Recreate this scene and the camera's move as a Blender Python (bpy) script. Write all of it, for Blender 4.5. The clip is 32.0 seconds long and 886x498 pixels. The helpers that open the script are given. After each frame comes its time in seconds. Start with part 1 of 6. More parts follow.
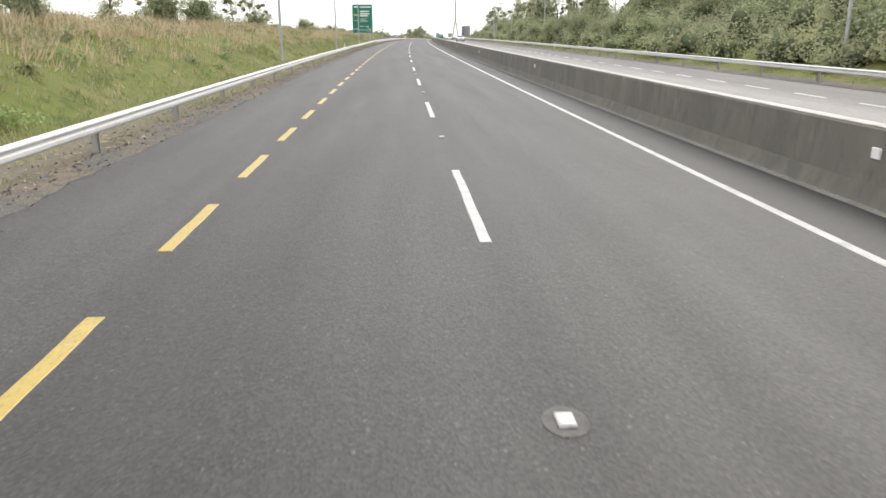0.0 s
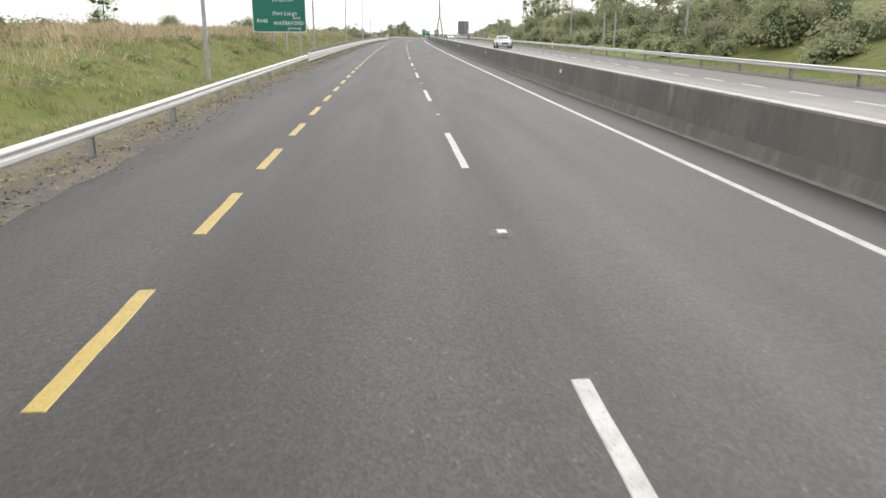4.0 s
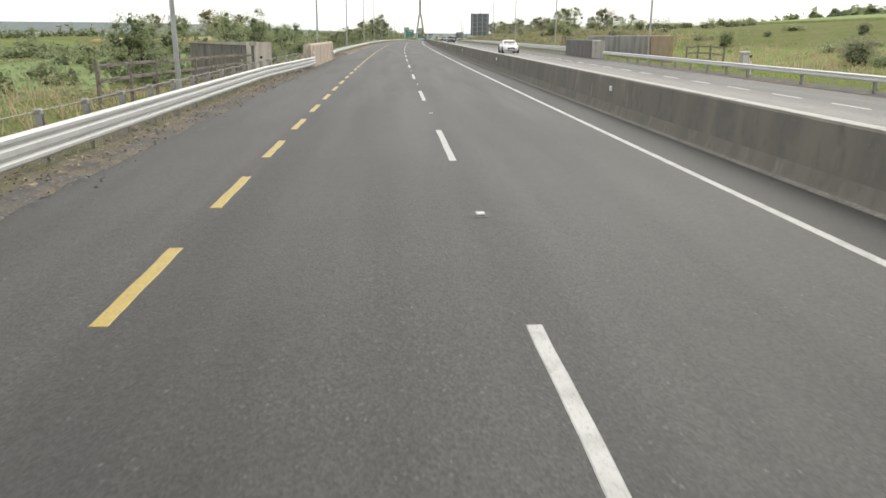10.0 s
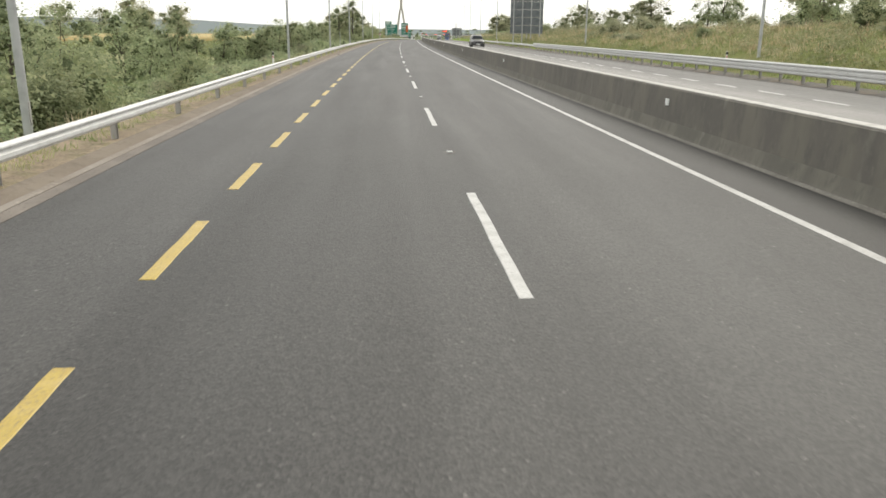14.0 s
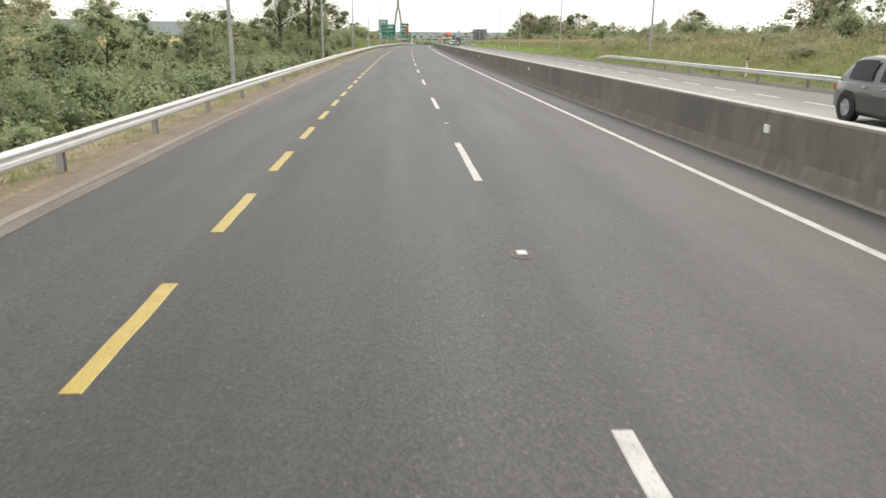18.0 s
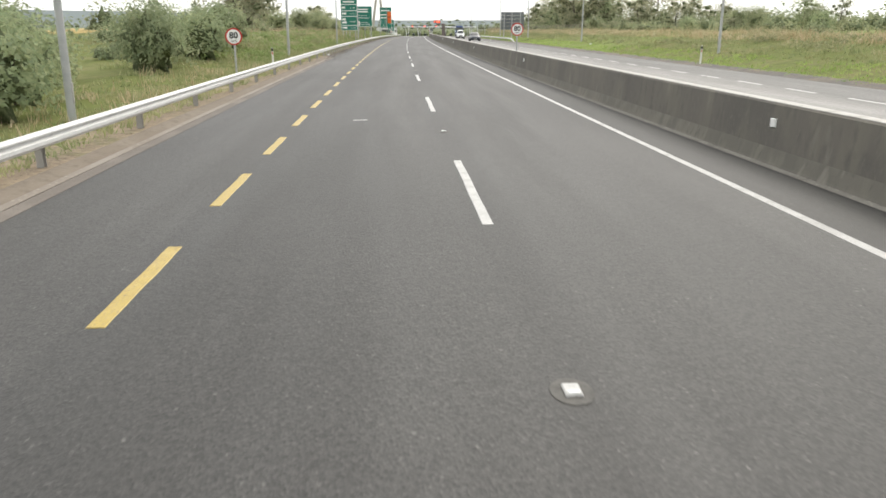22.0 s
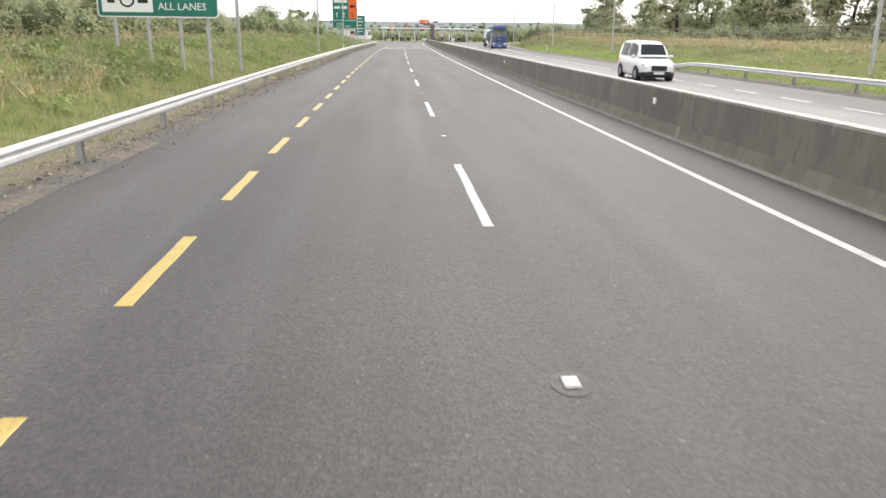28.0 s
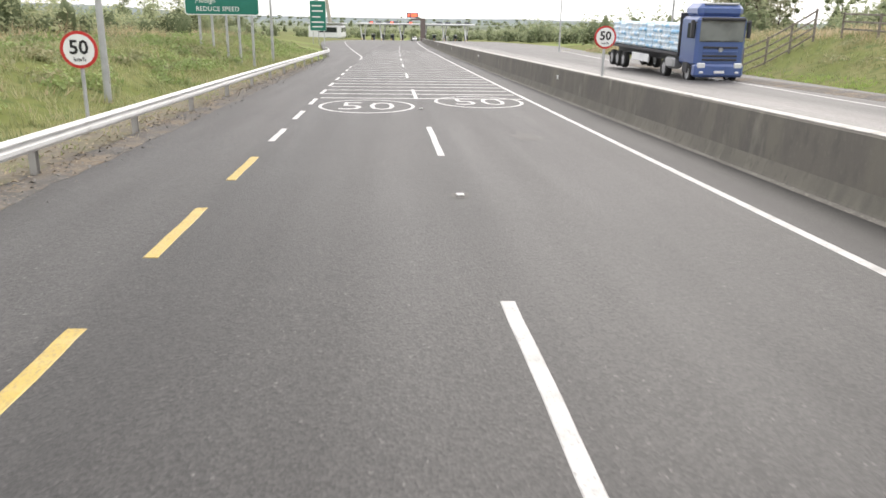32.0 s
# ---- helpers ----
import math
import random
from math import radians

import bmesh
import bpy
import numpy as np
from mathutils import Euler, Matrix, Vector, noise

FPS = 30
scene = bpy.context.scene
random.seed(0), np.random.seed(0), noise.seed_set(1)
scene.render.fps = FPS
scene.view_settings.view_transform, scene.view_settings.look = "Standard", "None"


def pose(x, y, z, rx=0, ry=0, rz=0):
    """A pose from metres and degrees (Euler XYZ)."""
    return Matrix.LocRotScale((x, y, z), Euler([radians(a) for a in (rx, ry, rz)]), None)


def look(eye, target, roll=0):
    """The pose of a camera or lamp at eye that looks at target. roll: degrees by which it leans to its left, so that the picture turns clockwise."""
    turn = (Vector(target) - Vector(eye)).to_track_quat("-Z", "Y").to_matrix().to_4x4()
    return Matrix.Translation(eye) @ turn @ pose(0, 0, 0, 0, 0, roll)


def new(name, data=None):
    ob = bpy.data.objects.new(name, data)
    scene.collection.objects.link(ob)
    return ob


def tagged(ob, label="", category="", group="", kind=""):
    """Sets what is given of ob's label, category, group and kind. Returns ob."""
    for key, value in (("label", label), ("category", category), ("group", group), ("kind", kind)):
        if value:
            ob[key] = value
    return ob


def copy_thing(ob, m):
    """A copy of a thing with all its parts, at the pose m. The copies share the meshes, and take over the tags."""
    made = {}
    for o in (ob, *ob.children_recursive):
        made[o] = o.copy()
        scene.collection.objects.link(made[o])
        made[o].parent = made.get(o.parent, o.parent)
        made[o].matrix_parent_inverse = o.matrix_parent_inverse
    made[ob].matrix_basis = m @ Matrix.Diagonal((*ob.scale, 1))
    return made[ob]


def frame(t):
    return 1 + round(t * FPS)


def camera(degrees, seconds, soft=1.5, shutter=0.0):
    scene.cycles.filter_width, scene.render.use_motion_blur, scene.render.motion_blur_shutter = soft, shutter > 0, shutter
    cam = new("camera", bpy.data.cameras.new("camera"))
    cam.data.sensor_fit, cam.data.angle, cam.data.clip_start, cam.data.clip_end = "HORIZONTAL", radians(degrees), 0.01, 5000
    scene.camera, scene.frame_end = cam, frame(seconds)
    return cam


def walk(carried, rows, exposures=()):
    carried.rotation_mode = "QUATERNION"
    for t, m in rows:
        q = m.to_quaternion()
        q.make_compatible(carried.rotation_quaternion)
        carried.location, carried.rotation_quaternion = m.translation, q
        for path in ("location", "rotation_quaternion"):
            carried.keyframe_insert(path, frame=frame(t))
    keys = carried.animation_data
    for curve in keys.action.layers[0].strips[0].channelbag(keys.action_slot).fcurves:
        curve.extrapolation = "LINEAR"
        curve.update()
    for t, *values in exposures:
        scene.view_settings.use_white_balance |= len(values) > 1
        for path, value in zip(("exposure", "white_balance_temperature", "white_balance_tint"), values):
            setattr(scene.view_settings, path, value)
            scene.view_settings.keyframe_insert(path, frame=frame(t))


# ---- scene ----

# ---------- the line of the road: chainage s along it, offset o to its right, height z over it ----------
RADIUS, CREST = 5200.0, 33000.0


def level(s):
    """Height of the road: a long gentle crest."""
    s = min(max(s, -900.0), 1250.0)
    return -(s - 400.0) ** 2 / (2 * CREST)


def place(s, o, z=0.0):
    a = s / RADIUS
    return Vector((RADIUS * (1 - math.cos(a)) + o * math.cos(a), RADIUS * math.sin(a) - o * math.sin(a), level(s) + z))


def slope(s):
    return math.degrees(-(s - 400.0) / CREST) if s < 1250 else 0.0


def at(s, o, z=0.0, turn=0.0, upright=False):
    """The pose of a thing at chainage s: y along the road, x to its right."""
    p = place(s, o, z)
    return pose(p.x, p.y, p.z, 0 if upright else slope(s), 0, turn - math.degrees(s / RADIUS))


cam = camera(60.0, 32.0, soft=1.6, shutter=0.04)
EYE = 2.132
# seconds, chainage, offset, yaw, pitch and roll against the road
DRIVE = [
    (0.0, -7.89, -0.92, -3.52, -15.92, -0.08),
    (1.0, 18.08, -1.09, -4.01, -15.76, 0.81),
    (2.0, 43.94, -1.05, -4.23, -16.26, 0.30),
    (2.5, 56.98, -1.08, -4.13, -16.19, 0.22),
    (4.5, 108.62, -1.19, -3.73, -15.92, -0.08),
    (5.0, 121.53, -1.22, -3.63, -15.85, -0.16),
    (6.0, 147.40, -1.25, -4.53, -16.06, 0.44),
    (7.0, 173.30, -1.15, -3.91, -16.04, -0.21),
    (8.0, 199.24, -1.13, -3.53, -15.72, 0.23),
    (9.0, 225.10, -1.16, -4.41, -16.40, -0.19),
    (10.0, 250.75, -1.07, -3.92, -15.80, 0.31),
    (11.0, 276.97, -1.10, -4.28, -16.18, 0.26),
    (12.0, 302.63, -1.04, -3.37, -15.67, -0.34),
    (13.0, 328.23, -1.08, -3.80, -15.71, 0.01),
    (16.0, 405.36, -1.27, -4.47, -16.35, 0.55),
    (17.0, 431.04, -1.28, -4.17, -16.42, 0.39),
    (18.0, 456.32, -1.26, -3.51, -15.54, 0.48),
    (19.0, 481.48, -1.28, -4.48, -16.21, 0.46),
    (20.0, 506.45, -1.17, -4.14, -16.28, 0.24),
    (21.0, 531.12, -1.16, -3.87, -15.72, 0.38),
    (22.0, 555.55, -1.05, -3.76, -16.16, 0.03),
    (23.0, 580.14, -1.02, -3.34, -15.53, -0.06),
    (24.0, 604.32, -1.14, -3.71, -15.86, 0.53),
    (25.0, 628.27, -1.12, -3.79, -15.90, 0.49),
    (26.0, 652.06, -1.14, -3.90, -15.79, 0.74),
    (26.5, 663.78, -1.14, -3.91, -15.78, 0.73),
    (28.5, 711.04, -1.13, -3.93, -15.75, 0.68),
    (29.0, 722.46, -1.13, -3.94, -15.74, 0.67),
    (30.0, 745.29, -1.03, -3.90, -15.57, 0.54),
    (31.0, 767.84, -1.00, -4.26, -16.00, 0.63),
    (32.0, 790.25, -1.00, -4.25, -15.81, 0.81),
]
walk(cam, [(t, Matrix.Translation(place(s, c, EYE)) @ pose(0, 0, 0, 90 + p + slope(s), -r, y - math.degrees(s / RADIUS)))
           for t, s, c, y, p, r in DRIVE], exposures=[(0.0, 0.77, 6400, 12), (3.0, 0.67, 6400, 12), (6.0, 0.5, 6400, 11), (9.0, 0.42, 6450, 9), (12.0, 0.4, 6650, 8), (16.5, 0.54, 6650, 8), (19.0, 0.53, 6600, 8), (25.0, 0.79, 6450, 12), (32.0, 0.9, 6450, 14)])

# ---------- light: a bright overcast day ----------
world = bpy.data.worlds.new("overcast_sky")
scene.world = world
world.use_nodes = True
wn = world.node_tree
sky = wn.nodes.new("ShaderNodeTexSky")
sky.sky_type, sky.sun_disc = "NISHITA", False
sky.sun_elevation, sky.sun_rotation = radians(48), radians(35)
sky.dust_density, sky.air_density, sky.altitude = 4.0, 1.0, 20
veil = wn.nodes.new("ShaderNodeMix")
veil.data_type, veil.inputs["Factor"].default_value = "RGBA", 0.82
veil.inputs["B"].default_value = (10.75, 10.7, 10.45, 1)
back = wn.nodes["Background"]
back.inputs["Strength"].default_value = 0.1
wn.links.new(sky.outputs["Color"], veil.inputs["A"])
wn.links.new(veil.outputs["Result"], back.inputs["Color"])
sun = new("sun", bpy.data.lights.new("sun", "SUN"))
sun.data.energy, sun.data.angle, sun.data.color = 1.2, radians(32), (1.0, 0.95, 0.86)
sun.matrix_basis = look((0, 0, 0), (-math.sin(radians(35)) * math.cos(radians(48)), -math.cos(radians(35)) * math.cos(radians(48)), -math.sin(radians(48))))

# ---------- materials ----------
def material(name, base, rough=0.8, metal=0.0, spots=(), bump=0.0, bump_scale=60.0, spec=0.4, stretch=(1, 1, 1), each=0.0):
    """spots: (scale, detail, low, high, colour) layers of noise laid over the base, in metres of the object's own space."""
    m = bpy.data.materials.new(name)
    m.use_nodes = True
    n, l = m.node_tree.nodes, m.node_tree.links
    b = n["Principled BSDF"]
    b.inputs["Roughness"].default_value, b.inputs["Metallic"].default_value = rough, metal
    b.inputs["Specular IOR Level"].default_value = spec
    co = n.new("ShaderNodeTexCoord")
    mp = n.new("ShaderNodeMapping")
    mp.inputs["Scale"].default_value = stretch
    l.new(co.outputs["Object"], mp.inputs["Vector"])
    if each:                               # no two pieces show the same stains
        own = n.new("ShaderNodeObjectInfo")
        far = n.new("ShaderNodeVectorMath")
        far.operation = "MULTIPLY_ADD"
        far.inputs[1].default_value = (91.0, 47.0, 73.0)
        l.new(own.outputs["Random"], far.inputs[0])
        l.new(co.outputs["Object"], far.inputs[2])
        l.new(far.outputs[0], mp.inputs["Vector"])
    rgb = n.new("ShaderNodeRGB")
    rgb.outputs[0].default_value = (*base, 1)
    out = rgb.outputs[0]
    for scale, detail, low, high, colour in spots:
        t = n.new("ShaderNodeTexNoise")
        t.inputs["Scale"].default_value, t.inputs["Detail"].default_value = scale, detail
        l.new(mp.outputs["Vector"], t.inputs["Vector"])
        r = n.new("ShaderNodeMapRange")
        r.inputs["From Min"].default_value, r.inputs["From Max"].default_value = low, high
        l.new(t.outputs["Fac"], r.inputs["Value"])
        x = n.new("ShaderNodeMix")
        x.data_type = "RGBA"
        x.inputs["B"].default_value = (*colour, 1)
        l.new(r.outputs["Result"], x.inputs["Factor"])
        l.new(out, x.inputs["A"])
        out = x.outputs["Result"]
    if each:
        info = n.new("ShaderNodeObjectInfo")
        r = n.new("ShaderNodeMapRange")
        r.inputs["To Min"].default_value, r.inputs["To Max"].default_value = 1 - each, 1 + each
        l.new(info.outputs["Random"], r.inputs["Value"])
        h = n.new("ShaderNodeHueSaturation")
        l.new(r.outputs["Result"], h.inputs["Value"])
        l.new(out, h.inputs["Color"])
        out = h.outputs["Color"]
    l.new(out, b.inputs["Base Color"])
    if bump:
        t = n.new("ShaderNodeTexNoise")
        t.inputs["Scale"].default_value, t.inputs["Detail"].default_value = bump_scale, 3
        l.new(mp.outputs["Vector"], t.inputs["Vector"])
        k = n.new("ShaderNodeBump")
        k.inputs["Strength"].default_value, k.inputs["Distance"].default_value = bump, 0.01
        l.new(t.outputs["Fac"], k.inputs["Height"])
        l.new(k.outputs["Normal"], b.inputs["Normal"])
    return m


def leafy(name, colours, rough=0.65, through_leaf=0.25, patch=0.5, scale=0.35, spread=1.0):
    """Leaves and blades: one of a run of colours for each, drifting in patches, some light passing through."""
    m = bpy.data.materials.new(name)
    m.use_nodes = True
    n, l = m.node_tree.nodes, m.node_tree.links
    b = n["Principled BSDF"]
    b.inputs["Roughness"].default_value, b.inputs["Specular IOR Level"].default_value = rough, 0.2
    g = n.new("ShaderNodeNewGeometry")
    r = n.new("ShaderNodeValToRGB")
    e = r.color_ramp.elements
    while len(e) < len(colours):
        e.new(0.5)
    mean = [sum(c[k] for c in colours) / len(colours) for k in range(3)]
    for i, c in enumerate(colours):
        e[i].position, e[i].color = i / (len(colours) - 1), (*(m + (x - m) * spread for x, m in zip(c, mean)), 1)
    co = n.new("ShaderNodeTexCoord")
    t = n.new("ShaderNodeTexNoise")
    t.inputs["Scale"].default_value, t.inputs["Detail"].default_value = scale, 3
    l.new(co.outputs["Object"], t.inputs["Vector"])
    k = n.new("ShaderNodeMapRange")
    k.inputs["From Min"].default_value, k.inputs["From Max"].default_value = 0.3, 0.7
    l.new(t.outputs["Fac"], k.inputs["Value"])
    x = n.new("ShaderNodeMix")
    x.inputs["Factor"].default_value = patch
    l.new(g.outputs["Random Per Island"], x.inputs["A"])
    l.new(k.outputs["Result"], x.inputs["B"])
    l.new(x.outputs["Result"], r.inputs["Fac"])
    h = n.new("ShaderNodeHueSaturation")
    info = n.new("ShaderNodeObjectInfo")
    k = n.new("ShaderNodeMapRange")
    k.inputs["To Min"].default_value, k.inputs["To Max"].default_value = 0.8, 1.2
    l.new(info.outputs["Random"], k.inputs["Value"])
    l.new(k.outputs["Result"], h.inputs["Value"])
    l.new(r.outputs["Color"], h.inputs["Color"])
    l.new(h.outputs["Color"], b.inputs["Base Color"])
    t = n.new("ShaderNodeBsdfTranslucent")
    l.new(h.outputs["Color"], t.inputs["Color"])
    x = n.new("ShaderNodeMixShader")
    x.inputs["Fac"].default_value = through_leaf
    l.new(b.outputs[0], x.inputs[1])
    l.new(t.outputs[0], x.inputs[2])
    l.new(x.outputs[0], n["Material Output"].inputs["Surface"])
    return m


WHITE_PAINT = material("white_road_paint", (0.47, 0.466, 0.45), 0.42, spots=[(3, 4, 0.45, 0.7, (0.33, 0.325, 0.31)), (45, 3, 0.56, 0.72, (0.2, 0.195, 0.185))], bump=0.3, bump_scale=150)
YELLOW_PAINT = material("yellow_road_paint", (0.41, 0.292, 0.04), 0.45, spots=[(4, 4, 0.5, 0.75, (0.44, 0.325, 0.1)), (2.2, 5, 0.5, 0.7, (0.36, 0.25, 0.035)), (45, 3, 0.52, 0.7, (0.2, 0.15, 0.06))], bump=0.2, bump_scale=150, spec=0.7)
GALVANISED = material("galvanised_steel", (0.59, 0.59, 0.58), 0.45, 0.25, spots=[(4, 4, 0.5, 0.8, (0.5, 0.5, 0.49)), (25, 3, 0.62, 0.8, (0.25, 0.22, 0.18))], bump=0.05, bump_scale=30)
POST_STEEL = material("weathered_post_steel", (0.38, 0.37, 0.35), 0.65, 0.2, spots=[(5, 4, 0.45, 0.7, (0.24, 0.23, 0.21))])
POLE_STEEL = material("lamp_post_steel", (0.44, 0.45, 0.45), 0.5, 0.3, spots=[(3, 4, 0.45, 0.7, (0.34, 0.35, 0.35))])
CONCRETE = material("stained_barrier_concrete", (0.15, 0.139, 0.121), 0.9, spots=[(0.3, 5, 0.4, 0.66, (0.12, 0.113, 0.101)), (0.9, 6, 0.46, 0.7, (0.182, 0.17, 0.14)), (4, 5, 0.52, 0.74, (0.115, 0.11, 0.097)), (1.3, 5, 0.62, 0.74, (0.225, 0.214, 0.182)), (14, 4, 0.56, 0.76, (0.168, 0.158, 0.135))], bump=0.35, bump_scale=40, stretch=(1, 1.3, 0.55), each=0.04)
PALE_CONCRETE = material("pale_concrete", (0.42, 0.4, 0.36), 0.9, spots=[(1.2, 5, 0.45, 0.7, (0.3, 0.27, 0.23)), (14, 3, 0.55, 0.8, (0.22, 0.2, 0.17))], bump=0.3, bump_scale=50)
GREEN_SIGN = material("green_sign_face", (0.012, 0.16, 0.115), 0.45, spots=[(2, 3, 0.5, 0.8, (0.02, 0.19, 0.14))])
SIGN_WHITE = material("white_sign_sheeting", (0.78, 0.79, 0.77), 0.5)
SIGN_RED = material("red_sign_sheeting", (0.5, 0.03, 0.025), 0.5)
SIGN_BLACK = material("black_sign_lettering", (0.012, 0.012, 0.012), 0.5)
SIGN_ORANGE = material("orange_sign_panel", (0.72, 0.13, 0.02), 0.5)
SIGN_YELLOW = material("yellow_sign_lettering", (0.75, 0.45, 0.05), 0.5)
SIGN_BACK = material("grey_sign_back", (0.16, 0.175, 0.185), 0.6, 0.2, spots=[(1.5, 4, 0.45, 0.7, (0.11, 0.12, 0.13))])

# ---------- helpers for meshes ----------
def from_lists(name, verts, faces, mat, smooth=False):
    me = bpy.data.meshes.new(name)
    me.from_pydata([tuple(v) for v in verts], [], faces)
    for m in (mat if isinstance(mat, (list, tuple)) else [mat]):
        me.materials.append(m)
    if smooth:
        me.shade_smooth()
    me.update()
    return me


def add_box(bm, size, centre, bevel=0.0, m=None):
    """A box with rounded edges in bm."""
    r = bmesh.ops.create_cube(bm, size=1.0, matrix=(m or Matrix.Identity(4)) @ Matrix.Translation(centre) @ Matrix.Diagonal((*size, 1)))
    if bevel:
        es = list({e for v in r["verts"] for e in v.link_edges})
        bmesh.ops.bevel(bm, geom=es, offset=bevel, segments=1, affect="EDGES", profile=0.5)


def add_rod(bm, a, b, r1, r2, sides=8):
    a, b = Vector(a), Vector(b)
    q = (b - a).to_track_quat("Z", "Y").to_matrix().to_4x4()
    bmesh.ops.create_cone(bm, cap_ends=True, segments=sides, radius1=r1, radius2=r2, depth=(b - a).length,
                          matrix=Matrix.Translation((a + b) / 2) @ q)


def mesh_of(name, bm, mat, smooth=False):
    me = bpy.data.meshes.new(name)
    bm.to_mesh(me)
    bm.free()
    me.materials.append(mat)
    if smooth:
        me.shade_smooth()
        me.set_sharp_from_angle(angle=radians(42))
    return me


def box_mesh(name, size, centre, mat, bevel=0.0):
    bm = bmesh.new()
    add_box(bm, size, centre, bevel)
    return mesh_of(name, bm, mat)


def rod_mesh(name, a, b, r1, r2, mat, sides=10):
    bm = bmesh.new()
    add_rod(bm, a, b, r1, r2, sides)
    return mesh_of(name, bm, mat, True)


def part(name, data, parent, label="", m=None):
    """One mesh object under a thing or a part; m is its place in the parent's space."""
    ob = new(name, data)
    ob.parent = parent
    if m is not None:
        ob.matrix_basis = m
    return tagged(ob, label)


def thing(name, label, category, m=None, data=None, group="", kind=""):
    ob = new(name, data)
    if m is not None:
        ob.matrix_basis = m
    return tagged(ob, label, category, group, kind)


def sweep(name, outline, s0, s1, step, mat, closed=True, smooth=False, shift=None, caps=True):
    """A section (o, z) drawn along the road from s0 to s1. shift(s) moves it by (o, z)."""
    n = max(1, math.ceil((s1 - s0) / step))
    k = len(outline)
    vs, fs = [], []
    for i in range(n + 1):
        s = s0 + (s1 - s0) * i / n
        do, dz = shift(s) if shift else (0, 0)
        vs += [place(s, o + do, z + dz) for o, z in outline]
    for i in range(n):
        for j in range(k if closed else k - 1):
            a, b = i * k + j, i * k + (j + 1) % k
            fs.append((a, b, b + k, a + k))
    if closed and caps:
        fs += [tuple(range(k))[::-1], tuple(range(n * k, n * k + k))]
    return from_lists(name, vs, fs, mat, smooth)


def steps(s0, s1, step):
    n = int((s1 - s0) / step + 1e-6)
    return [s0 + i * step for i in range(n + 1)]


# ---------- carriageways ----------
def asphalt():
    m = bpy.data.materials.new("asphalt")
    m.use_nodes = True
    n, l = m.node_tree.nodes, m.node_tree.links
    b = n["Principled BSDF"]
    b.inputs["Specular IOR Level"].default_value = 0.5
    uv = n.new("ShaderNodeUVMap")          # u: offset, v: chainage, in metres
    co = n.new("ShaderNodeTexCoord")
    sep = n.new("ShaderNodeSeparateXYZ")
    l.new(uv.outputs["UV"], sep.inputs[0])

    def noise_of(scale, detail, vec):
        t = n.new("ShaderNodeTexNoise")
        t.inputs["Scale"].default_value, t.inputs["Detail"].default_value = scale, detail
        l.new(vec, t.inputs["Vector"])
        return t.outputs["Fac"]

    def ranged(v, a, c, lo, hi):
        r = n.new("ShaderNodeMapRange")
        for k, x in zip(("From Min", "From Max", "To Min", "To Max"), (a, c, lo, hi)):
            r.inputs[k].default_value = x
        l.new(v, r.inputs["Value"])
        return r.outputs["Result"]

    def times(a, c):
        t = n.new("ShaderNodeMath")
        t.operation = "MULTIPLY"
        l.new(a, t.inputs[0])
        l.new(c, t.inputs[1])
        return t.outputs[0]

    tone = n.new("ShaderNodeValToRGB")     # polished wheel tracks and darker strips across the road; past the median, painted sky glare
    tone.color_ramp.interpolation = "LINEAR"
    marks = TONES
    e = tone.color_ramp.elements
    while len(e) < len(marks):
        e.new(0.5)
    for i, (o, v) in enumerate(marks):
        e[i].position, e[i].color = (o + 7) / 25, (v / 3.5, v / 3.5, v / 3.5, 1)
    sway = n.new("ShaderNodeCombineXYZ")     # the strips wander a little along the road
    l.new(sep.outputs["Y"], sway.inputs["Y"])
    drift_of = n.new("ShaderNodeMath")
    drift_of.operation = "ADD"
    l.new(sep.outputs["X"], drift_of.inputs[0])
    l.new(ranged(noise_of(0.11, 3, sway.outputs[0]), 0.3, 0.7, -0.07, 0.07), drift_of.inputs[1])
    l.new(ranged(drift_of.outputs[0], -7, 18, 0, 1), tone.inputs["Fac"])
    mp = n.new("ShaderNodeMapping")
    mp.inputs["Scale"].default_value = (1.0, 0.06, 1)
    l.new(uv.outputs["UV"], mp.inputs["Vector"])
    worn = ranged(noise_of(0.9, 4, mp.outputs["Vector"]), 0.3, 0.7, 0.9, 1.1)
    patch = ranged(noise_of(0.35, 4, uv.outputs["UV"]), 0.35, 0.65, 0.93, 1.07)
    vor = n.new("ShaderNodeTexVoronoi")
    vor.inputs["Scale"].default_value = 48
    l.new(uv.outputs["UV"], vor.inputs["Vector"])
    bw = n.new("ShaderNodeRGBToBW")
    l.new(vor.outputs["Color"], bw.inputs[0])
    chip = ranged(bw.outputs[0], 0.15, 0.85, 0.55, 1.45)
    rgb = n.new("ShaderNodeSeparateColor")
    l.new(vor.outputs["Color"], rgb.inputs[0])
    grit = ranged(rgb.outputs["Red"], 0.99, 0.996, 1.0, 2.1)   # a few pale stones
    pale = ranged(noise_of(34, 2, uv.outputs["UV"]), 0.62, 0.74, 1.0, 2.0)
    v = times(times(times(tone.outputs["Color"], worn), times(patch, chip)), times(pale, grit))
    col = n.new("ShaderNodeMix")
    col.data_type, col.blend_type = "RGBA", "MULTIPLY"
    col.inputs["Factor"].default_value = 1.0
    col.inputs["A"].default_value = (0.247, 0.237, 0.222, 1)
    l.new(v, col.inputs["B"])
    l.new(col.outputs["Result"], b.inputs["Base Color"])
    l.new(ranged(noise_of(1.2, 3, mp.outputs["Vector"]), 0.3, 0.7, 0.57, 0.66), b.inputs["Roughness"])
    k = n.new("ShaderNodeBump")
    k.inputs["Strength"].default_value, k.inputs["Distance"].default_value = 0.42, 0.008
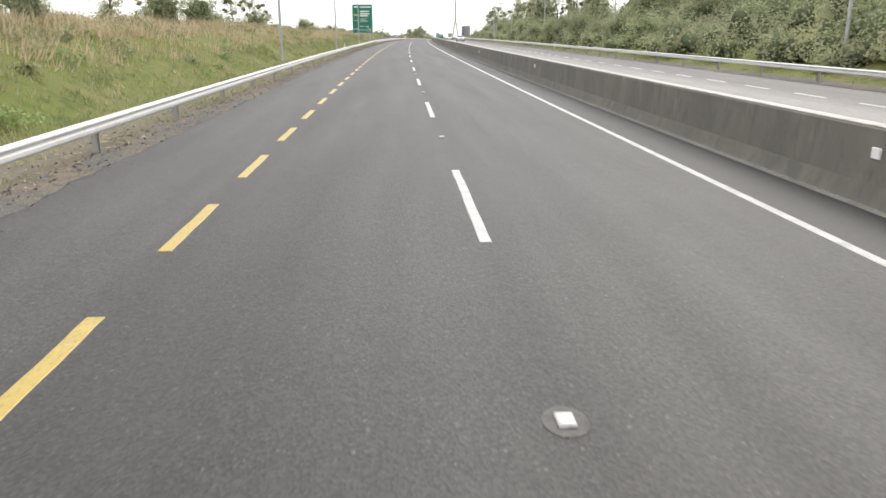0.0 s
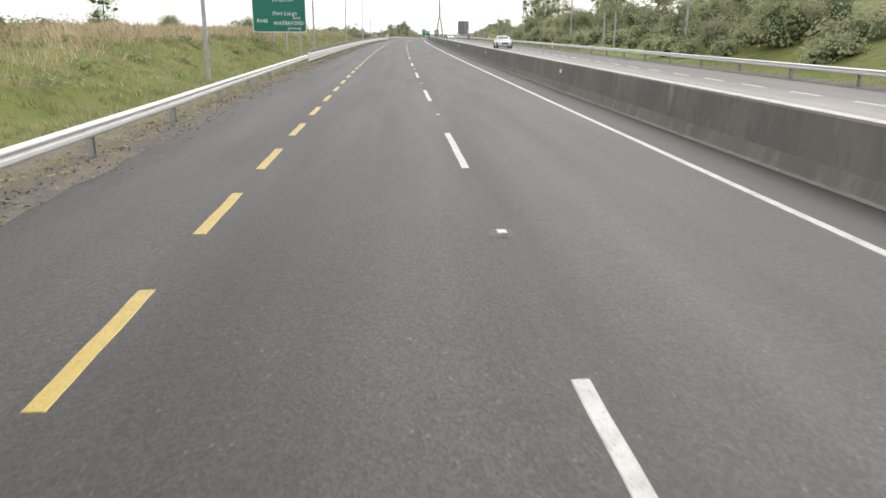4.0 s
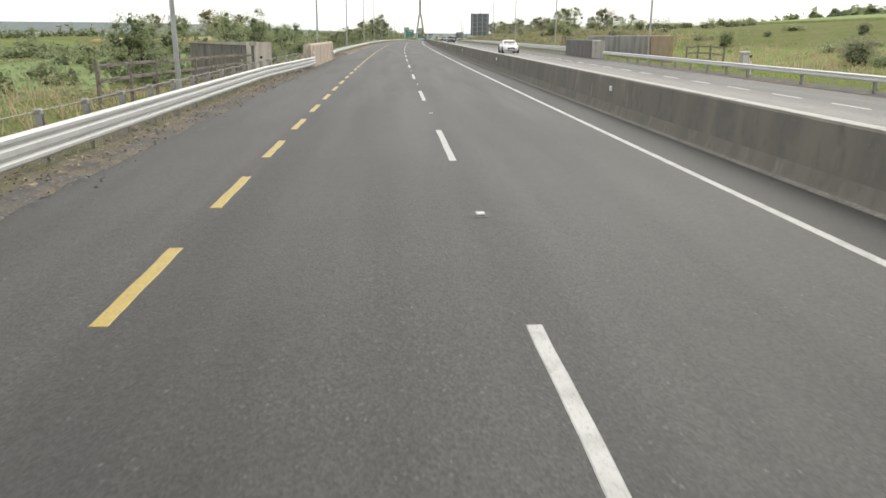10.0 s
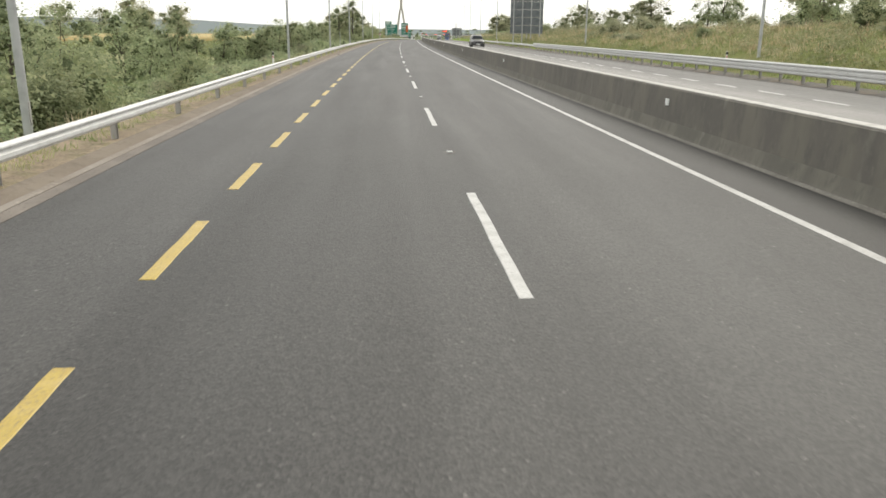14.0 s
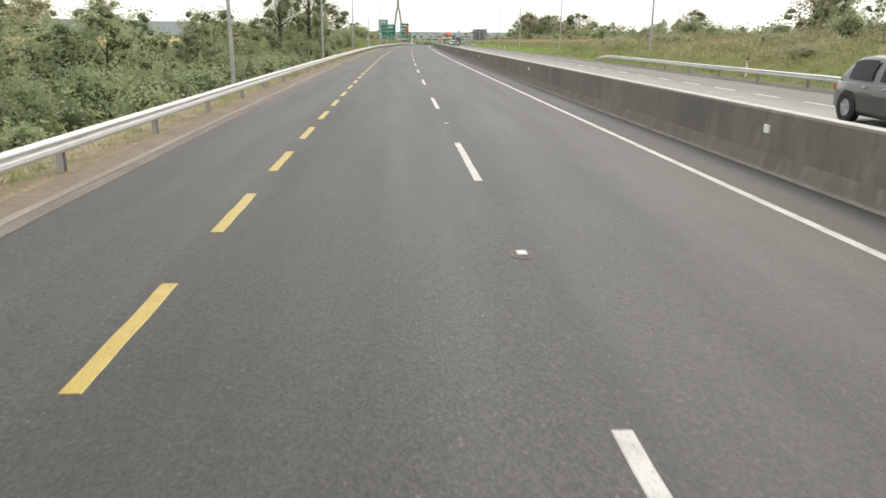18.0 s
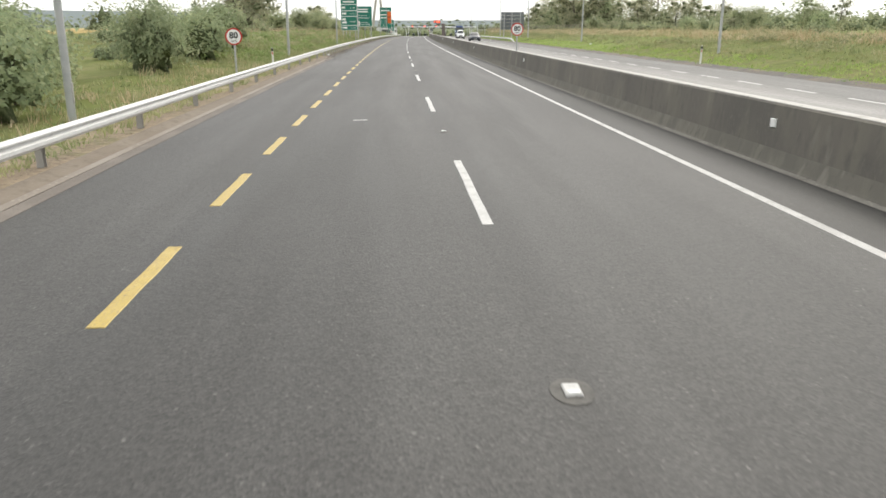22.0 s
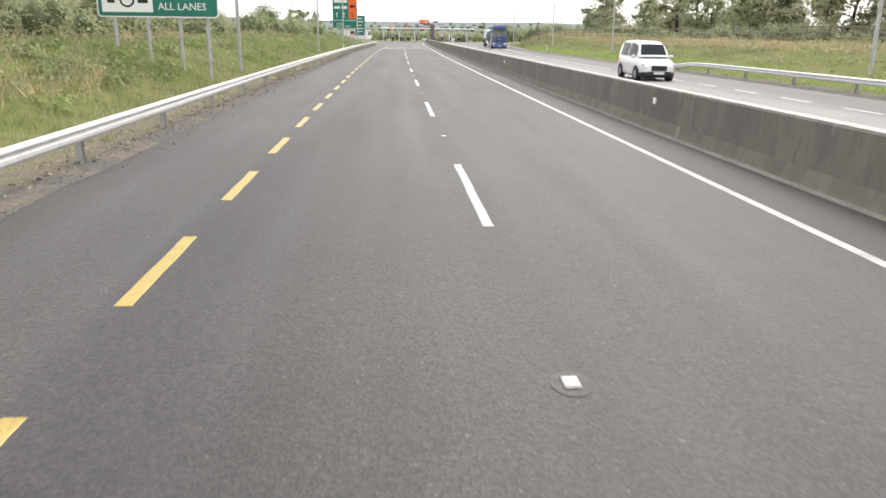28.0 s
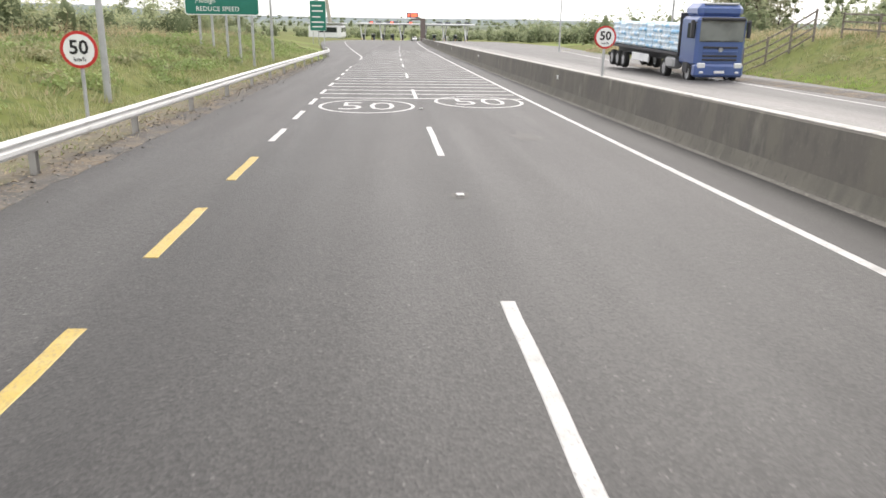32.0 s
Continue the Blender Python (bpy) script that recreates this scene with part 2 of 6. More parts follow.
    l.new(vor.outputs["Distance"], k.inputs["Height"])
    l.new(k.outputs["Normal"], b.inputs["Normal"])
    return m


# From offset 6.2 on, tones are raised to hold low-angle glare off the sky.
TONES = [(-7, 0.6), (-4.6, 0.62), (-3.46, 0.6), (-3.38, 0.47), (-2.7, 0.44), (-1.9, 0.485), (-1.3, 0.53), (-0.7, 0.61), (-0.25, 0.56), (0.12, 0.455), (0.3, 0.47), (0.42, 0.535), (1.2, 0.56), (2.1, 0.53), (3.0, 0.56), (3.6, 0.54),
         (3.76, 0.4), (4.2, 0.36), (5.3, 0.38), (6.2, 1.2), (8.0, 2.0), (10.4, 2.4), (11.6, 2.4), (12.8, 1.5), (13.4, 1.0), (16.5, 0.95)]
ASPHALT = asphalt()


def strip(name, o0, o1, s0, s1, mat, across=6, step=5.0, widen=None):
    """A carriageway sheet with its offsets and chainages as texture coordinates. widen(s): extra width (left, right)."""
    n = int((s1 - s0) / step)
    vs, fs, uvs = [], [], []
    for i in range(n + 1):
        s = s0 + (s1 - s0) * i / n
        a, b = widen(s) if widen else (0, 0)
        for j in range(across + 1):
            o = (o0 - a) + (o1 + b - o0 + a) * j / across
            vs.append(place(s, o))
            uvs.append((o, s))
    k = across + 1
    fs = [(i * k + j, i * k + j + 1, (i + 1) * k + j + 1, (i + 1) * k + j) for i in range(n) for j in range(across)]
    me = from_lists(name, vs, fs, mat)
    layer = me.uv_layers.new(name="UVMap")
    for lo in me.loops:
        layer.data[lo.index].uv = uvs[lo.vertex_index]
    return me


def plaza(s):
    """How far the road widens to the left on its way to the toll plaza."""
    return min(max((s - 858) / 150, 0), 1) * 16 - min(max((s - 1200) / 60, 0), 1) * 14


def plaza_far(s):
    w = min((max(s - 765, 0) / 77) ** 1.6 * 3.8, 15.0)
    return w - min(max((s - 1200) / 60, 0), 1) * 12


road = thing("road", "grey worn asphalt carriageway with two lanes and hard shoulder", "road",
             data=strip("road", -6.15, 5.25, -60, 1420, ASPHALT, 8, widen=lambda s: (plaza(s), 0)), kind="structure")
road_far = thing("road", "grey asphalt of the opposite carriageway, paled with painted sky glare", "road",
                 data=strip("road", 5.25, 16.5, -60, 1420, ASPHALT, 8, widen=lambda s: (0, plaza_far(s))), kind="structure")

# ---------- the land ----------
LEFT_O = [-6.9, -8.8, -12, -17, -30, -60, -120]
LEFT_CUTTING = [(-700, 0, .1, 2.0, 2.8, 3.0, 2.4, 1), (60, 0, .1, 1.9, 2.6, 2.8, 2.2, 1), (130, 0, .1, 1.5, 2.0, 2.2, 1.6, 0), (215, 0, .1, 1.4, 1.9, 1.9, 1.0, -1), (248, 0, .1, 1.2, 1.7, 1.4, 0, -2), (272, 0, 0, .1, -.4, -1.8, -4, -5)]
LEFT_SLOPE = [(300, 0, -.4, -1.2, -2.6, -4.6, -5.5, -6), (400, 0, -.4, -1.4, -3, -5.2, -6, -6), (550, 0, -.3, -1.2, -2.6, -4, -5, -5)]
LEFT_BANK = [(592, 0, .05, .2, 0, -1.6, -3.5, -4.5), (622, 0, .1, 1.3, 1.5, 1.3, .6, 0), (700, 0, .1, 1.3, 1.6, 1.8, 1.8, 1.5), (850, 0, .1, 1.3, 1.7, 2, 2, 1.5), (960, 0, .1, .5, .8, 1, 1, 1), (5000, 0, .2, .5, .8, 1, 1, 1)]
LEFT = LEFT_CUTTING + LEFT_SLOPE + LEFT_BANK
RIGHT_O = [16.6, 18.5, 22, 28, 40, 70, 140]
RIGHT_WOOD = [(-700, 0, .2, 1.5, 3.6, 5, 5.5, 5), (230, 0, .2, 1.3, 3.2, 4.6, 5, 5), (272, 0, .1, .1, .6, 2, 4.0, 8), (318, 0, 0, -.1, .2, 1.2, 4.5, 10.5)]
RIGHT_BANK = [(352, 0, .1, 1.0, 2.3, 2.8, 4.6, 10.5), (420, 0, .2, 1.4, 2.5, 2.8, 4.2, 9.5), (530, 0, .2, 1.2, 2.2, 2.3, 2.4, 3), (600, 0, .1, .8, 1.6, 1.8, 2, 3), (790, 0, .2, .9, 1.6, 1.9, 2, 3), (822, 0, .4, 1.5, 2.1, 2.3, 2.4, 3), (837, 0, .7, 2.3, 2.7, 2.8, 2.7, 3), (855, 0, .6, 2.0, 2.4, 2.5, 2.5, 3), (885, 0, .3, 1.2, 1.6, 2, 2, 3), (960, 0, .1, .3, .6, 1, 1, 2), (5000, 0, .1, .3, .6, 1, 1, 2)]
RIGHT = RIGHT_WOOD + RIGHT_BANK


def terrain(s, o):
    """Height of the land over the road's level."""
    if o < 0:
        rows, offs_u, u = LEFT, [-q for q in LEFT_O], -(o + plaza(s))
    else:
        rows, offs_u, u = RIGHT, RIGHT_O, o - plaza_far(s)
    i = 0
    while i < len(rows) - 2 and rows[i + 1][0] < s:
        i += 1
    f = min(max((s - rows[i][0]) / (rows[i + 1][0] - rows[i][0]), 0), 1)
    f = f * f * (3 - 2 * f)
    prof = [a + (b - a) * f for a, b in zip(rows[i][1:], rows[i + 1][1:])]
    if u < offs_u[0]:
        return -0.25
    j = 0
    while j < len(offs_u) - 2 and offs_u[j + 1] < u:
        j += 1
    g = min(max((u - offs_u[j]) / (offs_u[j + 1] - offs_u[j]), 0), 1)
    h = prof[j] + (prof[j + 1] - prof[j]) * g
    lump = noise.noise(Vector((s * 0.13, o * 0.25, 0.0))) * 0.16 * min(1, max(0, (u - offs_u[0]) / 3))
    far = max(0, u - 150)
    hill = 0.0
    if far:
        r = min(far / 2200, 1)
        hill = r * r * (17 + 16 * noise.noise(Vector((s * 0.0006, o * 0.0008, 3.0)))) + 3 * min(far / 300, 1) * noise.noise(Vector((s * 0.004, o * 0.004, 7.0)))
        if o < -1300:
            r = min((-o - 1300) / 1500, 1)
            hill += r * r * (3 - 2 * r) * (30 + 26 * noise.noise(Vector((s * 0.0009, o * 0.0006, 1.0))))
    if s > 1500:
        r = min((s - 1500) / 1800, 1)
        hill += r * r * (17 + 14 * noise.noise(Vector((s * 0.0008, o * 0.0011, 9.0))))
    return h + lump + hill


def land_grid(name, offs, ss, mat):
    k = len(offs)
    vs = [place(s, o, terrain(s, o)) for s in ss for o in offs]
    fs = [(i * k + j, i * k + j + 1, (i + 1) * k + j + 1, (i + 1) * k + j) for i in range(len(ss) - 1) for j in range(k - 1)]
    return from_lists(name, vs, fs, mat, True)


def land_material():
    m = bpy.data.materials.new("rough_grassland")
    m.use_nodes = True
    n, l = m.node_tree.nodes, m.node_tree.links
    b = n["Principled BSDF"]
    b.inputs["Roughness"].default_value, b.inputs["Specular IOR Level"].default_value = 0.95, 0.1
    co = n.new("ShaderNodeTexCoord")

    def layer(prev, scale, detail, lo, hi, colour):
        t = n.new("ShaderNodeTexNoise")
        t.inputs["Scale"].default_value, t.inputs["Detail"].default_value = scale, detail
        l.new(co.outputs["Object"], t.inputs["Vector"])
        r = n.new("ShaderNodeMapRange")
        r.inputs["From Min"].default_value, r.inputs["From Max"].default_value = lo, hi
        l.new(t.outputs["Fac"], r.inputs["Value"])
        x = n.new("ShaderNodeMix")
        x.data_type = "RGBA"
        x.inputs["B"].default_value = (*colour, 1)
        l.new(r.outputs["Result"], x.inputs["Factor"])
        if prev is None:
            x.inputs["A"].default_value = (0.13, 0.15, 0.045, 1)
        else:
            l.new(prev, x.inputs["A"])
        return x.outputs["Result"]

    o = layer(None, 0.35, 4, 0.45, 0.62, (0.17, 0.165, 0.07))
    o = layer(o, 2.2, 4, 0.5, 0.7, (0.07, 0.1, 0.03))
    o = layer(o, 9, 3, 0.58, 0.75, (0.16, 0.13, 0.06))
    o = layer(o, 0.009, 2, 0.58, 0.61, (0.17, 0.205, 0.065))
    # distance haze put into the colour: far land fades to grey-blue
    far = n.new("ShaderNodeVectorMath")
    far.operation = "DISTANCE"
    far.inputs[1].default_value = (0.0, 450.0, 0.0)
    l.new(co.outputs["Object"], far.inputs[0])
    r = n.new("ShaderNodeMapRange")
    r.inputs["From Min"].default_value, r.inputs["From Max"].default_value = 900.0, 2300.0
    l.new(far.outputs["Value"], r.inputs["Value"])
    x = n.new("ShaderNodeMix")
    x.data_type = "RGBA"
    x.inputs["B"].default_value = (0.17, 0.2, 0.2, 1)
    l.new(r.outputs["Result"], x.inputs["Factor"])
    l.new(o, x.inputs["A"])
    l.new(x.outputs["Result"], b.inputs["Base Color"])
    return m


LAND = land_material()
span = steps(-120, 1260, 6.0)
far_s = [-2500, -1500, -900, -500, -250] + span + [1300, 1400, 1550, 1750, 2000, 2300, 2700, 3200, 3800]
offs_l = [-3600, -2800, -2200, -1700, -1300, -1000, -750, -550, -400, -300, -230, -170, -120, -90, -60, -45, -36, -30, -26, -23, -20, -18.4, -17, -15.7, -14.5, -13.2, -12, -11, -10, -9.3, -8.8, -8.1, -7.5, -6.9, -6.2, -5.5]
offs_r = [15.9, 16.3, 16.6, 17.2, 17.8, 18.5, 19.3, 20.2, 21.2, 22, 23.2, 24.5, 26, 28, 30, 33, 36, 40, 46, 54, 62, 70, 90, 115, 140, 180, 240, 320, 430, 580, 780, 1050, 1400, 1900, 2500, 3200, 3800]
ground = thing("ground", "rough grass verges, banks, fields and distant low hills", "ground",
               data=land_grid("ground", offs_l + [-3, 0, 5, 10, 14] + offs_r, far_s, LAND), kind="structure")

STUBBLE = material("golden_stubble", (0.4, 0.3, 0.13), 0.95, spots=[(0.05, 3, 0.45, 0.6, (0.46, 0.37, 0.17)), (0.6, 4, 0.5, 0.7, (0.3, 0.24, 0.1))])


def field(label, o0, o1, s0, s1, mat):
    offs, ss = [o0 + (o1 - o0) * i / 12 for i in range(13)], steps(s0, s1, 6.0)
    me = land_grid("field", offs, ss, mat)
    me.transform(Matrix.Translation((0, 0, 0.3)))
    bm = bmesh.new()
    bm.from_mesh(me)
    rim = bmesh.ops.extrude_edge_only(bm, edges=[e for e in bm.edges if e.is_boundary])
    for v in rim["geom"]:
        if isinstance(v, bmesh.types.BMVert):
            v.co.z -= 1.2
    bm.to_mesh(me)
    bm.free()
    thing("field", label, "field", data=me, kind="structure")


field("golden stubble field beyond the roadside bushes", -150, -44, 612, 816, STUBBLE)
PASTURE = material("pale_green_pasture", (0.19, 0.24, 0.075), 0.95, spots=[(0.04, 4, 0.42, 0.6, (0.24, 0.27, 0.1)), (0.5, 5, 0.45, 0.65, (0.15, 0.2, 0.06)), (3, 4, 0.5, 0.7, (0.25, 0.265, 0.115))])
MEADOW = material("bright_green_meadow", (0.14, 0.205, 0.06), 0.95, spots=[(0.03, 4, 0.42, 0.6, (0.175, 0.225, 0.075)), (0.6, 5, 0.45, 0.65, (0.115, 0.175, 0.05)), (4, 4, 0.5, 0.7, (0.17, 0.2, 0.07))])
field("bright green meadow below the road", -100, -32, 290, 530, MEADOW)
field("pale green pasture rising behind the underpass", 60, 138, 340, 560, PASTURE)

# ---------- verges ----------
GRAVEL = material("dirty_gravel_verge", (0.1, 0.096, 0.09), 0.95, spots=[(1.1, 5, 0.45, 0.66, (0.17, 0.135, 0.095)), (6, 4, 0.5, 0.7, (0.075, 0.07, 0.065)), (26, 3, 0.58, 0.72, (0.33, 0.28, 0.2))], bump=0.8, bump_scale=22)
KERB = material("weathered_channel_concrete", (0.185, 0.152, 0.116), 0.9, spots=[(0.2, 4, 0.4, 0.64, (0.155, 0.124, 0.095)), (0.7, 5, 0.42, 0.66, (0.205, 0.172, 0.134)), (7, 4, 0.5, 0.75, (0.135, 0.11, 0.086)), (30, 3, 0.58, 0.78, (0.24, 0.205, 0.165))], bump=0.5, bump_scale=30)
def ragged(s, k=0.0):
    return 0.13 * noise.noise(Vector((s * 0.35, 1.0 + k, 0))) + 0.09 * noise.noise(Vector((s * 1.3, 4.0 + k, 0))) + 0.05 * noise.noise(Vector((s * 3.9, 9.0 + k, 0)))


def verge_strip(s0, s1, edge):
    """A gravel strip whose edge frays into the asphalt."""
    n = int((s1 - s0) / 0.4)
    vs = []
    for i in range(n + 1):
        s = s0 + (s1 - s0) * i / n
        e = edge + ragged(s)
        vs += [place(s, o, z) for o, z in ((-7.3, -0.2), (-7.3, 0.06), (-6.8, 0.035), (-6.25 + ragged(s, 20) * 0.5, 0.03), (e - 0.12, 0.014), (e, 0.004), (e + 0.01, -0.15))]
    fs = [(i * 7 + j, i * 7 + j + 1, (i + 1) * 7 + j + 1, (i + 1) * 7 + j) for i in range(n) for j in range(6)]
    return from_lists("verge", vs, fs, GRAVEL)


for s0, s1 in ((-60, 330), (612, 838)):
    thing("verge", "strip of dirty gravel and dead leaves beside the asphalt", "verge", kind="structure", data=verge_strip(s0, s1, -5.62))
SOIL = material("dead_grass_soil", (0.135, 0.12, 0.092), 0.95, spots=[(1.3, 5, 0.45, 0.65, (0.13, 0.125, 0.065)), (9, 4, 0.5, 0.7, (0.22, 0.18, 0.12)), (28, 3, 0.55, 0.7, (0.085, 0.07, 0.05))], bump=0.8, bump_scale=24)
SANDY = material("sandy_kerb_soil", (0.24, 0.185, 0.125), 0.95, spots=[(0.8, 5, 0.45, 0.62, (0.17, 0.155, 0.075)), (3.5, 5, 0.46, 0.66, (0.3, 0.235, 0.16)), (16, 4, 0.52, 0.7, (0.11, 0.085, 0.06)), (34, 3, 0.56, 0.72, (0.36, 0.3, 0.22))], bump=1.0, bump_scale=20)
soil = thing("verge", "strip of brown soil and dead grass behind the kerb", "verge", kind="structure",
             data=sweep("verge", [(-7.5, -0.1), (-7.5, 0.07), (-7.0, 0.1), (-6.6, 0.085), (-6.19, 0.075), (-6.19, -0.1)], 330.5, 616, 1, SANDY, shift=lambda s: (0.0, 0.03 * noise.noise(Vector((s * 0.9, 2, 0))))))
for s0, s1 in ((-60, 300), (616.5, 838)):
    thing("verge", "brown soil and leaf litter under the crash barrier", "verge", kind="structure",
          data=sweep("verge", [(-7.35, -0.1), (-7.35, 0.075), (-6.8, 0.05), (-6.4, 0.042), (-6.2, 0.028), (-6.2, -0.1)], s0, s1, 0.8, SOIL,
                     shift=lambda s: (0.12 * noise.noise(Vector((s * 0.45, 3, 0))) + 0.08 * noise.noise(Vector((s * 1.9, 6, 0))), 0)))
verge_far = thing("verge", "strip of dirty soil at the edge of the opposite carriageway", "verge", kind="structure",
                  data=sweep("verge", [(16.25, -0.2), (16.25, 0.006), (16.5, 0.03), (16.95, 0.07), (17.35, 0.09), (17.35, -0.2)], -60, 850, 6, GRAVEL))
channel = thing("kerb", "sloping weathered concrete edge channel beside the hard shoulder", "kerb", kind="structure",
                data=sweep("kerb", [(-6.18, 0.0), (-6.18, 0.09), (-6.12, 0.1), (-5.98, 0.07), (-5.83, 0.04), (-5.83, 0.0)], 330, 614, 4, KERB))
GUTTER = material("gutter_concrete", (0.15, 0.13, 0.112), 0.85, spots=[(0.8, 5, 0.45, 0.65, (0.2, 0.175, 0.15)), (30, 3, 0.55, 0.75, (0.08, 0.07, 0.06))], bump=0.4, bump_scale=50)
gutter = thing("gutter", "narrow brownish concrete gutter at the foot of the kerb", "gutter", kind="structure",
               data=sweep("gutter", [(-5.72, 0.0), (-5.72, 0.014), (-5.5, 0.006), (-5.5, 0.0)], 330, 614, 2, GUTTER,
                            shift=lambda s: (0.03 * noise.noise(Vector((s * 0.3, 7, 0))), 0)))
LIP = material("worn_pale_kerb_lip", (0.245, 0.22, 0.19), 0.9, spots=[(0.35, 4, 0.42, 0.62, (0.2, 0.172, 0.142)), (14, 3, 0.55, 0.75, (0.33, 0.3, 0.26))], bump=0.3, bump_scale=40)
part("kerb_lip", sweep("kerb_lip", [(-5.825, 0.0), (-5.825, 0.045), (-5.77, 0.036), (-5.725, 0.022), (-5.725, 0.0)], 330, 614, 3, LIP), channel, "pale worn front lip")

# ---------- concrete median barrier, in panels ----------
def barrier_panel(length):
    bm = bmesh.new()
    half = [(-0.28, -0.1), (-0.28, 0.03), (-0.265, 0.06), (-0.2, 0.27), (-0.145, 0.94), (-0.125, 0.965)]
    out = half + [(-x, z) for x, z in half[::-1]]
    ends = []
    for y in (0.003, length - 0.003):
        ends.append([bm.verts.new((x, y, z)) for x, z in out])
    k = len(out)
    for j in range(k):
        bm.faces.new((ends[0][j], ends[0][(j + 1) % k], ends[1][(j + 1) % k], ends[1][j]))
    bm.faces.new(ends[0][::-1])
    bm.faces.new(ends[1])
    bmesh.ops.recalc_face_normals(bm, faces=bm.faces)
    for f in bm.faces:
        if f.calc_center_median().z < 0.2 and len(f.verts) == 4:
            f.material_index = 1
    me = mesh_of("barrier_panel", bm, CONCRETE)
    me.materials.append(TOE)
    return me


TOE = material("mossy_splashed_concrete", (0.158, 0.148, 0.126), 0.9, spots=[(0.5, 5, 0.4, 0.62, (0.128, 0.122, 0.104)), (1.8, 5, 0.46, 0.68, (0.18, 0.17, 0.142)), (9, 4, 0.54, 0.75, (0.115, 0.11, 0.095)), (1.7, 4, 0.66, 0.76, (0.235, 0.222, 0.19))], bump=0.4, bump_scale=40, stretch=(1, 1.3, 0.5), each=0.04)
BARRIER_O = 5.2
# Pale concrete of the barrier top, its colour lightened further for the sky's light.
SKY_BRIGHT = material("sky_brightened_concrete", (0.46, 0.445, 0.42), 0.85, spots=[(3, 4, 0.5, 0.7, (0.34, 0.325, 0.3)), (16, 3, 0.58, 0.75, (0.22, 0.21, 0.185))], bump=0.2, bump_scale=40)
barrier = thing("median_barrier", "long dark stained concrete median barrier in panels", "barrier", at(0, BARRIER_O), kind="structure")
back_to = barrier.matrix_basis.inverted()
PANEL = barrier_panel(6.0)
REFLECTOR = box_mesh("reflector", (0.035, 0.17, 0.14), (0, 0, 0), SIGN_WHITE, 0.008)
TOP = box_mesh("barrier_top", (0.23, 5.96, 0.02), (0, 3.0, 0.972), SKY_BRIGHT, 0.008)
for s in steps(-24, 1140, 6.0):
    p = part("barrier_panel", PANEL, barrier, m=back_to @ at(s, BARRIER_O))
    part("barrier_top", TOP, p, "pale concrete top, brightened in colour as lit by the sky")
for k in range(-7, 40):
    s = 173.6 + 24.62 * k + 0.47 * max(0, k - 18)
    part("reflector", REFLECTOR, barrier, "small white reflector", back_to @ at(s, BARRIER_O - 0.185, 0.66))

DUST = material("pale_road_dust", (0.2, 0.19, 0.168), 0.95, spots=[(1.5, 5, 0.45, 0.65, (0.16, 0.15, 0.132)), (20, 3, 0.55, 0.75, (0.34, 0.32, 0.28))], bump=0.5, bump_scale=60)
part("dust_line", sweep("dust_line", [(4.82, 0.001), (4.87, 0.01), (4.935, 0.03), (4.935, 0.001)], -30, 1130, 3, DUST,
                        shift=lambda s: (0.02 * noise.noise(Vector((s * 0.7, 0, 0))), 0)), road, "pale dust gathered along the barrier foot")

# ---------- lines ----------
def dash(name, width, length, mat):
    """A slightly ragged strip of thick road paint."""
    n = 10
    vs, fs = [], []
    rnd = random.Random(4)
    for i in range(n + 1):
        y = length * i / n
        e = rnd.uniform(-0.006, 0.006)
        vs += [(-width / 2 + e, y, 0), (-width / 2 + 0.008 + e, y, 0.005), (width / 2 - 0.008 + e, y, 0.005), (width / 2 + e, y, 0)]
    for i in range(n):
        for j in range(3):
            fs.append((i * 4 + j, i * 4 + j + 1, i * 4 + j + 5, i * 4 + j + 4))
    fs += [(3, 2, 1, 0), (n * 4, n * 4 + 1, n * 4 + 2, n * 4 + 3)]
    return from_lists(name, vs, fs, mat)


WHITE_DASH = dash("white_dash", 0.125, 4.3, WHITE_PAINT)
YELLOW_DASH = dash("yellow_dash", 0.145, 2.17, YELLOW_PAINT)
FAR_DASH = dash("yellow_dash", 0.13, 2.05, WHITE_PAINT)
PATCH = material("stud_bedding", (0.115, 0.11, 0.1), 0.8, spots=[(12, 3, 0.4, 0.7, (0.075, 0.072, 0.066))], bump=0.3)


def stud_bed():
    bm = bmesh.new()
    bmesh.ops.create_circle(bm, cap_ends=True, segments=18, radius=0.135)
    for v in bm.verts:
        v.co.y *= 1.35
        v.co.z = 0.004
    return mesh_of("road_stud", bm, PATCH)


def stud_body():
    bm = bmesh.new()
    add_box(bm, (0.11, 0.17, 0.02), (0, 0, 0.011), 0.008)
    return mesh_of("stud_casting", bm, WHITE_PAINT)


STUD_BED, STUD_CASE = stud_bed(), stud_body()
STUD_LENS = box_mesh("stud_lens", (0.08, 0.04, 0.016), (0, -0.05, 0.024), SIGN_WHITE, 0.006)
for k in range(-2, 77):
    s = 12.0 * k
    part("white_dash", WHITE_DASH, road, m=at(s - 0.17, 0))
    if s < 806 and k not in (27, 48):    # two studs are lost
        st = part("road_stud", STUD_BED, road, "reflective stud in an oval bed", m=at(s + 7.75 + 0.06 * math.sin(k * 1.9) + (0.65 if k > 63 else 0.3 if k < 5 else 0.0), 0.01))
        part("stud_casting", STUD_CASE, st)
        part("stud_lens", STUD_LENS, st, "white reflective lens")
YELLOW_O, EDGE_O = -3.26, 3.69
RUMBLE = box_mesh("rumble_bar", (6.7, 0.21, 0.008), (0, 0, 0.003), WHITE_PAINT, 0.002)
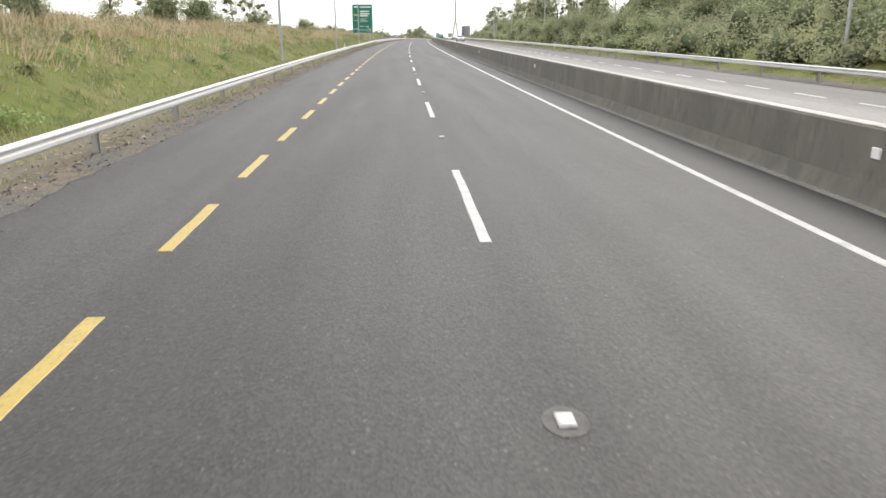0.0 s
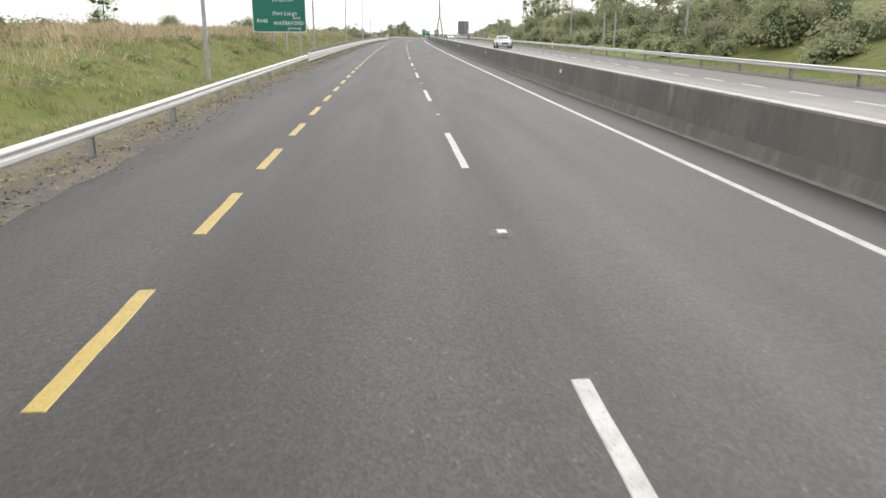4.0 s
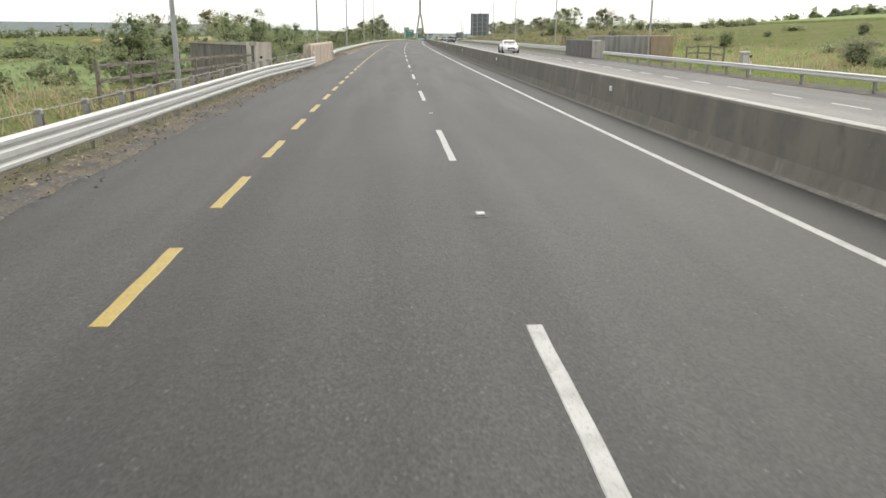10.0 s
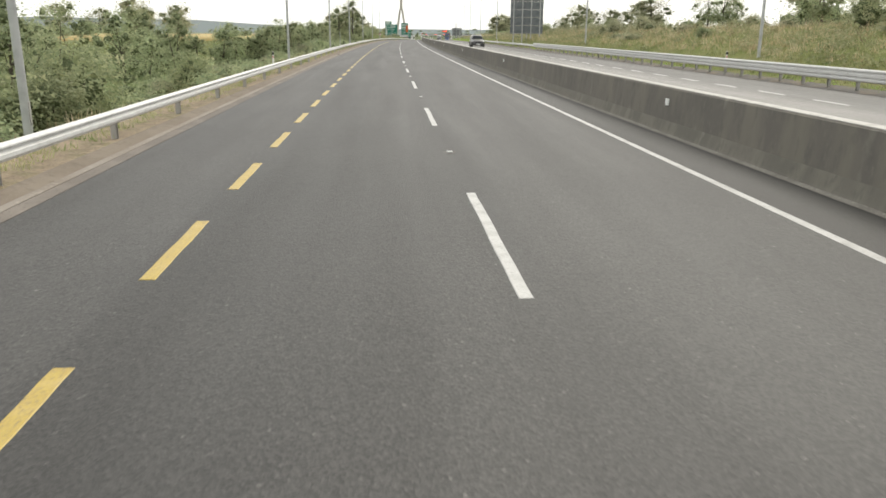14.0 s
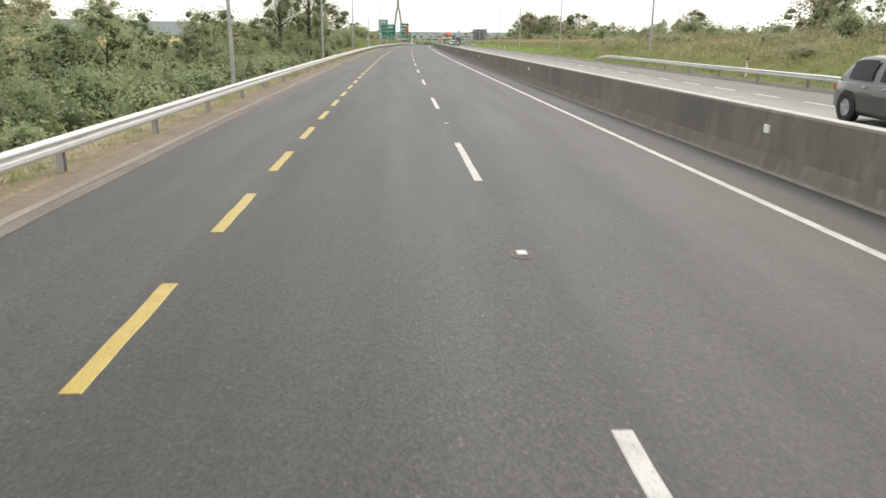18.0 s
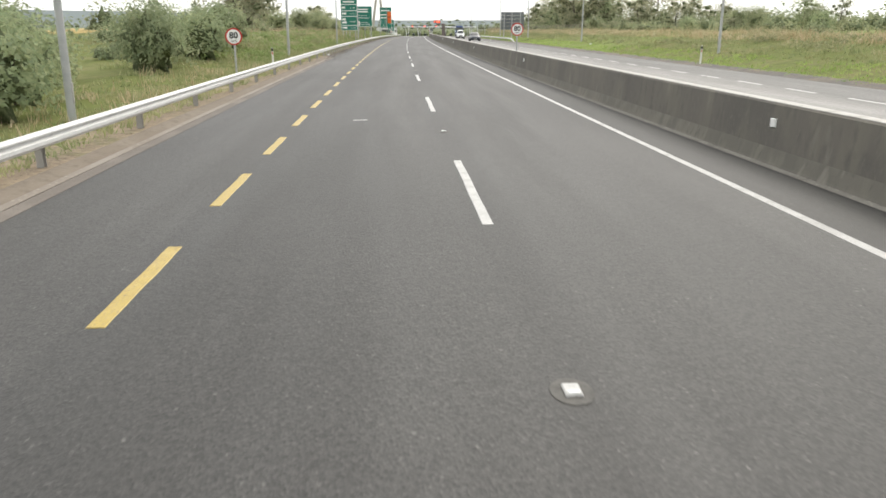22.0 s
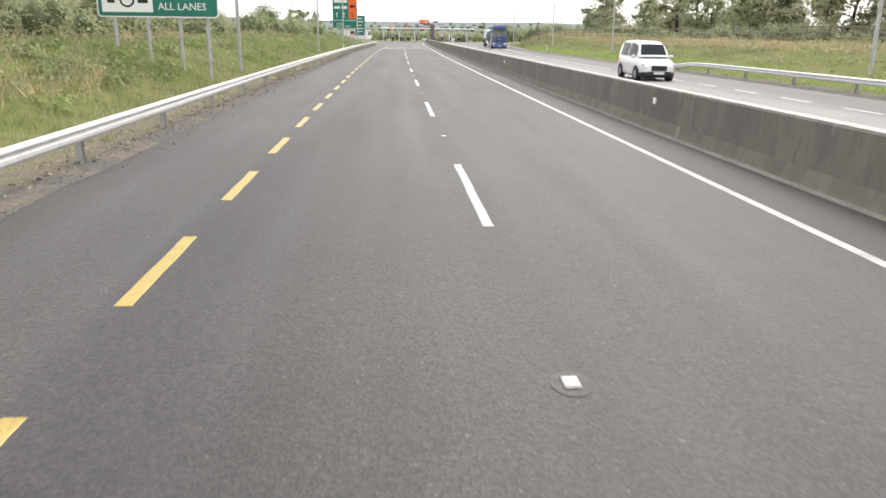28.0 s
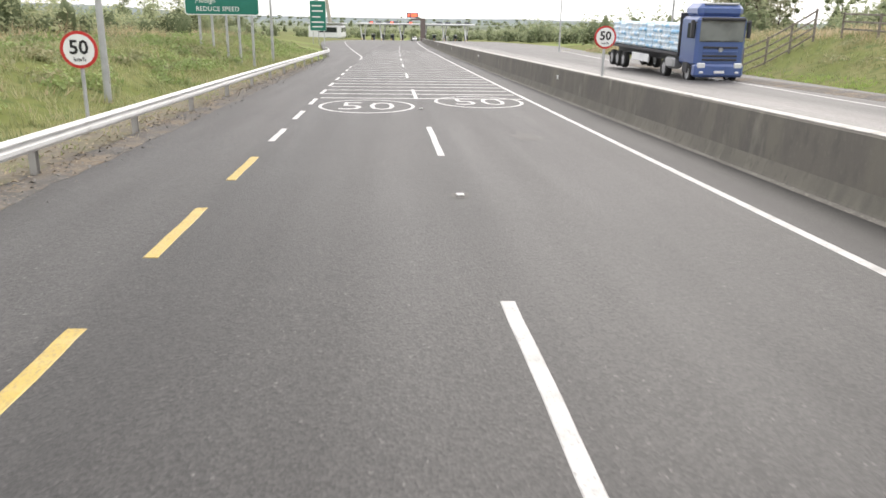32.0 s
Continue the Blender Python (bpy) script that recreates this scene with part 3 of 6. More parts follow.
for k in range(-3, 210):
    s = 4.0091 * k - 0.2
    if s < 803.5:
        part("yellow_dash", YELLOW_DASH, road, m=at(s - 0.12, YELLOW_O))
    elif s < 850:
        # Yellow dashes drawn white from here, for the glare that whitens them far off.
        part("white_dash", FAR_DASH, road, m=at(s, YELLOW_O))
for k in range(-2, 187):
    part("white_dash", FAR_DASH, road_far, "pale broken edge line", m=at(4.0 * k + 0.9, 13.1))
part("edge_line", sweep("edge_line", [(13.04, 0.0), (13.045, 0.006), (13.155, 0.006), (13.16, 0.0)], 750, 900, 4, WHITE_PAINT, shift=lambda s: (plaza_far(s), 0)), road_far, "solid white edge line")
part("edge_line", sweep("edge_line", [(-3.3, 0.0), (-3.295, 0.006), (-3.185, 0.006), (-3.18, 0.0)], 852, 1100, 4, WHITE_PAINT, shift=lambda s: (-plaza(s) * 0.8, 0)), road, "solid white edge line")
for s in [816.0 + 1.75 * i + 0.012 * i * i for i in range(34)]:
    part("rumble_bar", RUMBLE, road, "thin white transverse bar", m=at(s, 0.2))


def ring(name, rx, ry, width, mat, n=40):
    vs, fs = [], []
    for i in range(n):
        a = math.tau * i / n
        for k, z in ((1, 0.0), (0.97, 0.006), (1 - width / rx + 0.03, 0.006), (1 - width / rx, 0.0)):
            vs.append((rx * k * math.cos(a), ry * k * math.sin(a), z))
    for i in range(n):
        for j in range(3):
            a, b = i * 4 + j, ((i + 1) % n) * 4 + j
            fs.append((a, a + 1, b + 1, b))
    return from_lists(name, vs, fs, mat)


def painted_number(parent_m):
    r = part("speed_marking", ring("speed_marking", 1.42, 2.1, 0.1, WHITE_PAINT), road, "white painted oval", parent_m)
    n = lettering("50", 1.0, WHITE_PAINT, align="CENTER", name="number", bold=-0.012)
    n.transform(Matrix.Diagonal((1.8, 1, 3.3, 1)) @ Matrix.Translation((0, 0, -0.35)))
    n.transform(Matrix.Rotation(radians(-90), 4, "X"))
    part("number", n, r, "white painted number", pose(0, 0, 0.004))


part("edge_line", sweep("edge_line", [(EDGE_O - 0.065, 0.0), (EDGE_O - 0.06, 0.005), (EDGE_O + 0.06, 0.005), (EDGE_O + 0.065, 0.0)], -30, 1130, 3, WHITE_PAINT), road, "solid white edge line")
part("edge_line", sweep("edge_line", [(6.55, 0.0), (6.555, 0.005), (6.70, 0.005), (6.705, 0.0)], -30, 1130, 6, WHITE_PAINT), road_far, "solid white edge line")

# ---------- steel crash barriers ----------
OPEN_BOX = [(0.0, 0.118), (0.03, 0.125), (0.1, 0.085), (0.104, 0.066), (0.06, 0.036), (0.06, 0.014), (0.108, -0.018), (0.114, -0.07), (0.09, -0.114), (0.03, -0.125), (0.0, -0.118)]
THREE_WAVE = [(0.0, 0.235), (0.03, 0.242), (0.085, 0.195), (0.085, 0.145), (0.032, 0.105), (0.032, 0.082), (0.085, 0.042), (0.085, -0.042), (0.032, -0.082), (0.032, -0.105), (0.085, -0.145), (0.085, -0.195), (0.03, -0.242), (0.0, -0.235)]
POST = {}


def rail_post(height):
    key = round(height, 2)
    if key not in POST:
        bm = bmesh.new()
        add_box(bm, (0.012, 0.12, height + 0.3), (-0.06, 0, (height - 0.3) / 2), 0.003)
        add_box(bm, (0.1, 0.012, height + 0.3), (-0.01, -0.054, (height - 0.3) / 2), 0.003)
        add_box(bm, (0.1, 0.012, height + 0.3), (-0.01, 0.054, (height - 0.3) / 2), 0.003)
        POST[key] = mesh_of("rail_post", bm, POST_STEEL)
    return POST[key]


def crash_barrier(label, s0, s1, o, side, top=0.655, waves=2, every=2.5, ends=(0, 0), out=None, rise=0.0, phase=0.6):
    """side: +1 where the beam faces the right, -1 the left. ends: metres over which each end runs down into the ground. out(s): sideways flare."""
    t = thing("crash_barrier", label, "crash barrier", at((s0 + s1) / 2, o), group="roadside crash barriers")
    inv = t.matrix_basis.inverted()

    def drop(s):
        d = 0.0
        if ends[0] and s < s0 + ends[0]:
            d = 1 - (s - s0) / ends[0]
        if ends[1] and s > s1 - ends[1]:
            d = max(d, 1 - (s1 - s) / ends[1])
        return (out(s) if out else 0.0, -d * d * 0.62)

    shape = OPEN_BOX if waves == 2 else THREE_WAVE
    line = [(o + side * (x + 0.06), top - shape[1][1] + z) for x, z in shape]
    me = sweep("beam", line if side > 0 else line[::-1], s0, s1, 2.5, GALVANISED, smooth=False, shift=drop)
    me.transform(inv)
    part("beam", me, t, "galvanised folded steel rail")
    post = rail_post(top - 0.06 + rise)
    s = s0 + phase
    where = []
    while s < s1 - 0.3:
        where.append(s)
        s += every(s) if callable(every) else every
    for s in where:
        do, dz = drop(s)
        part("post", post, t, m=inv @ at(s, o + do, dz, 0 if side > 0 else 180))
    return t


def drift(s):
    """How far the left rail swings in towards the road along the second bank."""
    f = min(max((s - 632) / 30, 0), 1)
    return 0.22 * f * f * (3 - 2 * f) + 0.4 * max(0.0, 1 - (s - 314) / 12) ** 2 - plaza(s) * 1.1


crash_barrier("galvanised single-rail crash barrier along the grass bank", -40, 145.4, -6.25, 1, every=5.15, phase=4.9, out=lambda s: -0.3 * min(max((s - 112) / 30, 0), 1))
crash_barrier("galvanised three-wave crash barrier before the bridge parapet", 145.0, 299.5, -6.55, 1, top=0.69, waves=3, every=1.925, rise=0.3, phase=0.87, out=lambda s: 0.64 * min(max((s - 285) / 12, 0), 1))
crash_barrier("galvanised crash barrier behind the concrete channel", 314.0, 872, -6.35, 1, every=lambda s: 2.1 if s < 331 else 2.43 if 612 < s < 640 else 4.72, ends=(0, 6), out=drift)
crash_barrier("galvanised crash barrier below the wooded bank", -40, 317, 16.75, -1, top=0.71, every=lambda s: 2.6 if s > 284 else 5.3)
crash_barrier("galvanised three-wave crash barrier along the opposite verge", 331.9, 452, 16.75, -1, top=0.86, waves=3, every=2.0)
crash_barrier("galvanised crash barrier ending in a lowered terminal", 450, 532, 16.75, -1, top=0.68, every=4.9, ends=(0, 7), out=lambda s: max(0, (s - 500) / 32) * 0.7)
crash_barrier("short galvanised crash barrier with a curved lowered end", 679, 751, 16.9, -1, every=4.9, ends=(6, 7))


# ---------- lamp posts ----------
def lamp_post(height):
    t = thing("lamp_post", "tall tapered galvanised steel lamp post on the verge", "lamp post", group="road lamp posts")
    part("door_plate", box_mesh("door_plate", (0.012, 0.09, 0.5), (0.093, 0, 0.75), POST_STEEL, 0.004), t)
    bm = bmesh.new()
    add_rod(bm, (0, 0, -0.4), (0, 0, height), 0.1, 0.05, 14)
    part("shaft", mesh_of("shaft", bm, POLE_STEEL, True), t)
    bm = bmesh.new()
    add_rod(bm, (0, 0, height - 0.05), (0.9, 0, height + 0.12), 0.03, 0.026, 8)
    part("arm", mesh_of("arm", bm, POLE_STEEL, True), t)
    bm = bmesh.new()
    add_box(bm, (0.62, 0.2, 0.1), (1.15, 0, height + 0.15), 0.04)
    part("lantern", mesh_of("lantern", bm, POLE_STEEL), t)
    return t


first = lamp_post(12.0)
LAMPS_L = [3.5, 45.5, 87.5, 128.5, 170.2, 211.5, 252.3, 279.5, 330, 370.8, 415, 454, 492.5, 533.3, 574.5, 613, 655.3, 697, 739.5, 779, 812.5, 844]
LAMPS_R = [24.3, 66.3, 107.5, 149, 189.5, 231, 272, 312, 353.3, 394, 436, 477, 519.5, 560.7, 602.5, 643.2, 685, 729, 772.4, 804, 845, 886]
spots = [(s, -8.7, 0) for s in LAMPS_L] + [(s + 4.5, 20.4, 180) for s in LAMPS_R]
for i, (s, o, turn) in enumerate(spots):
    m = at(s, o, terrain(s, o), turn, True) @ pose(0, 0, 0, random.uniform(-0.5, 0.5), random.uniform(-0.5, 0.5), 0)
    if i == 0:
        first.matrix_basis = m
    else:
        copy_thing(first, m)

# ---------- road signs ----------
def sign_plate(name, w, h, mat, radius=0.12, thick=0.03):
    """A plate with rounded corners, its face towards -y, from x 0..w and z 0..h."""
    pts = []
    for cx, cz, a0 in ((w - radius, h - radius, 0), (radius, h - radius, 90), (radius, radius, 180), (w - radius, radius, 270)):
        pts += [(cx + radius * math.cos(radians(a0 + a)), cz + radius * math.sin(radians(a0 + a))) for a in (0, 30, 60, 90)]
    k = len(pts)
    vs = [(x, 0, z) for x, z in pts] + [(x, thick, z) for x, z in pts]
    fs = [tuple(range(k))[::-1], tuple(range(k, 2 * k))] + [(j, (j + 1) % k, k + (j + 1) % k, k + j) for j in range(k)]
    me = from_lists(name, vs, fs, mat)
    me.validate()
    bm = bmesh.new()
    bm.from_mesh(me)
    bmesh.ops.recalc_face_normals(bm, faces=bm.faces)
    bm.to_mesh(me)
    bm.free()
    return me


def lettering(text, size, mat, shear=0.0, align="LEFT", name="lettering", bold=0.0):
    c = bpy.data.curves.new(name, "FONT")
    c.body, c.size, c.shear, c.align_x, c.extrude, c.offset = text, size, shear, align, 0.003, bold
    c.resolution_u = 2
    ob = new("lettering_curve", c)
    me = bpy.data.meshes.new_from_object(ob.evaluated_get(bpy.context.evaluated_depsgraph_get()))
    bpy.data.objects.remove(ob)
    me.transform(Matrix.Rotation(radians(90), 4, "X"))
    me.materials.clear()
    me.materials.append(mat)
    return me


def board(t, x, z, w, h, posts=0, foot=None):
    """A green board with a white rim on a thing."""
    plate = part("sign_board", sign_plate("sign_board", w, h, SIGN_WHITE, 0.16), t, m=pose(x, 0, z))
    part("sign_face", sign_plate("sign_face", w - 0.1, h - 0.1, GREEN_SIGN, 0.13, 0.004), plate, "green reflective face", pose(0.05, -0.006, 0.05))
    return plate


def legs(t, xs, s, o, top, section=0.075):
    for x in xs:
        z0 = terrain(s, o + x)
        bm = bmesh.new()
        add_rod(bm, (x, 0.12, z0 - 0.4), (x, 0.12, top), section, section, 10)
        part("post", mesh_of("post", bm, POLE_STEEL, True), t)


painted_number(at(813.3, -1.56))
painted_number(at(815.0, 1.95))

# ---------- signs ----------
def write(plate, text, x, z, size, mat=SIGN_WHITE, shear=0.0, align="LEFT"):
    part("lettering", lettering(text, size, mat, shear, align), plate, m=pose(x, -0.014, z))


def bar(plate, x, z, w, h, mat=SIGN_WHITE, name="bar", y=-0.013):
    return part(name, box_mesh(name, (w, 0.006, h), (x + w / 2, 0, z + h / 2), mat, 0.002), plate, m=pose(0, y, 0))


s0, o0 = 159, -12.2
sign = thing("direction_sign", "large green direction sign with white lettering on four steel posts", "road sign", at(s0, o0, 0, 0, True))
p = board(sign, 0, 1.95, 4.15, 5.75)
legs(sign, [0.45, 1.5, 2.55, 3.6], s0, o0, 6.5)
write(p, "Port Lairge", 1.55, 1.28, 0.42, shear=0.2)
write(p, "(Lar)", 3.1, 0.98, 0.3, shear=0.2)
write(p, "WATERFORD", 1.6, 0.55, 0.39)
write(p, "(Centre)", 2.7, 0.2, 0.29)
write(p, "R448", 0.33, 0.72, 0.4)
write(p, "LIMERICK", 1.6, 2.3, 0.39)
write(p, "N24", 0.4, 2.45, 0.4, SIGN_YELLOW)
write(p, "Luimneach", 1.6, 2.75, 0.36, shear=0.2)
for z, w in ((3.35, 1.7), (3.75, 2.0), (4.25, 1.9), (5.1, 2.3)):
    bar(p, 1.6, z, w, 0.24)
bar(p, 0.35, 3.5, 0.8, 0.28, SIGN_YELLOW)
bar(p, 0.35, 5.1, 0.8, 0.28, SIGN_WHITE)


def lorry_symbol(plate, x, z, w, h):
    """A white lorry seen from the side, as a flat symbol."""
    bm = bmesh.new()
    add_box(bm, (w * 0.78, 0.006, h * 0.7), (x + w * 0.61, 0, z + h * 0.6), 0.002)
    add_box(bm, (w * 0.22, 0.006, h * 0.5), (x + w * 0.1, 0, z + h * 0.5), 0.002)
    for k in (0.14, 0.62, 0.82):
        bmesh.ops.create_cone(bm, cap_ends=True, segments=12, radius1=h * 0.17, radius2=h * 0.17, depth=0.006,
                              matrix=Matrix.Translation((x + w * k, 0, z + h * 0.2)) @ Matrix.Rotation(radians(90), 4, "X"))
    part("lorry_symbol", mesh_of("lorry_symbol", bm, SIGN_WHITE), plate, m=pose(0, -0.013, 0))


s0, o0 = 690, -11.05
sign = thing("toll_price_sign", "stack of green toll price boards with white lorry symbols", "road sign", at(s0, o0, 0, 0, True))
legs(sign, [0.3, 0.85, 1.45, 2.4], s0, o0, 7.2)
p = board(sign, 0, 1.8, 2.75, 0.8)
write(p, "€ 6.10", 1.62, 0.27, 0.32)
lorry_symbol(p, 0.2, 0.22, 0.85, 0.4)
p = board(sign, 0, 2.6, 2.75, 1.45)
write(p, "€ 4.80", 1.58, 0.48, 0.32)
lorry_symbol(p, 0.17, 0.25, 0.82, 0.42)
lorry_symbol(p, 0.13, 0.75, 0.7, 0.42)
p = board(sign, 0, 4.05, 2.75, 0.9)
write(p, "€ 3.40", 1.58, 0.3, 0.32)
lorry_symbol(p, 0.17, 0.25, 0.75, 0.38)
p = board(sign, 0, 4.95, 2.75, 1.0)
write(p, "€ 1.80", 1.58, 0.34, 0.3)
lorry_symbol(p, 0.17, 0.3, 0.6, 0.36)
p = board(sign, 0, 5.95, 2.75, 1.4)
for z in (0.3, 0.8):
    bar(p, 0.4, z, 1.9, 0.24)

s0, o0 = 732.5, -12.9
sign = thing("toll_lane_sign", "green sign for toll payment lanes on four steel posts", "road sign", at(s0, o0, 0, 0, True))
legs(sign, [0.6, 1.9, 3.2, 4.3], s0, o0, 6.5)
p = board(sign, 0, 2.6, 4.8, 4.3)
bar(p, 0.2, 0.2, 2.0, 0.95, name="logo_panel")
ob = part("logo", ring("logo", 0.3, 0.3, 0.08, SIGN_BLACK, 24), p, "dark ring mark", pose(1.2, -0.017, 0.68, 90))
bar(p, 0.42, 0.55, 0.3, 0.2, SIGN_BLACK, "logo_bar", -0.017)
bar(p, 1.62, 0.55, 0.4, 0.2, SIGN_BLACK, "logo_bar", -0.017)
bar(p, 0.2, 1.4, 1.35, 1.35, name="coin_panel")
bm = bmesh.new()
add_box(bm, (0.7, 0.006, 0.16), (0.8, 0, 2.35), 0.002, None)
add_rod(bm, (0.95, 0, 2.3), (1.3, 0, 1.8), 0.05, 0.14, 4)
part("coin_symbol", mesh_of("coin_symbol", bm, SIGN_BLACK), p, m=pose(0, -0.017, 0))
write(p, "ALL LANES", 2.4, 0.3, 0.4)
write(p, "Gach Lana", 2.35, 0.78, 0.36, shear=0.2)
write(p, "COIN BASKET", 1.72, 1.72, 0.4)
write(p, "Cisean Griosu", 1.72, 2.25, 0.36, shear=0.2)
for z in (3.0, 3.5):
    bar(p, 1.75, z, 2.2, 0.28)

s0, o0 = 836.5, -12.4
sign = thing("toll_lane_sign", "tall green lane sign with an orange panel and five posts", "road sign", at(s0, o0, 0, 0, True))
legs(sign, [0.75, 1.45, 2.25, 2.95, 3.7], s0, o0, 8.5)
p = board(sign, 0, 2.9, 4.15, 6.9)
write(p, "REDUCE SPEED", 0.62, 0.22, 0.36)
write(p, "Moilligh", 0.6, 0.66, 0.36, shear=0.2)
bar(p, 0.1, 1.3, 3.95, 0.06)
bar(p, 2.75, 1.6, 1.25, 3.9, SIGN_ORANGE, "lane_panel")
for x, m in ((0.75, SIGN_WHITE), (1.95, SIGN_WHITE), (3.35, SIGN_BLACK)):
    bar(p, x - 0.05, 1.75, 0.1, 0.8, m, "arrow", -0.02)
    bar(p, x - 0.17, 2.4, 0.34, 0.1, m, "arrow", -0.02)
for x, z, w, m in ((0.35, 3.2, 0.95, SIGN_WHITE), (1.55, 3.2, 0.95, SIGN_WHITE), (0.3, 4.2, 2.2, SIGN_WHITE), (2.95, 3.4, 0.85, SIGN_BLACK), (0.5, 5.6, 3.0, SIGN_WHITE)):
    bar(p, x, z, w, 0.4, m, "bar", -0.02)


def round_plate(name, r, mat, thick, n=28):
    bm = bmesh.new()
    bmesh.ops.create_cone(bm, cap_ends=True, segments=n, radius1=r, radius2=r, depth=thick, matrix=Matrix.Rotation(radians(90), 4, "X"))
    return mesh_of(name, bm, mat)


def speed_sign(text, m, centre, foot, r, label):
    t = thing("speed_limit_sign", label, "road sign", m, group="speed limit signs")
    part("post", rod_mesh("post", (0, 0.05, foot), (0, 0.05, centre + r * 0.7), 0.038, 0.038, POLE_STEEL), t)
    d = part("disc", round_plate("disc", r, SIGN_RED, 0.02), t, "red rimmed disc", pose(0, 0, centre))
    part("disc_face", round_plate("disc_face", r * 0.83, SIGN_WHITE, 0.006), d, "white face", pose(0, -0.012, 0))
    part("lettering", lettering(text, r * 1.05, SIGN_BLACK, align="CENTER", bold=0.008), d, m=pose(0, -0.02, -r * 0.22))
    part("lettering", lettering("km/h", r * 0.33, SIGN_BLACK, align="CENTER"), d, m=pose(0, -0.02, -r * 0.62))
    bm = bmesh.new()
    add_box(bm, (r * 0.9, 0.03, 0.05), (0, 0.035, r * 0.4), 0.006)
    add_box(bm, (r * 0.9, 0.03, 0.05), (0, 0.035, -r * 0.4), 0.006)
    part("clamp", mesh_of("clamp", bm, POST_STEEL), d)
    return t


speed_sign("80", at(586.5, -7.15, 0, 0, True), 1.78, -0.3, 0.32, "round red-rimmed 80 sign on a grey post behind the rail")
speed_sign("80", at(594.9, 5.08, 0, 0, True), 2.03, 1.0, 0.31, "round red-rimmed 80 sign on top of the concrete barrier")
speed_sign("50", at(806.3, -7.0, 0, 0, True), 1.7, -0.3, 0.36, "round red-rimmed 50 sign on a grey post behind the rail")
speed_sign("50", at(812, 5.1, 0, 0, True), 2.05, 1.0, 0.31, "round red-rimmed 50 sign on top of the concrete barrier")
t = thing("road_sign", "grey back of a round sign on a leaning post", "road sign", at(751, 5.15, 0, 0, True) @ pose(0, 0, 0, 0, 5, 0))
part("post", rod_mesh("post", (0, 0, 0.95), (0, 0, 2.2), 0.038, 0.038, POLE_STEEL), t)
d = part("disc", round_plate("disc", 0.36, SIGN_BACK, 0.02, 8), t, "grey aluminium back", pose(0, 0.05, 1.98))
part("clamp", box_mesh("clamp", (0.3, 0.03, 0.05), (0, -0.03, 0.1), POST_STEEL, 0.006), d)


def sign_back(s, o, w, z, h, posts, label, gap):
    t = thing("direction_sign", label, "road sign", at(s, o, 0, 0, True))
    n = max(2, round(h / gap))
    for i in range(n):
        part("back_panel", sign_plate("back_panel", w, h / n - 0.02, SIGN_BACK, 0.03, 0.04), t, m=pose(0, 0, z + h / n * i))
        part("stiffener", box_mesh("stiffener", (w - 0.1, 0.05, 0.07), (w / 2, -0.035, z + h / n * (i + 0.06)), POST_STEEL, 0.008), t)
    for x in posts:
        g = terrain(s, o + x)
        bm = bmesh.new()
        add_box(bm, (0.16, 0.12, z + h - 0.15 - g + 0.4), (x, -0.13, (z + h - 0.15 + g - 0.4) / 2), 0.012)
        part("post", mesh_of("post", bm, POLE_STEEL), t)
    return t


sign_back(480, 17.5, 5.2, 1.95, 6.1, [0.5, 1.9, 3.3, 4.7], "large dark grey back of a direction sign with posts", 1.2)
sign_back(704, 17.4, 4.25, 1.9, 3.2, [0.55, 2.0, 3.6], "grey ribbed back of a direction sign on three posts", 0.62)

# ---------- white marker posts ----------
MARKER = material("white_marker_plastic", (0.75, 0.75, 0.72), 0.5, spots=[(8, 3, 0.5, 0.8, (0.55, 0.54, 0.5))])


def marker_post(m):
    t = thing("marker_post", "slim white roadside marker post with a dark band and reflector", "marker post", m, group="roadside marker posts")
    bm = bmesh.new()
    add_box(bm, (0.1, 0.05, 1.15), (0, 0, 0.45), 0.012)
    part("post", mesh_of("post", bm, MARKER), t)
    part("band", box_mesh("band", (0.106, 0.056, 0.16), (0, 0, 0.93), SIGN_BLACK, 0.01), t, "black band")
    part("reflector", box_mesh("reflector", (0.05, 0.01, 0.12), (0, -0.032, 0.75), SIGN_RED, 0.003), t, "red reflector")
    return t


mp = None
for s, o in ((83, -7.4), (184.7, -7.5), (290.6, -7.6), (398, -7.4), (598, -7.5), (696.3, -7.4), (795, -7.4), (86.6, 17.4), (190, 17.4), (290.6, 17.5), (396, 17.4), (498, 17.6), (601, 16.9), (712, 16.3), (802.6, 18.6)):
    m = at(s, o, max(terrain(s, o), -0.1) + 0.05, 0, True) @ pose(0, 0, 0, 0, random.uniform(-3, 3), 0)
    mp = marker_post(m) if mp is None else copy_thing(mp, m)

# ---------- guard wire along the tall posts behind the three-wave rail ----------
guard = thing("guard_wire", "thin galvanised guard wire strung along the tall rail posts", "guard wire", at(215, -6.6, 0.9))
me = sweep("wire", [(-6.6 + 0.011 * math.cos(a), 0.9 + 0.011 * math.sin(a)) for a in (0, 1.05, 2.1, 3.14, 4.19, 5.24)], 145.6, 299, 1.925, POST_STEEL,
           shift=lambda s: (0, 0.008 * math.sin(s * 1.7)))
me.transform(guard.matrix_basis.inverted())
part("wire", me, guard, "dull grey steel wire")
CLIP = box_mesh("clip", (0.13, 0.14, 0.1), (0, 0, 0), POST_STEEL, 0.02)
for s in steps(145.87, 298, 1.925):
    part("clip", CLIP, guard, m=guard.matrix_basis.inverted() @ at(s, -6.58, 0.89))
t = thing("marker_plate", "white end plate bolted over the rail joint", "plate", at(145.2, -6.5))
part("plate", box_mesh("plate", (0.05, 1.1, 0.4), (0.1, 0, 0.58), GALVANISED, 0.02), t)

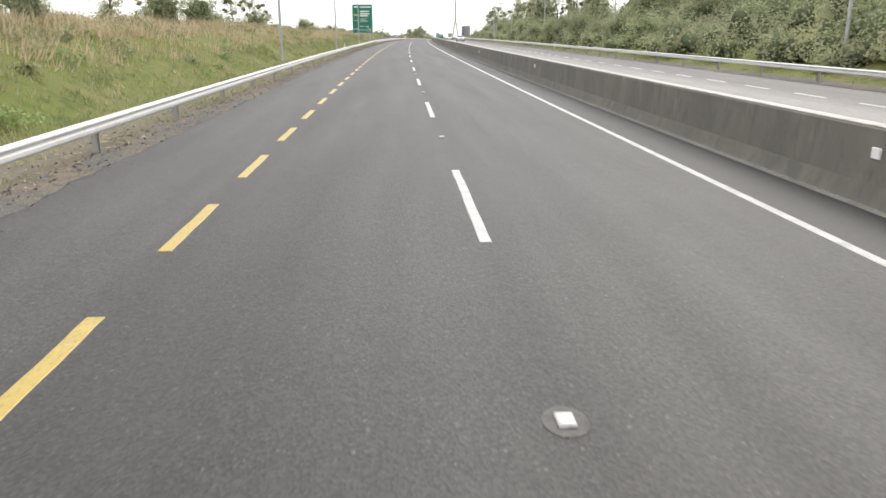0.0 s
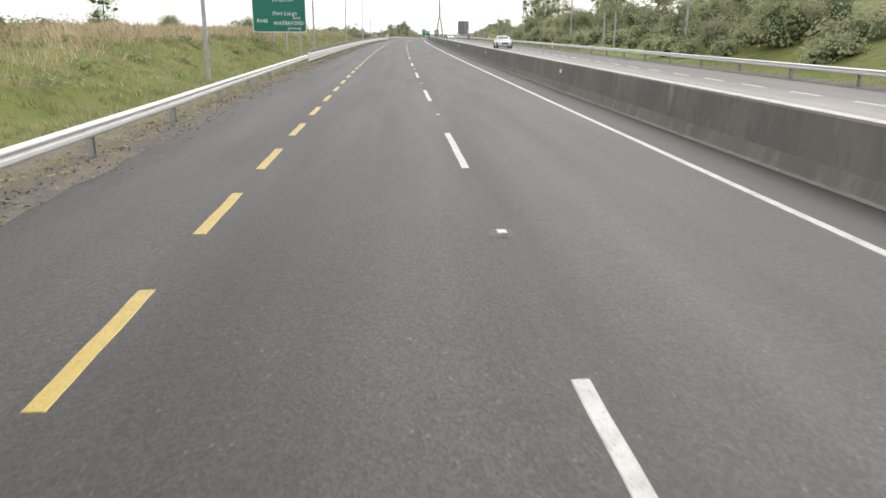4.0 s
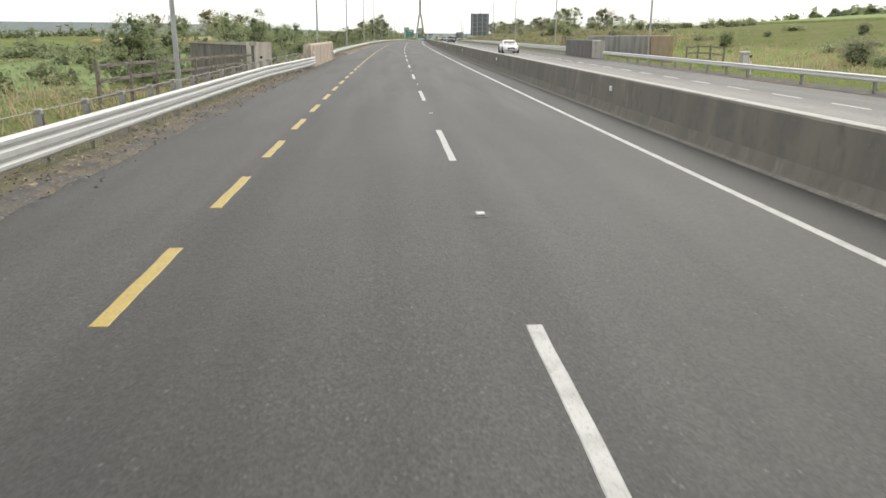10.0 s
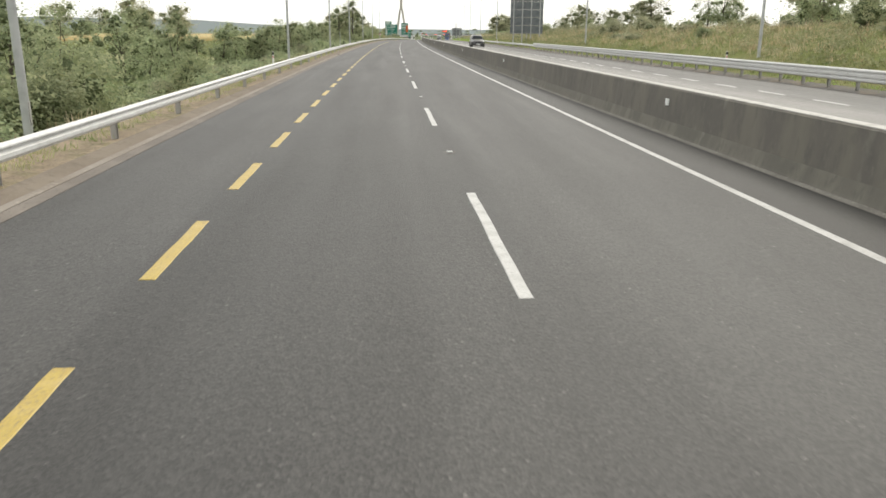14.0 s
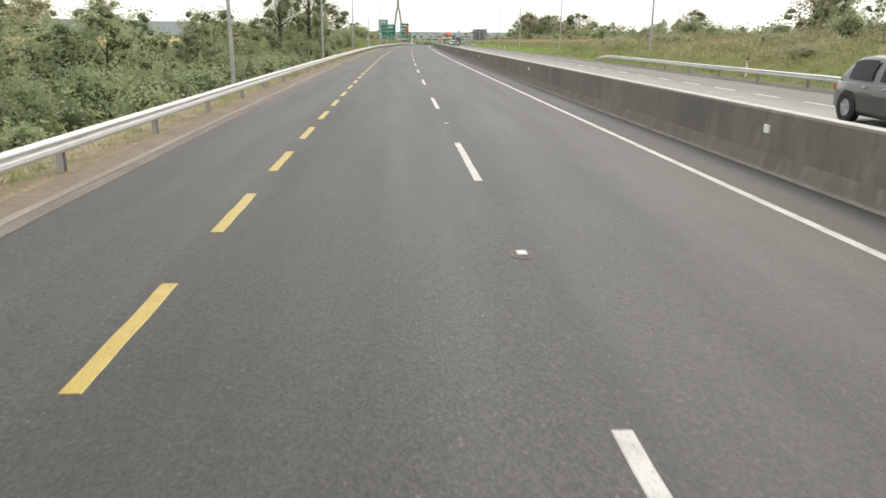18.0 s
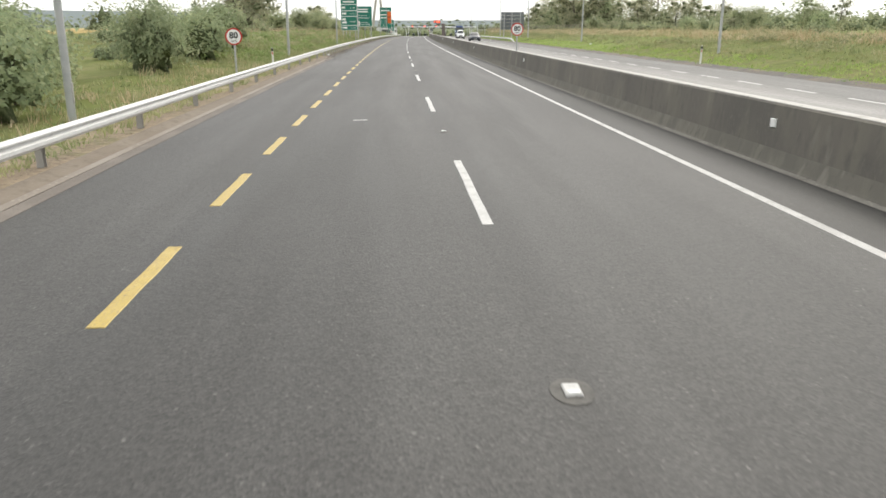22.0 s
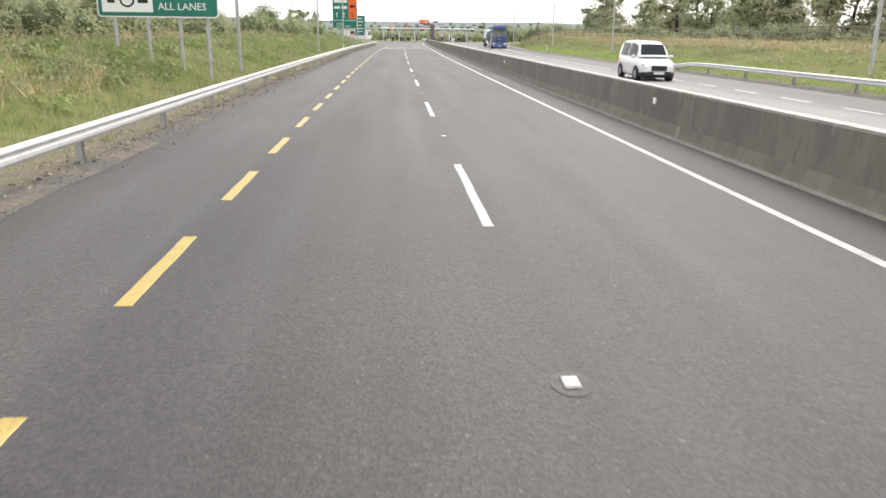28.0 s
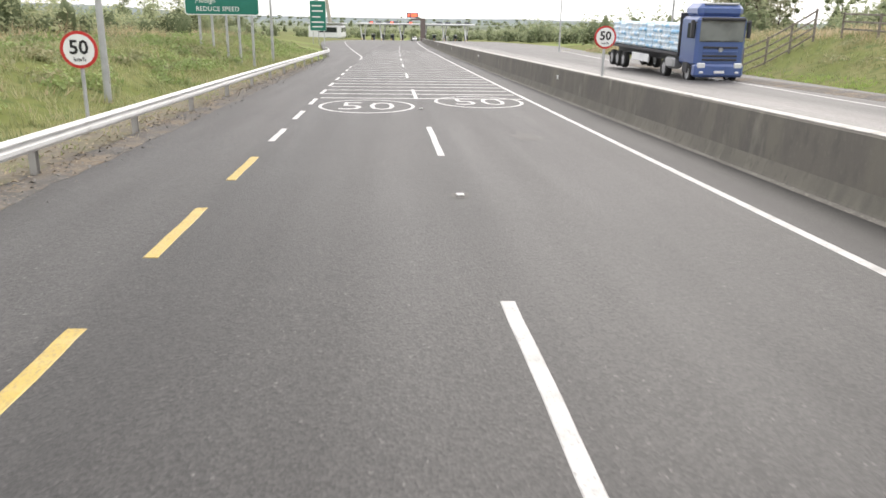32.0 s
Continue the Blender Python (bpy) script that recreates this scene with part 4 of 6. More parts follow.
# ---------- bridge parapets ----------
RUSTY = material("stained_parapet_concrete", (0.5, 0.415, 0.345), 0.9, spots=[(1.6, 6, 0.46, 0.62, (0.4, 0.29, 0.22)), (2.6, 5, 0.5, 0.66, (0.6, 0.54, 0.47)), (12, 4, 0.6, 0.8, (0.3, 0.225, 0.175))], bump=0.4, bump_scale=30, stretch=(1, 1, 0.5))
GREY_WALL = material("grey_board_marked_concrete", (0.29, 0.28, 0.275), 0.9, spots=[(0.8, 5, 0.42, 0.62, (0.19, 0.18, 0.175)), (2.4, 4, 0.55, 0.7, (0.3, 0.29, 0.27))], bump=0.4, bump_scale=25, stretch=(1, 1, 0.25))
BROWN_WALL = material("brown_concrete_wall", (0.33, 0.255, 0.175), 0.9, spots=[(1.2, 5, 0.42, 0.65, (0.25, 0.19, 0.13)), (6, 4, 0.5, 0.7, (0.37, 0.3, 0.22))], bump=0.3, bump_scale=25, stretch=(1, 1, 0.3))


DARK_WALL = material("dark_weathered_concrete", (0.175, 0.164, 0.152), 0.9, spots=[(0.9, 5, 0.42, 0.62, (0.125, 0.118, 0.11)), (3.0, 4, 0.55, 0.7, (0.23, 0.215, 0.2)), (12, 4, 0.6, 0.8, (0.1, 0.094, 0.086))], bump=0.4, bump_scale=25, stretch=(1, 1, 0.3))


def parapet(label, o, side, s0, s1, h, mats):
    """A thick wall with a chamfered top, in panels; side is where its road face looks."""
    t = thing("bridge_parapet", label, "parapet", at((s0 + s1) / 2, o), group="bridge parapets")
    inv = t.matrix_basis.inverted()
    n = len(mats)
    for i in range(n):
        a, b = s0 + (s1 - s0) * i / n, s0 + (s1 - s0) * (i + 1) / n - 0.015
        line = [(o, -0.6), (o, h - 0.1), (o - side * 0.04, h - 0.04), (o - side * 0.12, h), (o - side * 0.42, h - 0.03), (o - side * 0.45, h - 0.08), (o - side * 0.45, -0.6)]
        me = sweep("wall_panel", line if side < 0 else line[::-1], a, b, 2, mats[i])
        me.transform(inv)
        part("wall_panel", me, t)
    return t


parapet("rust-stained pink concrete bridge parapet beside the hard shoulder", -5.92, 1, 298.4, 314.7, 1.42, [RUSTY] * 5)
parapet("dark weathered bridge parapet with one pale end block", 16.6, -1, 318.0, 332.0, 1.6, [PALE_CONCRETE, DARK_WALL, DARK_WALL, DARK_WALL, DARK_WALL])
wall = thing("retaining_wall", "long grey and brown concrete retaining wall behind the verge", "wall", at(320, 20.5))
inv = wall.matrix_basis.inverted()
for i, (a, b, m) in enumerate(((312.0, 314.7, BROWN_WALL), (314.7, 317.5, BROWN_WALL), (317.5, 322, GREY_WALL), (322, 327, GREY_WALL), (327, 333, GREY_WALL), (333, 339, GREY_WALL))):
    me = sweep("wall_panel", [(20.5, -0.8), (20.5, 2.02 - 0.004 * (a - 300)), (20.9, 2.07 - 0.004 * (a - 300)), (20.9, -0.8)], a, b - 0.03, 3, m)
    me.transform(inv)
    part("wall_panel", me, wall)

# the steel that ties the rail to the parapet, and a small plate on its end
anchor = thing("rail_anchor", "pale steel mounting plate bolted to the parapet foot", "bracket", at(299.0, -5.92), group="bridge parapets")
part("plate", box_mesh("plate", (0.03, 1.7, 0.36), (0.02, 0, 0.2), PALE_CONCRETE, 0.008), anchor)
part("bracket", box_mesh("bracket", (0.12, 0.5, 0.12), (0.05, 0.1, 0.9), GALVANISED, 0.02), anchor, "galvanised wire anchor")
for y, z in ((-0.6, 0.3), (-0.6, 0.1), (0.6, 0.3), (0.6, 0.1), (0.0, 0.2)):
    part("bolt", rod_mesh("bolt", (0.03, y, z), (0.06, y, z), 0.025, 0.025, POST_STEEL, 6), anchor)
tag = thing("number_plate", "small white plate with a plain bar on the parapet", "plate", at(298.62, -5.92))
part("panel", box_mesh("panel", (0.012, 0.5, 0.16), (0.008, 0, 1.16), SIGN_WHITE, 0.003), tag)
part("bar", box_mesh("bar", (0.006, 0.34, 0.07), (0.016, 0, 1.16), POST_STEEL), tag)

# ribbed wing wall running back from the parapet end to the field
STAINED_END = material("streaked_pale_concrete", (0.56, 0.53, 0.48), 0.9, spots=[(2.2, 5, 0.48, 0.64, (0.4, 0.345, 0.29)), (5.5, 4, 0.5, 0.66, (0.5, 0.46, 0.41)), (18, 3, 0.55, 0.72, (0.6, 0.57, 0.52))], bump=0.3, bump_scale=30, stretch=(1, 1, 0.12))
wing = thing("wing_wall", "dark ribbed wing wall of the underpass with a pale stained end", "wall", at(296.4, -8.8, 0, 0, True))
wi = wing.matrix_basis.inverted()


def wall_piece(name, a, b, z0, za, zb, thick, mat, label=""):
    """An upright slab from a to b (s, o), its top falling from za to zb."""
    p, q = wi @ place(*a, 0), wi @ place(*b, 0)
    n = Vector((p.y - q.y, q.x - p.x, 0)).normalized() * thick
    vs = [(e.x + k.x, e.y + k.y, z) for k in (Vector((0, 0, 0)), n) for e, z in ((p, z0), (q, z0), (q, zb), (p, za))]
    fs = [(0, 1, 2, 3), (7, 6, 5, 4), (0, 4, 5, 1), (1, 5, 6, 2), (2, 6, 7, 3), (3, 7, 4, 0)]
    bm = bmesh.new()
    bv = [bm.verts.new(v) for v in vs]
    for f in fs:
        bm.faces.new([bv[k] for k in f])
    bmesh.ops.recalc_face_normals(bm, faces=bm.faces)
    return part(name, mesh_of(name, bm, mat), wing, label)


def along(f):
    return (296.4 + 12.6 * f, -8.8 - 6.7 * f)


for i in range(7):
    f, g = i / 7, (i + 1) / 7
    wall_piece("wall_panel", along(f + 0.004), along(g - 0.004), -5.0 * g - 0.6, 1.48 - 0.12 * f, 1.48 - 0.12 * g, 0.22, DARK_WALL)
    if i:
        wall_piece("rib", along(f - 0.008), along(f + 0.016), -5.0 * g - 0.6, 1.46 - 0.12 * f, 1.46 - 0.12 * f, -0.12, GREY_WALL)
wall_piece("coping", along(-0.01), along(1.0), 1.36, 1.55, 1.43, 0.3, PALE_CONCRETE, "thin pale coping")
wall_piece("end_wall", (296.36, -8.82), (297.9, -8.15), -0.8, 1.56, 1.54, 0.6, STAINED_END, "pale concrete end with brown streaks")

OLD_WOOD = material("weathered_fence_timber", (0.24, 0.215, 0.185), 0.9, spots=[(2, 5, 0.45, 0.65, (0.1, 0.085, 0.07)), (14, 3, 0.55, 0.75, (0.26, 0.23, 0.19))], bump=0.3, bump_scale=30, stretch=(6, 1, 6))


def timber_fence(label, ends, rails, gap, height, lift=0.0, up=0.0):
    """A post and rail fence along a run of (s, o) corners."""
    t = thing("timber_fence", label, "fence", at(*ends[0], 0, 0, True), group="timber fences")
    inv = t.matrix_basis.inverted()
    for (sa, oa), (sb, ob_) in zip(ends, ends[1:]):
        a, b = place(sa, oa, terrain(sa, oa)), place(sb, ob_, terrain(sb, ob_))
        n = max(1, round((b - a).length / gap))
        prev = None
        for i in range(n + 1):
            f = i / n
            s, o = sa + (sb - sa) * f, oa + (ob_ - oa) * f
            g = inv @ place(s, o, terrain(s, o) + lift * f + up)
            part("post", box_mesh("post", (0.11, 0.11, height + 0.5), (g.x, g.y, g.z + height / 2 - 0.25), OLD_WOOD, 0.015), t)
            if prev is not None:
                for k in range(rails):
                    z = height * (0.92 - 0.32 * k)
                    bm = bmesh.new()
                    d = g - prev
                    m = Matrix.Translation((prev + g) / 2 + Vector((0, 0, z))) @ d.to_track_quat("Y", "Z").to_matrix().to_4x4()
                    add_box(bm, (0.04, d.length + 0.1, 0.1), (0, 0, 0), 0.01, m)
                    part("rail", mesh_of("rail", bm, OLD_WOOD), t)
            prev = g
    return t


timber_fence("weathered timber post and rail fence beside the underpass", [(272.9, -9.1), (296.8, -9.0)], 3, 2.7, 1.28, lift=0.12, up=0.02)
timber_fence("dark timber gate fence beyond the underpass wall", [(342.6, 19.9), (350.4, 19.9)], 3, 2.0, 1.3)
timber_fence("weathered post and rail fence climbing the grass bank", [(836.0, 20.1), (836.6, 24.6)], 4, 1.5, 1.45, 0.4)
timber_fence("long timber post and rail fence on top of the bank", [(835.0, 25.4), (800, 30), (760, 33), (718, 35)], 3, 3.0, 1.3)
timber_fence("dark timber gate fence on the verge before the wall", [(300.5, 20.2), (308.2, 20.6)], 3, 2.2, 1.35)
t = thing("utility_cabinet", "small pale grey utility cabinet on the far verge", "cabinet", at(297, 20, terrain(297, 20), 0, True))
part("body", box_mesh("body", (0.42, 0.4, 1.3), (0, 0, 0.5), PALE_CONCRETE, 0.02), t)
part("lid", box_mesh("lid", (0.5, 0.48, 0.08), (0, 0, 1.19), SIGN_WHITE, 0.02), t)
part("door", box_mesh("door", (0.34, 0.02, 0.8), (0, -0.21, 0.6), GALVANISED, 0.005), t)

# ---------- toll plaza ----------
TOLL_WHITE = material("white_painted_steel", (0.74, 0.75, 0.75), 0.4, spots=[(1.5, 3, 0.5, 0.8, (0.62, 0.63, 0.63))])
TOLL_DARK = material("dark_booth_cladding", (0.1, 0.11, 0.12), 0.5, spots=[(1, 3, 0.5, 0.8, (0.07, 0.075, 0.08))])
GLASS_DARK = material("tinted_glass", (0.02, 0.025, 0.03), 0.08, spec=0.6)
LED = bpy.data.materials.new("lit_red_matrix")
LED.use_nodes = True
LED.node_tree.nodes["Principled BSDF"].inputs["Base Color"].default_value = (0.3, 0.02, 0.01, 1)
LED.node_tree.nodes["Principled BSDF"].inputs["Emission Color"].default_value = (1.0, 0.12, 0.05, 1)
LED.node_tree.nodes["Principled BSDF"].inputs["Emission Strength"].default_value = 1.5
MAST = material("brown_gantry_steel", (0.16, 0.13, 0.12), 0.6, spots=[(1, 3, 0.5, 0.8, (0.12, 0.1, 0.095))])
TOLL = at(1165, 0.6, 0, 0, True)
canopy = thing("toll_canopy", "long white toll plaza canopy on slanted white columns", "toll canopy", TOLL)
bm = bmesh.new()
add_box(bm, (55, 12, 0.75), (0, 0, 7.45), 0.25)
part("roof", mesh_of("roof", bm, TOLL_WHITE), canopy)
part("soffit", box_mesh("soffit", (53, 10.5, 0.1), (0, 0, 7.02), TOLL_DARK), canopy, "dark underside")
for x in (-24.7, -15.6, -6.5, 4.0, 13.4, 23.6):
    for dx, y in ((-1.0, -4), (1.0, 4)):
        part("column", rod_mesh("column", (x, y, -0.3), (x + dx, y, 7.1), 0.3, 0.34, TOLL_WHITE, 12), canopy)
for x in (-21, -17.5, -13, -9.5, -3, 11, 15, 20, 24):
    part("roof_unit", box_mesh("roof_unit", (2.4, 2.2, 0.9), (x, 1.5, 8.25), TOLL_DARK, 0.08), canopy, "dark rooftop plant")
for x in (-20.2, -11, -2.2):
    part("lane_signal", box_mesh("lane_signal", (1.3, 0.2, 0.5), (x, -6.1, 8.1), LED, 0.05), canopy, "lit red lane signal")
booth = thing("toll_booth", "small dark toll booth with tinted windows on an island", "toll booth", TOLL @ pose(-24.7, 0, 0), group="toll booths")
part("island", box_mesh("island", (1.6, 14, 0.25), (0, 0, 0.0), PALE_CONCRETE, 0.06), booth, "pale concrete island")
part("body", box_mesh("body", (1.5, 2.8, 2.7), (0, 0, 1.45), TOLL_DARK, 0.08), booth)
part("window", box_mesh("window", (1.3, 0.04, 1.0), (0, -1.42, 1.8), GLASS_DARK, 0.01), booth, "tinted pane")
part("roof", box_mesh("roof", (1.8, 3.1, 0.14), (0, 0, 2.87), TOLL_WHITE, 0.04), booth)
part("bollard", rod_mesh("bollard", (0, -6.0, 0.1), (0, -6.0, 1.2), 0.12, 0.12, SIGN_YELLOW), booth)
for x in (-20, -15.6, -11, -6.5, 4.0, 8.6, 13.4, 18.5, 23.6):
    copy_thing(booth, TOLL @ pose(x, 0, 0))
mast = thing("sign_mast", "tall brown steel mast with a lit message board", "sign mast", at(1150, 4.2, 0, 0, True))
part("mast", box_mesh("mast", (2.2, 1.2, 10.2), (0, 0, 4.6), MAST, 0.1), mast)
part("beam", box_mesh("beam", (5.5, 0.5, 0.8), (-2.6, 0, 9.3), MAST, 0.06), mast)
vb = part("message_board", box_mesh("message_board", (5.2, 0.6, 2.2), (-4.6, -0.2, 11.0), TOLL_DARK, 0.06), mast, "black message board")
part("matrix", box_mesh("matrix", (2.6, 0.05, 1.2), (-3.9, -0.52, 11.0), LED), vb, "lit red matrix")
part("arrow_lamp", box_mesh("arrow_lamp", (0.7, 0.05, 1.0), (-6.4, -0.52, 11.0), LED), vb)
office = thing("control_building", "low grey rounded toll control building with dark glazing", "building", at(1120, -34.5, 0.6, 0, True))
bm = bmesh.new()
add_box(bm, (13, 20, 6.4), (0, 0, 2.6), 1.2)
part("wall", mesh_of("wall", bm, TOLL_WHITE), office)
part("window", box_mesh("window", (7.5, 0.1, 2.0), (1.2, -10.03, 3.4), GLASS_DARK, 0.02), office, "dark glazing")
part("roof", box_mesh("roof", (14, 21, 0.35), (0, 0, 5.9), POLE_STEEL, 0.15), office)
for i in range(4):
    part("window", box_mesh("window", (0.1, 3.2, 1.8), (6.53, -7 + 4.4 * i, 3.4), GLASS_DARK, 0.02), office, "dark glazing")
t = thing("direction_sign", "green sign beyond the end of the rail on two posts", "road sign", at(935, -16.2, 0, 0, True))
p = board(t, 0, 2.3, 2.9, 5.2)
legs(t, [0.5, 1.5, 2.5], 935, -16.2, 7.0)
for z, w in ((0.6, 1.9), (1.4, 2.1), (2.3, 1.5), (3.3, 2.0), (4.2, 1.7)):
    bar(p, 0.4, z, w, 0.22)

# ---------- bridge pylon far ahead ----------
PYLON = at(1330, -71, -6, 0, True)
pylon = thing("bridge_pylon", "tall pale A-shaped cable bridge pylon far ahead", "bridge pylon", PYLON)
for side in (-1, 1):
    bm = bmesh.new()
    add_rod(bm, (side * 8.5, 0, -5), (side * 1.3, 0, 45), 1.5, 1.1, 8)
    part("leg", mesh_of("leg", bm, PALE_CONCRETE), pylon)
bm = bmesh.new()
add_rod(bm, (0, 0, 44), (0, 0, 100), 1.7, 0.9, 8)
part("mast", mesh_of("mast", bm, PALE_CONCRETE), pylon)
part("cross_beam", box_mesh("cross_beam", (14, 2, 1.6), (0, 0, 8), PALE_CONCRETE, 0.2), pylon)

# ---------- small things beside the road ----------
t = thing("marker_pole", "bare thin steel post beside the crash barrier", "post", at(447, -6.95, 0, 0, True))
part("pole", rod_mesh("pole", (0, 0, -0.3), (0, 0, 2.0), 0.03, 0.03, POLE_STEEL), t)
for s in (166.2, 170.1):
    t = thing("sign_pole", "bare galvanised pole in front of the scrub", "post", at(s, 18.5, terrain(s, 18.5), 0, True), group="bare poles")
    part("pole", rod_mesh("pole", (0, 0, -0.3), (0, 0, 3.5), 0.07, 0.07, POLE_STEEL), t)
GRATE = material("rusty_gully_grate", (0.05, 0.042, 0.036), 0.7, 0.4, spots=[(9, 4, 0.45, 0.7, (0.09, 0.05, 0.03))])
for s in (354.2, 426.7, 519.1):
    t = thing("drain_gully", "dark iron drain gully grate set in the kerb foot", "drain", at(s, -5.86, 0.022), group="drain gullies")
    part("frame", box_mesh("frame", (0.5, 0.95, 0.02), (0, 0, 0), SIGN_BLACK, 0.004), t)
    for k in range(7):
        part("bar", box_mesh("bar", (0.48, 0.05, 0.02), (0, -0.39 + 0.13 * k, 0.012), GRATE, 0.003), t)


def crumpled(name, label, s, o, z, size, mat, seed):
    """A crushed scrap of thin sheet lying on the ground."""
    r = random.Random(seed)
    n = 7
    vs = [(size[0] * (i / n - 0.5 + r.uniform(-.05, .05)), size[1] * (j / n - 0.5 + r.uniform(-.05, .05)), size[2] * (0.1 + r.random() * math.sin(math.pi * i / n) * math.sin(math.pi * j / n)))
          for i in range(n + 1) for j in range(n + 1)]
    fs = [(i * (n + 1) + j, (i + 1) * (n + 1) + j, (i + 1) * (n + 1) + j + 1, i * (n + 1) + j + 1) for i in range(n) for j in range(n)]
    thing(name, label, "litter", at(s, o, z, r.uniform(0, 90)), data=from_lists(name, vs, fs, mat))


bm = bmesh.new()
bmesh.ops.create_icosphere(bm, subdivisions=2, radius=0.11)
for v in bm.verts:
    v.co *= 0.8 + 0.5 * noise.noise(v.co * 14)
    v.co.z *= 0.75
thing("plastic_bag", "crumpled white plastic bag on the gravel verge", "litter", at(617.1, -6.23, 0.09), data=mesh_of("plastic_bag", bm, SIGN_WHITE))
crumpled("cloth", "white cloth caught behind the crash barrier", 569.9, -7.4, 0.06, (0.7, 0.35, 0.2), SIGN_WHITE, 5)
crumpled("drink_carton", "crushed red and white drinks carton under the crash barrier", 261.2, -6.75, 0.04, (0.3, 0.2, 0.18), SIGN_RED, 8)
crumpled("plastic_strip", "scrap of white plastic on the grass verge", 642, 20.2, 0.35, (0.3, 0.3, 0.2), SIGN_WHITE, 11)
TICK = box_mesh("survey_mark", (0.35, 0.1, 0.006), (0, 0, 0.002), WHITE_PAINT, 0.002)
for s, o in ((574.0, -1.84), (680.4, -2.17)):
    part("survey_mark", TICK, road, "short white painted tick", at(s, o))
OIL = material("oil_stain", (0.075, 0.072, 0.068), 0.7, spots=[(5, 4, 0.42, 0.62, (0.105, 0.1, 0.094))])
bm = bmesh.new()
bmesh.ops.create_circle(bm, cap_ends=True, segments=22, radius=0.3)
r = random.Random(2)
for v in bm.verts:
    v.co *= r.uniform(0.7, 1.2)
    v.co.y *= 2.4
part("oil_stain", mesh_of("oil_stain", bm, OIL), road, "dark oil stain", at(806.5, 2.0, 0.004))
bm = bmesh.new()
add_box(bm, (0.42, 1.0, 0.12), (0, 0, 0.03), 0.03)
thing("kerb_end", "pale concrete block ending the kerb", "kerb", at(614.6, -6.2), data=mesh_of("kerb_end", bm, KERB))

# ---------- vehicles on the opposite carriageway ----------
TYRE = material("tyre_rubber", (0.025, 0.025, 0.025), 0.8)
ALLOY = material("alloy_wheel", (0.45, 0.46, 0.47), 0.35, 0.7)
LAMP = material("headlamp_glass", (0.75, 0.77, 0.78), 0.1, 0.2, spec=0.7)
GRILLE = material("black_grille_plastic", (0.02, 0.02, 0.022), 0.5)
PLATE = material("number_plate", (0.72, 0.72, 0.7), 0.5)
CAR_GLASS = material("car_glass", (0.035, 0.039, 0.042), 0.1, spec=0.08)


def paint(name, base, metal=0.2):
    m = material(name, base, 0.28, metal, spots=[(0.8, 3, 0.4, 0.8, tuple(c * 0.88 for c in base))], spec=0.6)
    m.node_tree.nodes["Principled BSDF"].inputs["Coat Weight"].default_value = 0.5
    return m


def wheel_meshes(r, w):
    bm = bmesh.new()
    ring_pts = [(r * 0.62, -w / 2), (r * 0.94, -w / 2), (r, -w * 0.36), (r, w * 0.36), (r * 0.94, w / 2), (r * 0.62, w / 2)]
    n = 24
    loops = [[bm.verts.new((x, rr * math.cos(math.tau * i / n), rr * math.sin(math.tau * i / n))) for rr, x in ring_pts] for i in range(n)]
    for i in range(n):
        for j in range(len(ring_pts) - 1):
            bm.faces.new((loops[i][j], loops[i][j + 1], loops[(i + 1) % n][j + 1], loops[(i + 1) % n][j]))
    bmesh.ops.recalc_face_normals(bm, faces=bm.faces)
    tyre = mesh_of("tyre", bm, TYRE, True)
    bm = bmesh.new()
    bmesh.ops.create_cone(bm, cap_ends=True, segments=20, radius1=r * 0.18, radius2=r * 0.18, depth=w * 1.0, matrix=Matrix.Rotation(radians(90), 4, "Y"))
    for i in range(5):
        add_box(bm, (w * 0.96, r * 0.14, r * 0.52), (0, 0, r * 0.4), 0.01, Matrix.Rotation(math.tau * i / 5, 4, "X"))
    bmesh.ops.create_cone(bm, cap_ends=True, segments=20, radius1=r * 0.64, radius2=r * 0.64, depth=w * 0.84, matrix=Matrix.Rotation(radians(90), 4, "Y"))
    return tyre, mesh_of("rim", bm, ALLOY)


def add_wheels(t, axles, track, r, w):
    tyre, rim = wheel_meshes(r, w)
    for y in axles:
        for x in (-track / 2, track / 2):
            q = part("wheel", tyre, t, "black tyre", pose(x, y, r))
            part("rim", rim, q, "alloy rim")


def loft(name, stations, mat):
    """Cross-sections (y, [(x, z)...] of the right half, bottom to top), mirrored and skinned."""
    vs, fs = [], []
    for y, half in stations:
        vs += [(x, y, z) for x, z in half] + [(-x, y, z) for x, z in half[::-1]]
    k = len(stations[0][1]) * 2
    for i in range(len(stations) - 1):
        for j in range(k):
            a, b = i * k + j, i * k + (j + 1) % k
            fs.append((a, b, b + k, a + k))
    fs += [tuple(range(k))[::-1], tuple(range((len(stations) - 1) * k, len(stations) * k))]
    me = from_lists(name, vs, fs, mat)
    bm = bmesh.new()
    bm.from_mesh(me)
    bmesh.ops.recalc_face_normals(bm, faces=bm.faces)
    sharp = [e for e in bm.edges if len(e.link_faces) == 2 and e.calc_face_angle(0) > 0.6]
    bmesh.ops.bevel(bm, geom=sharp, offset=0.035, segments=2, affect="EDGES", profile=0.5)
    bm.to_mesh(me)
    bm.free()
    me.shade_smooth()
    return me


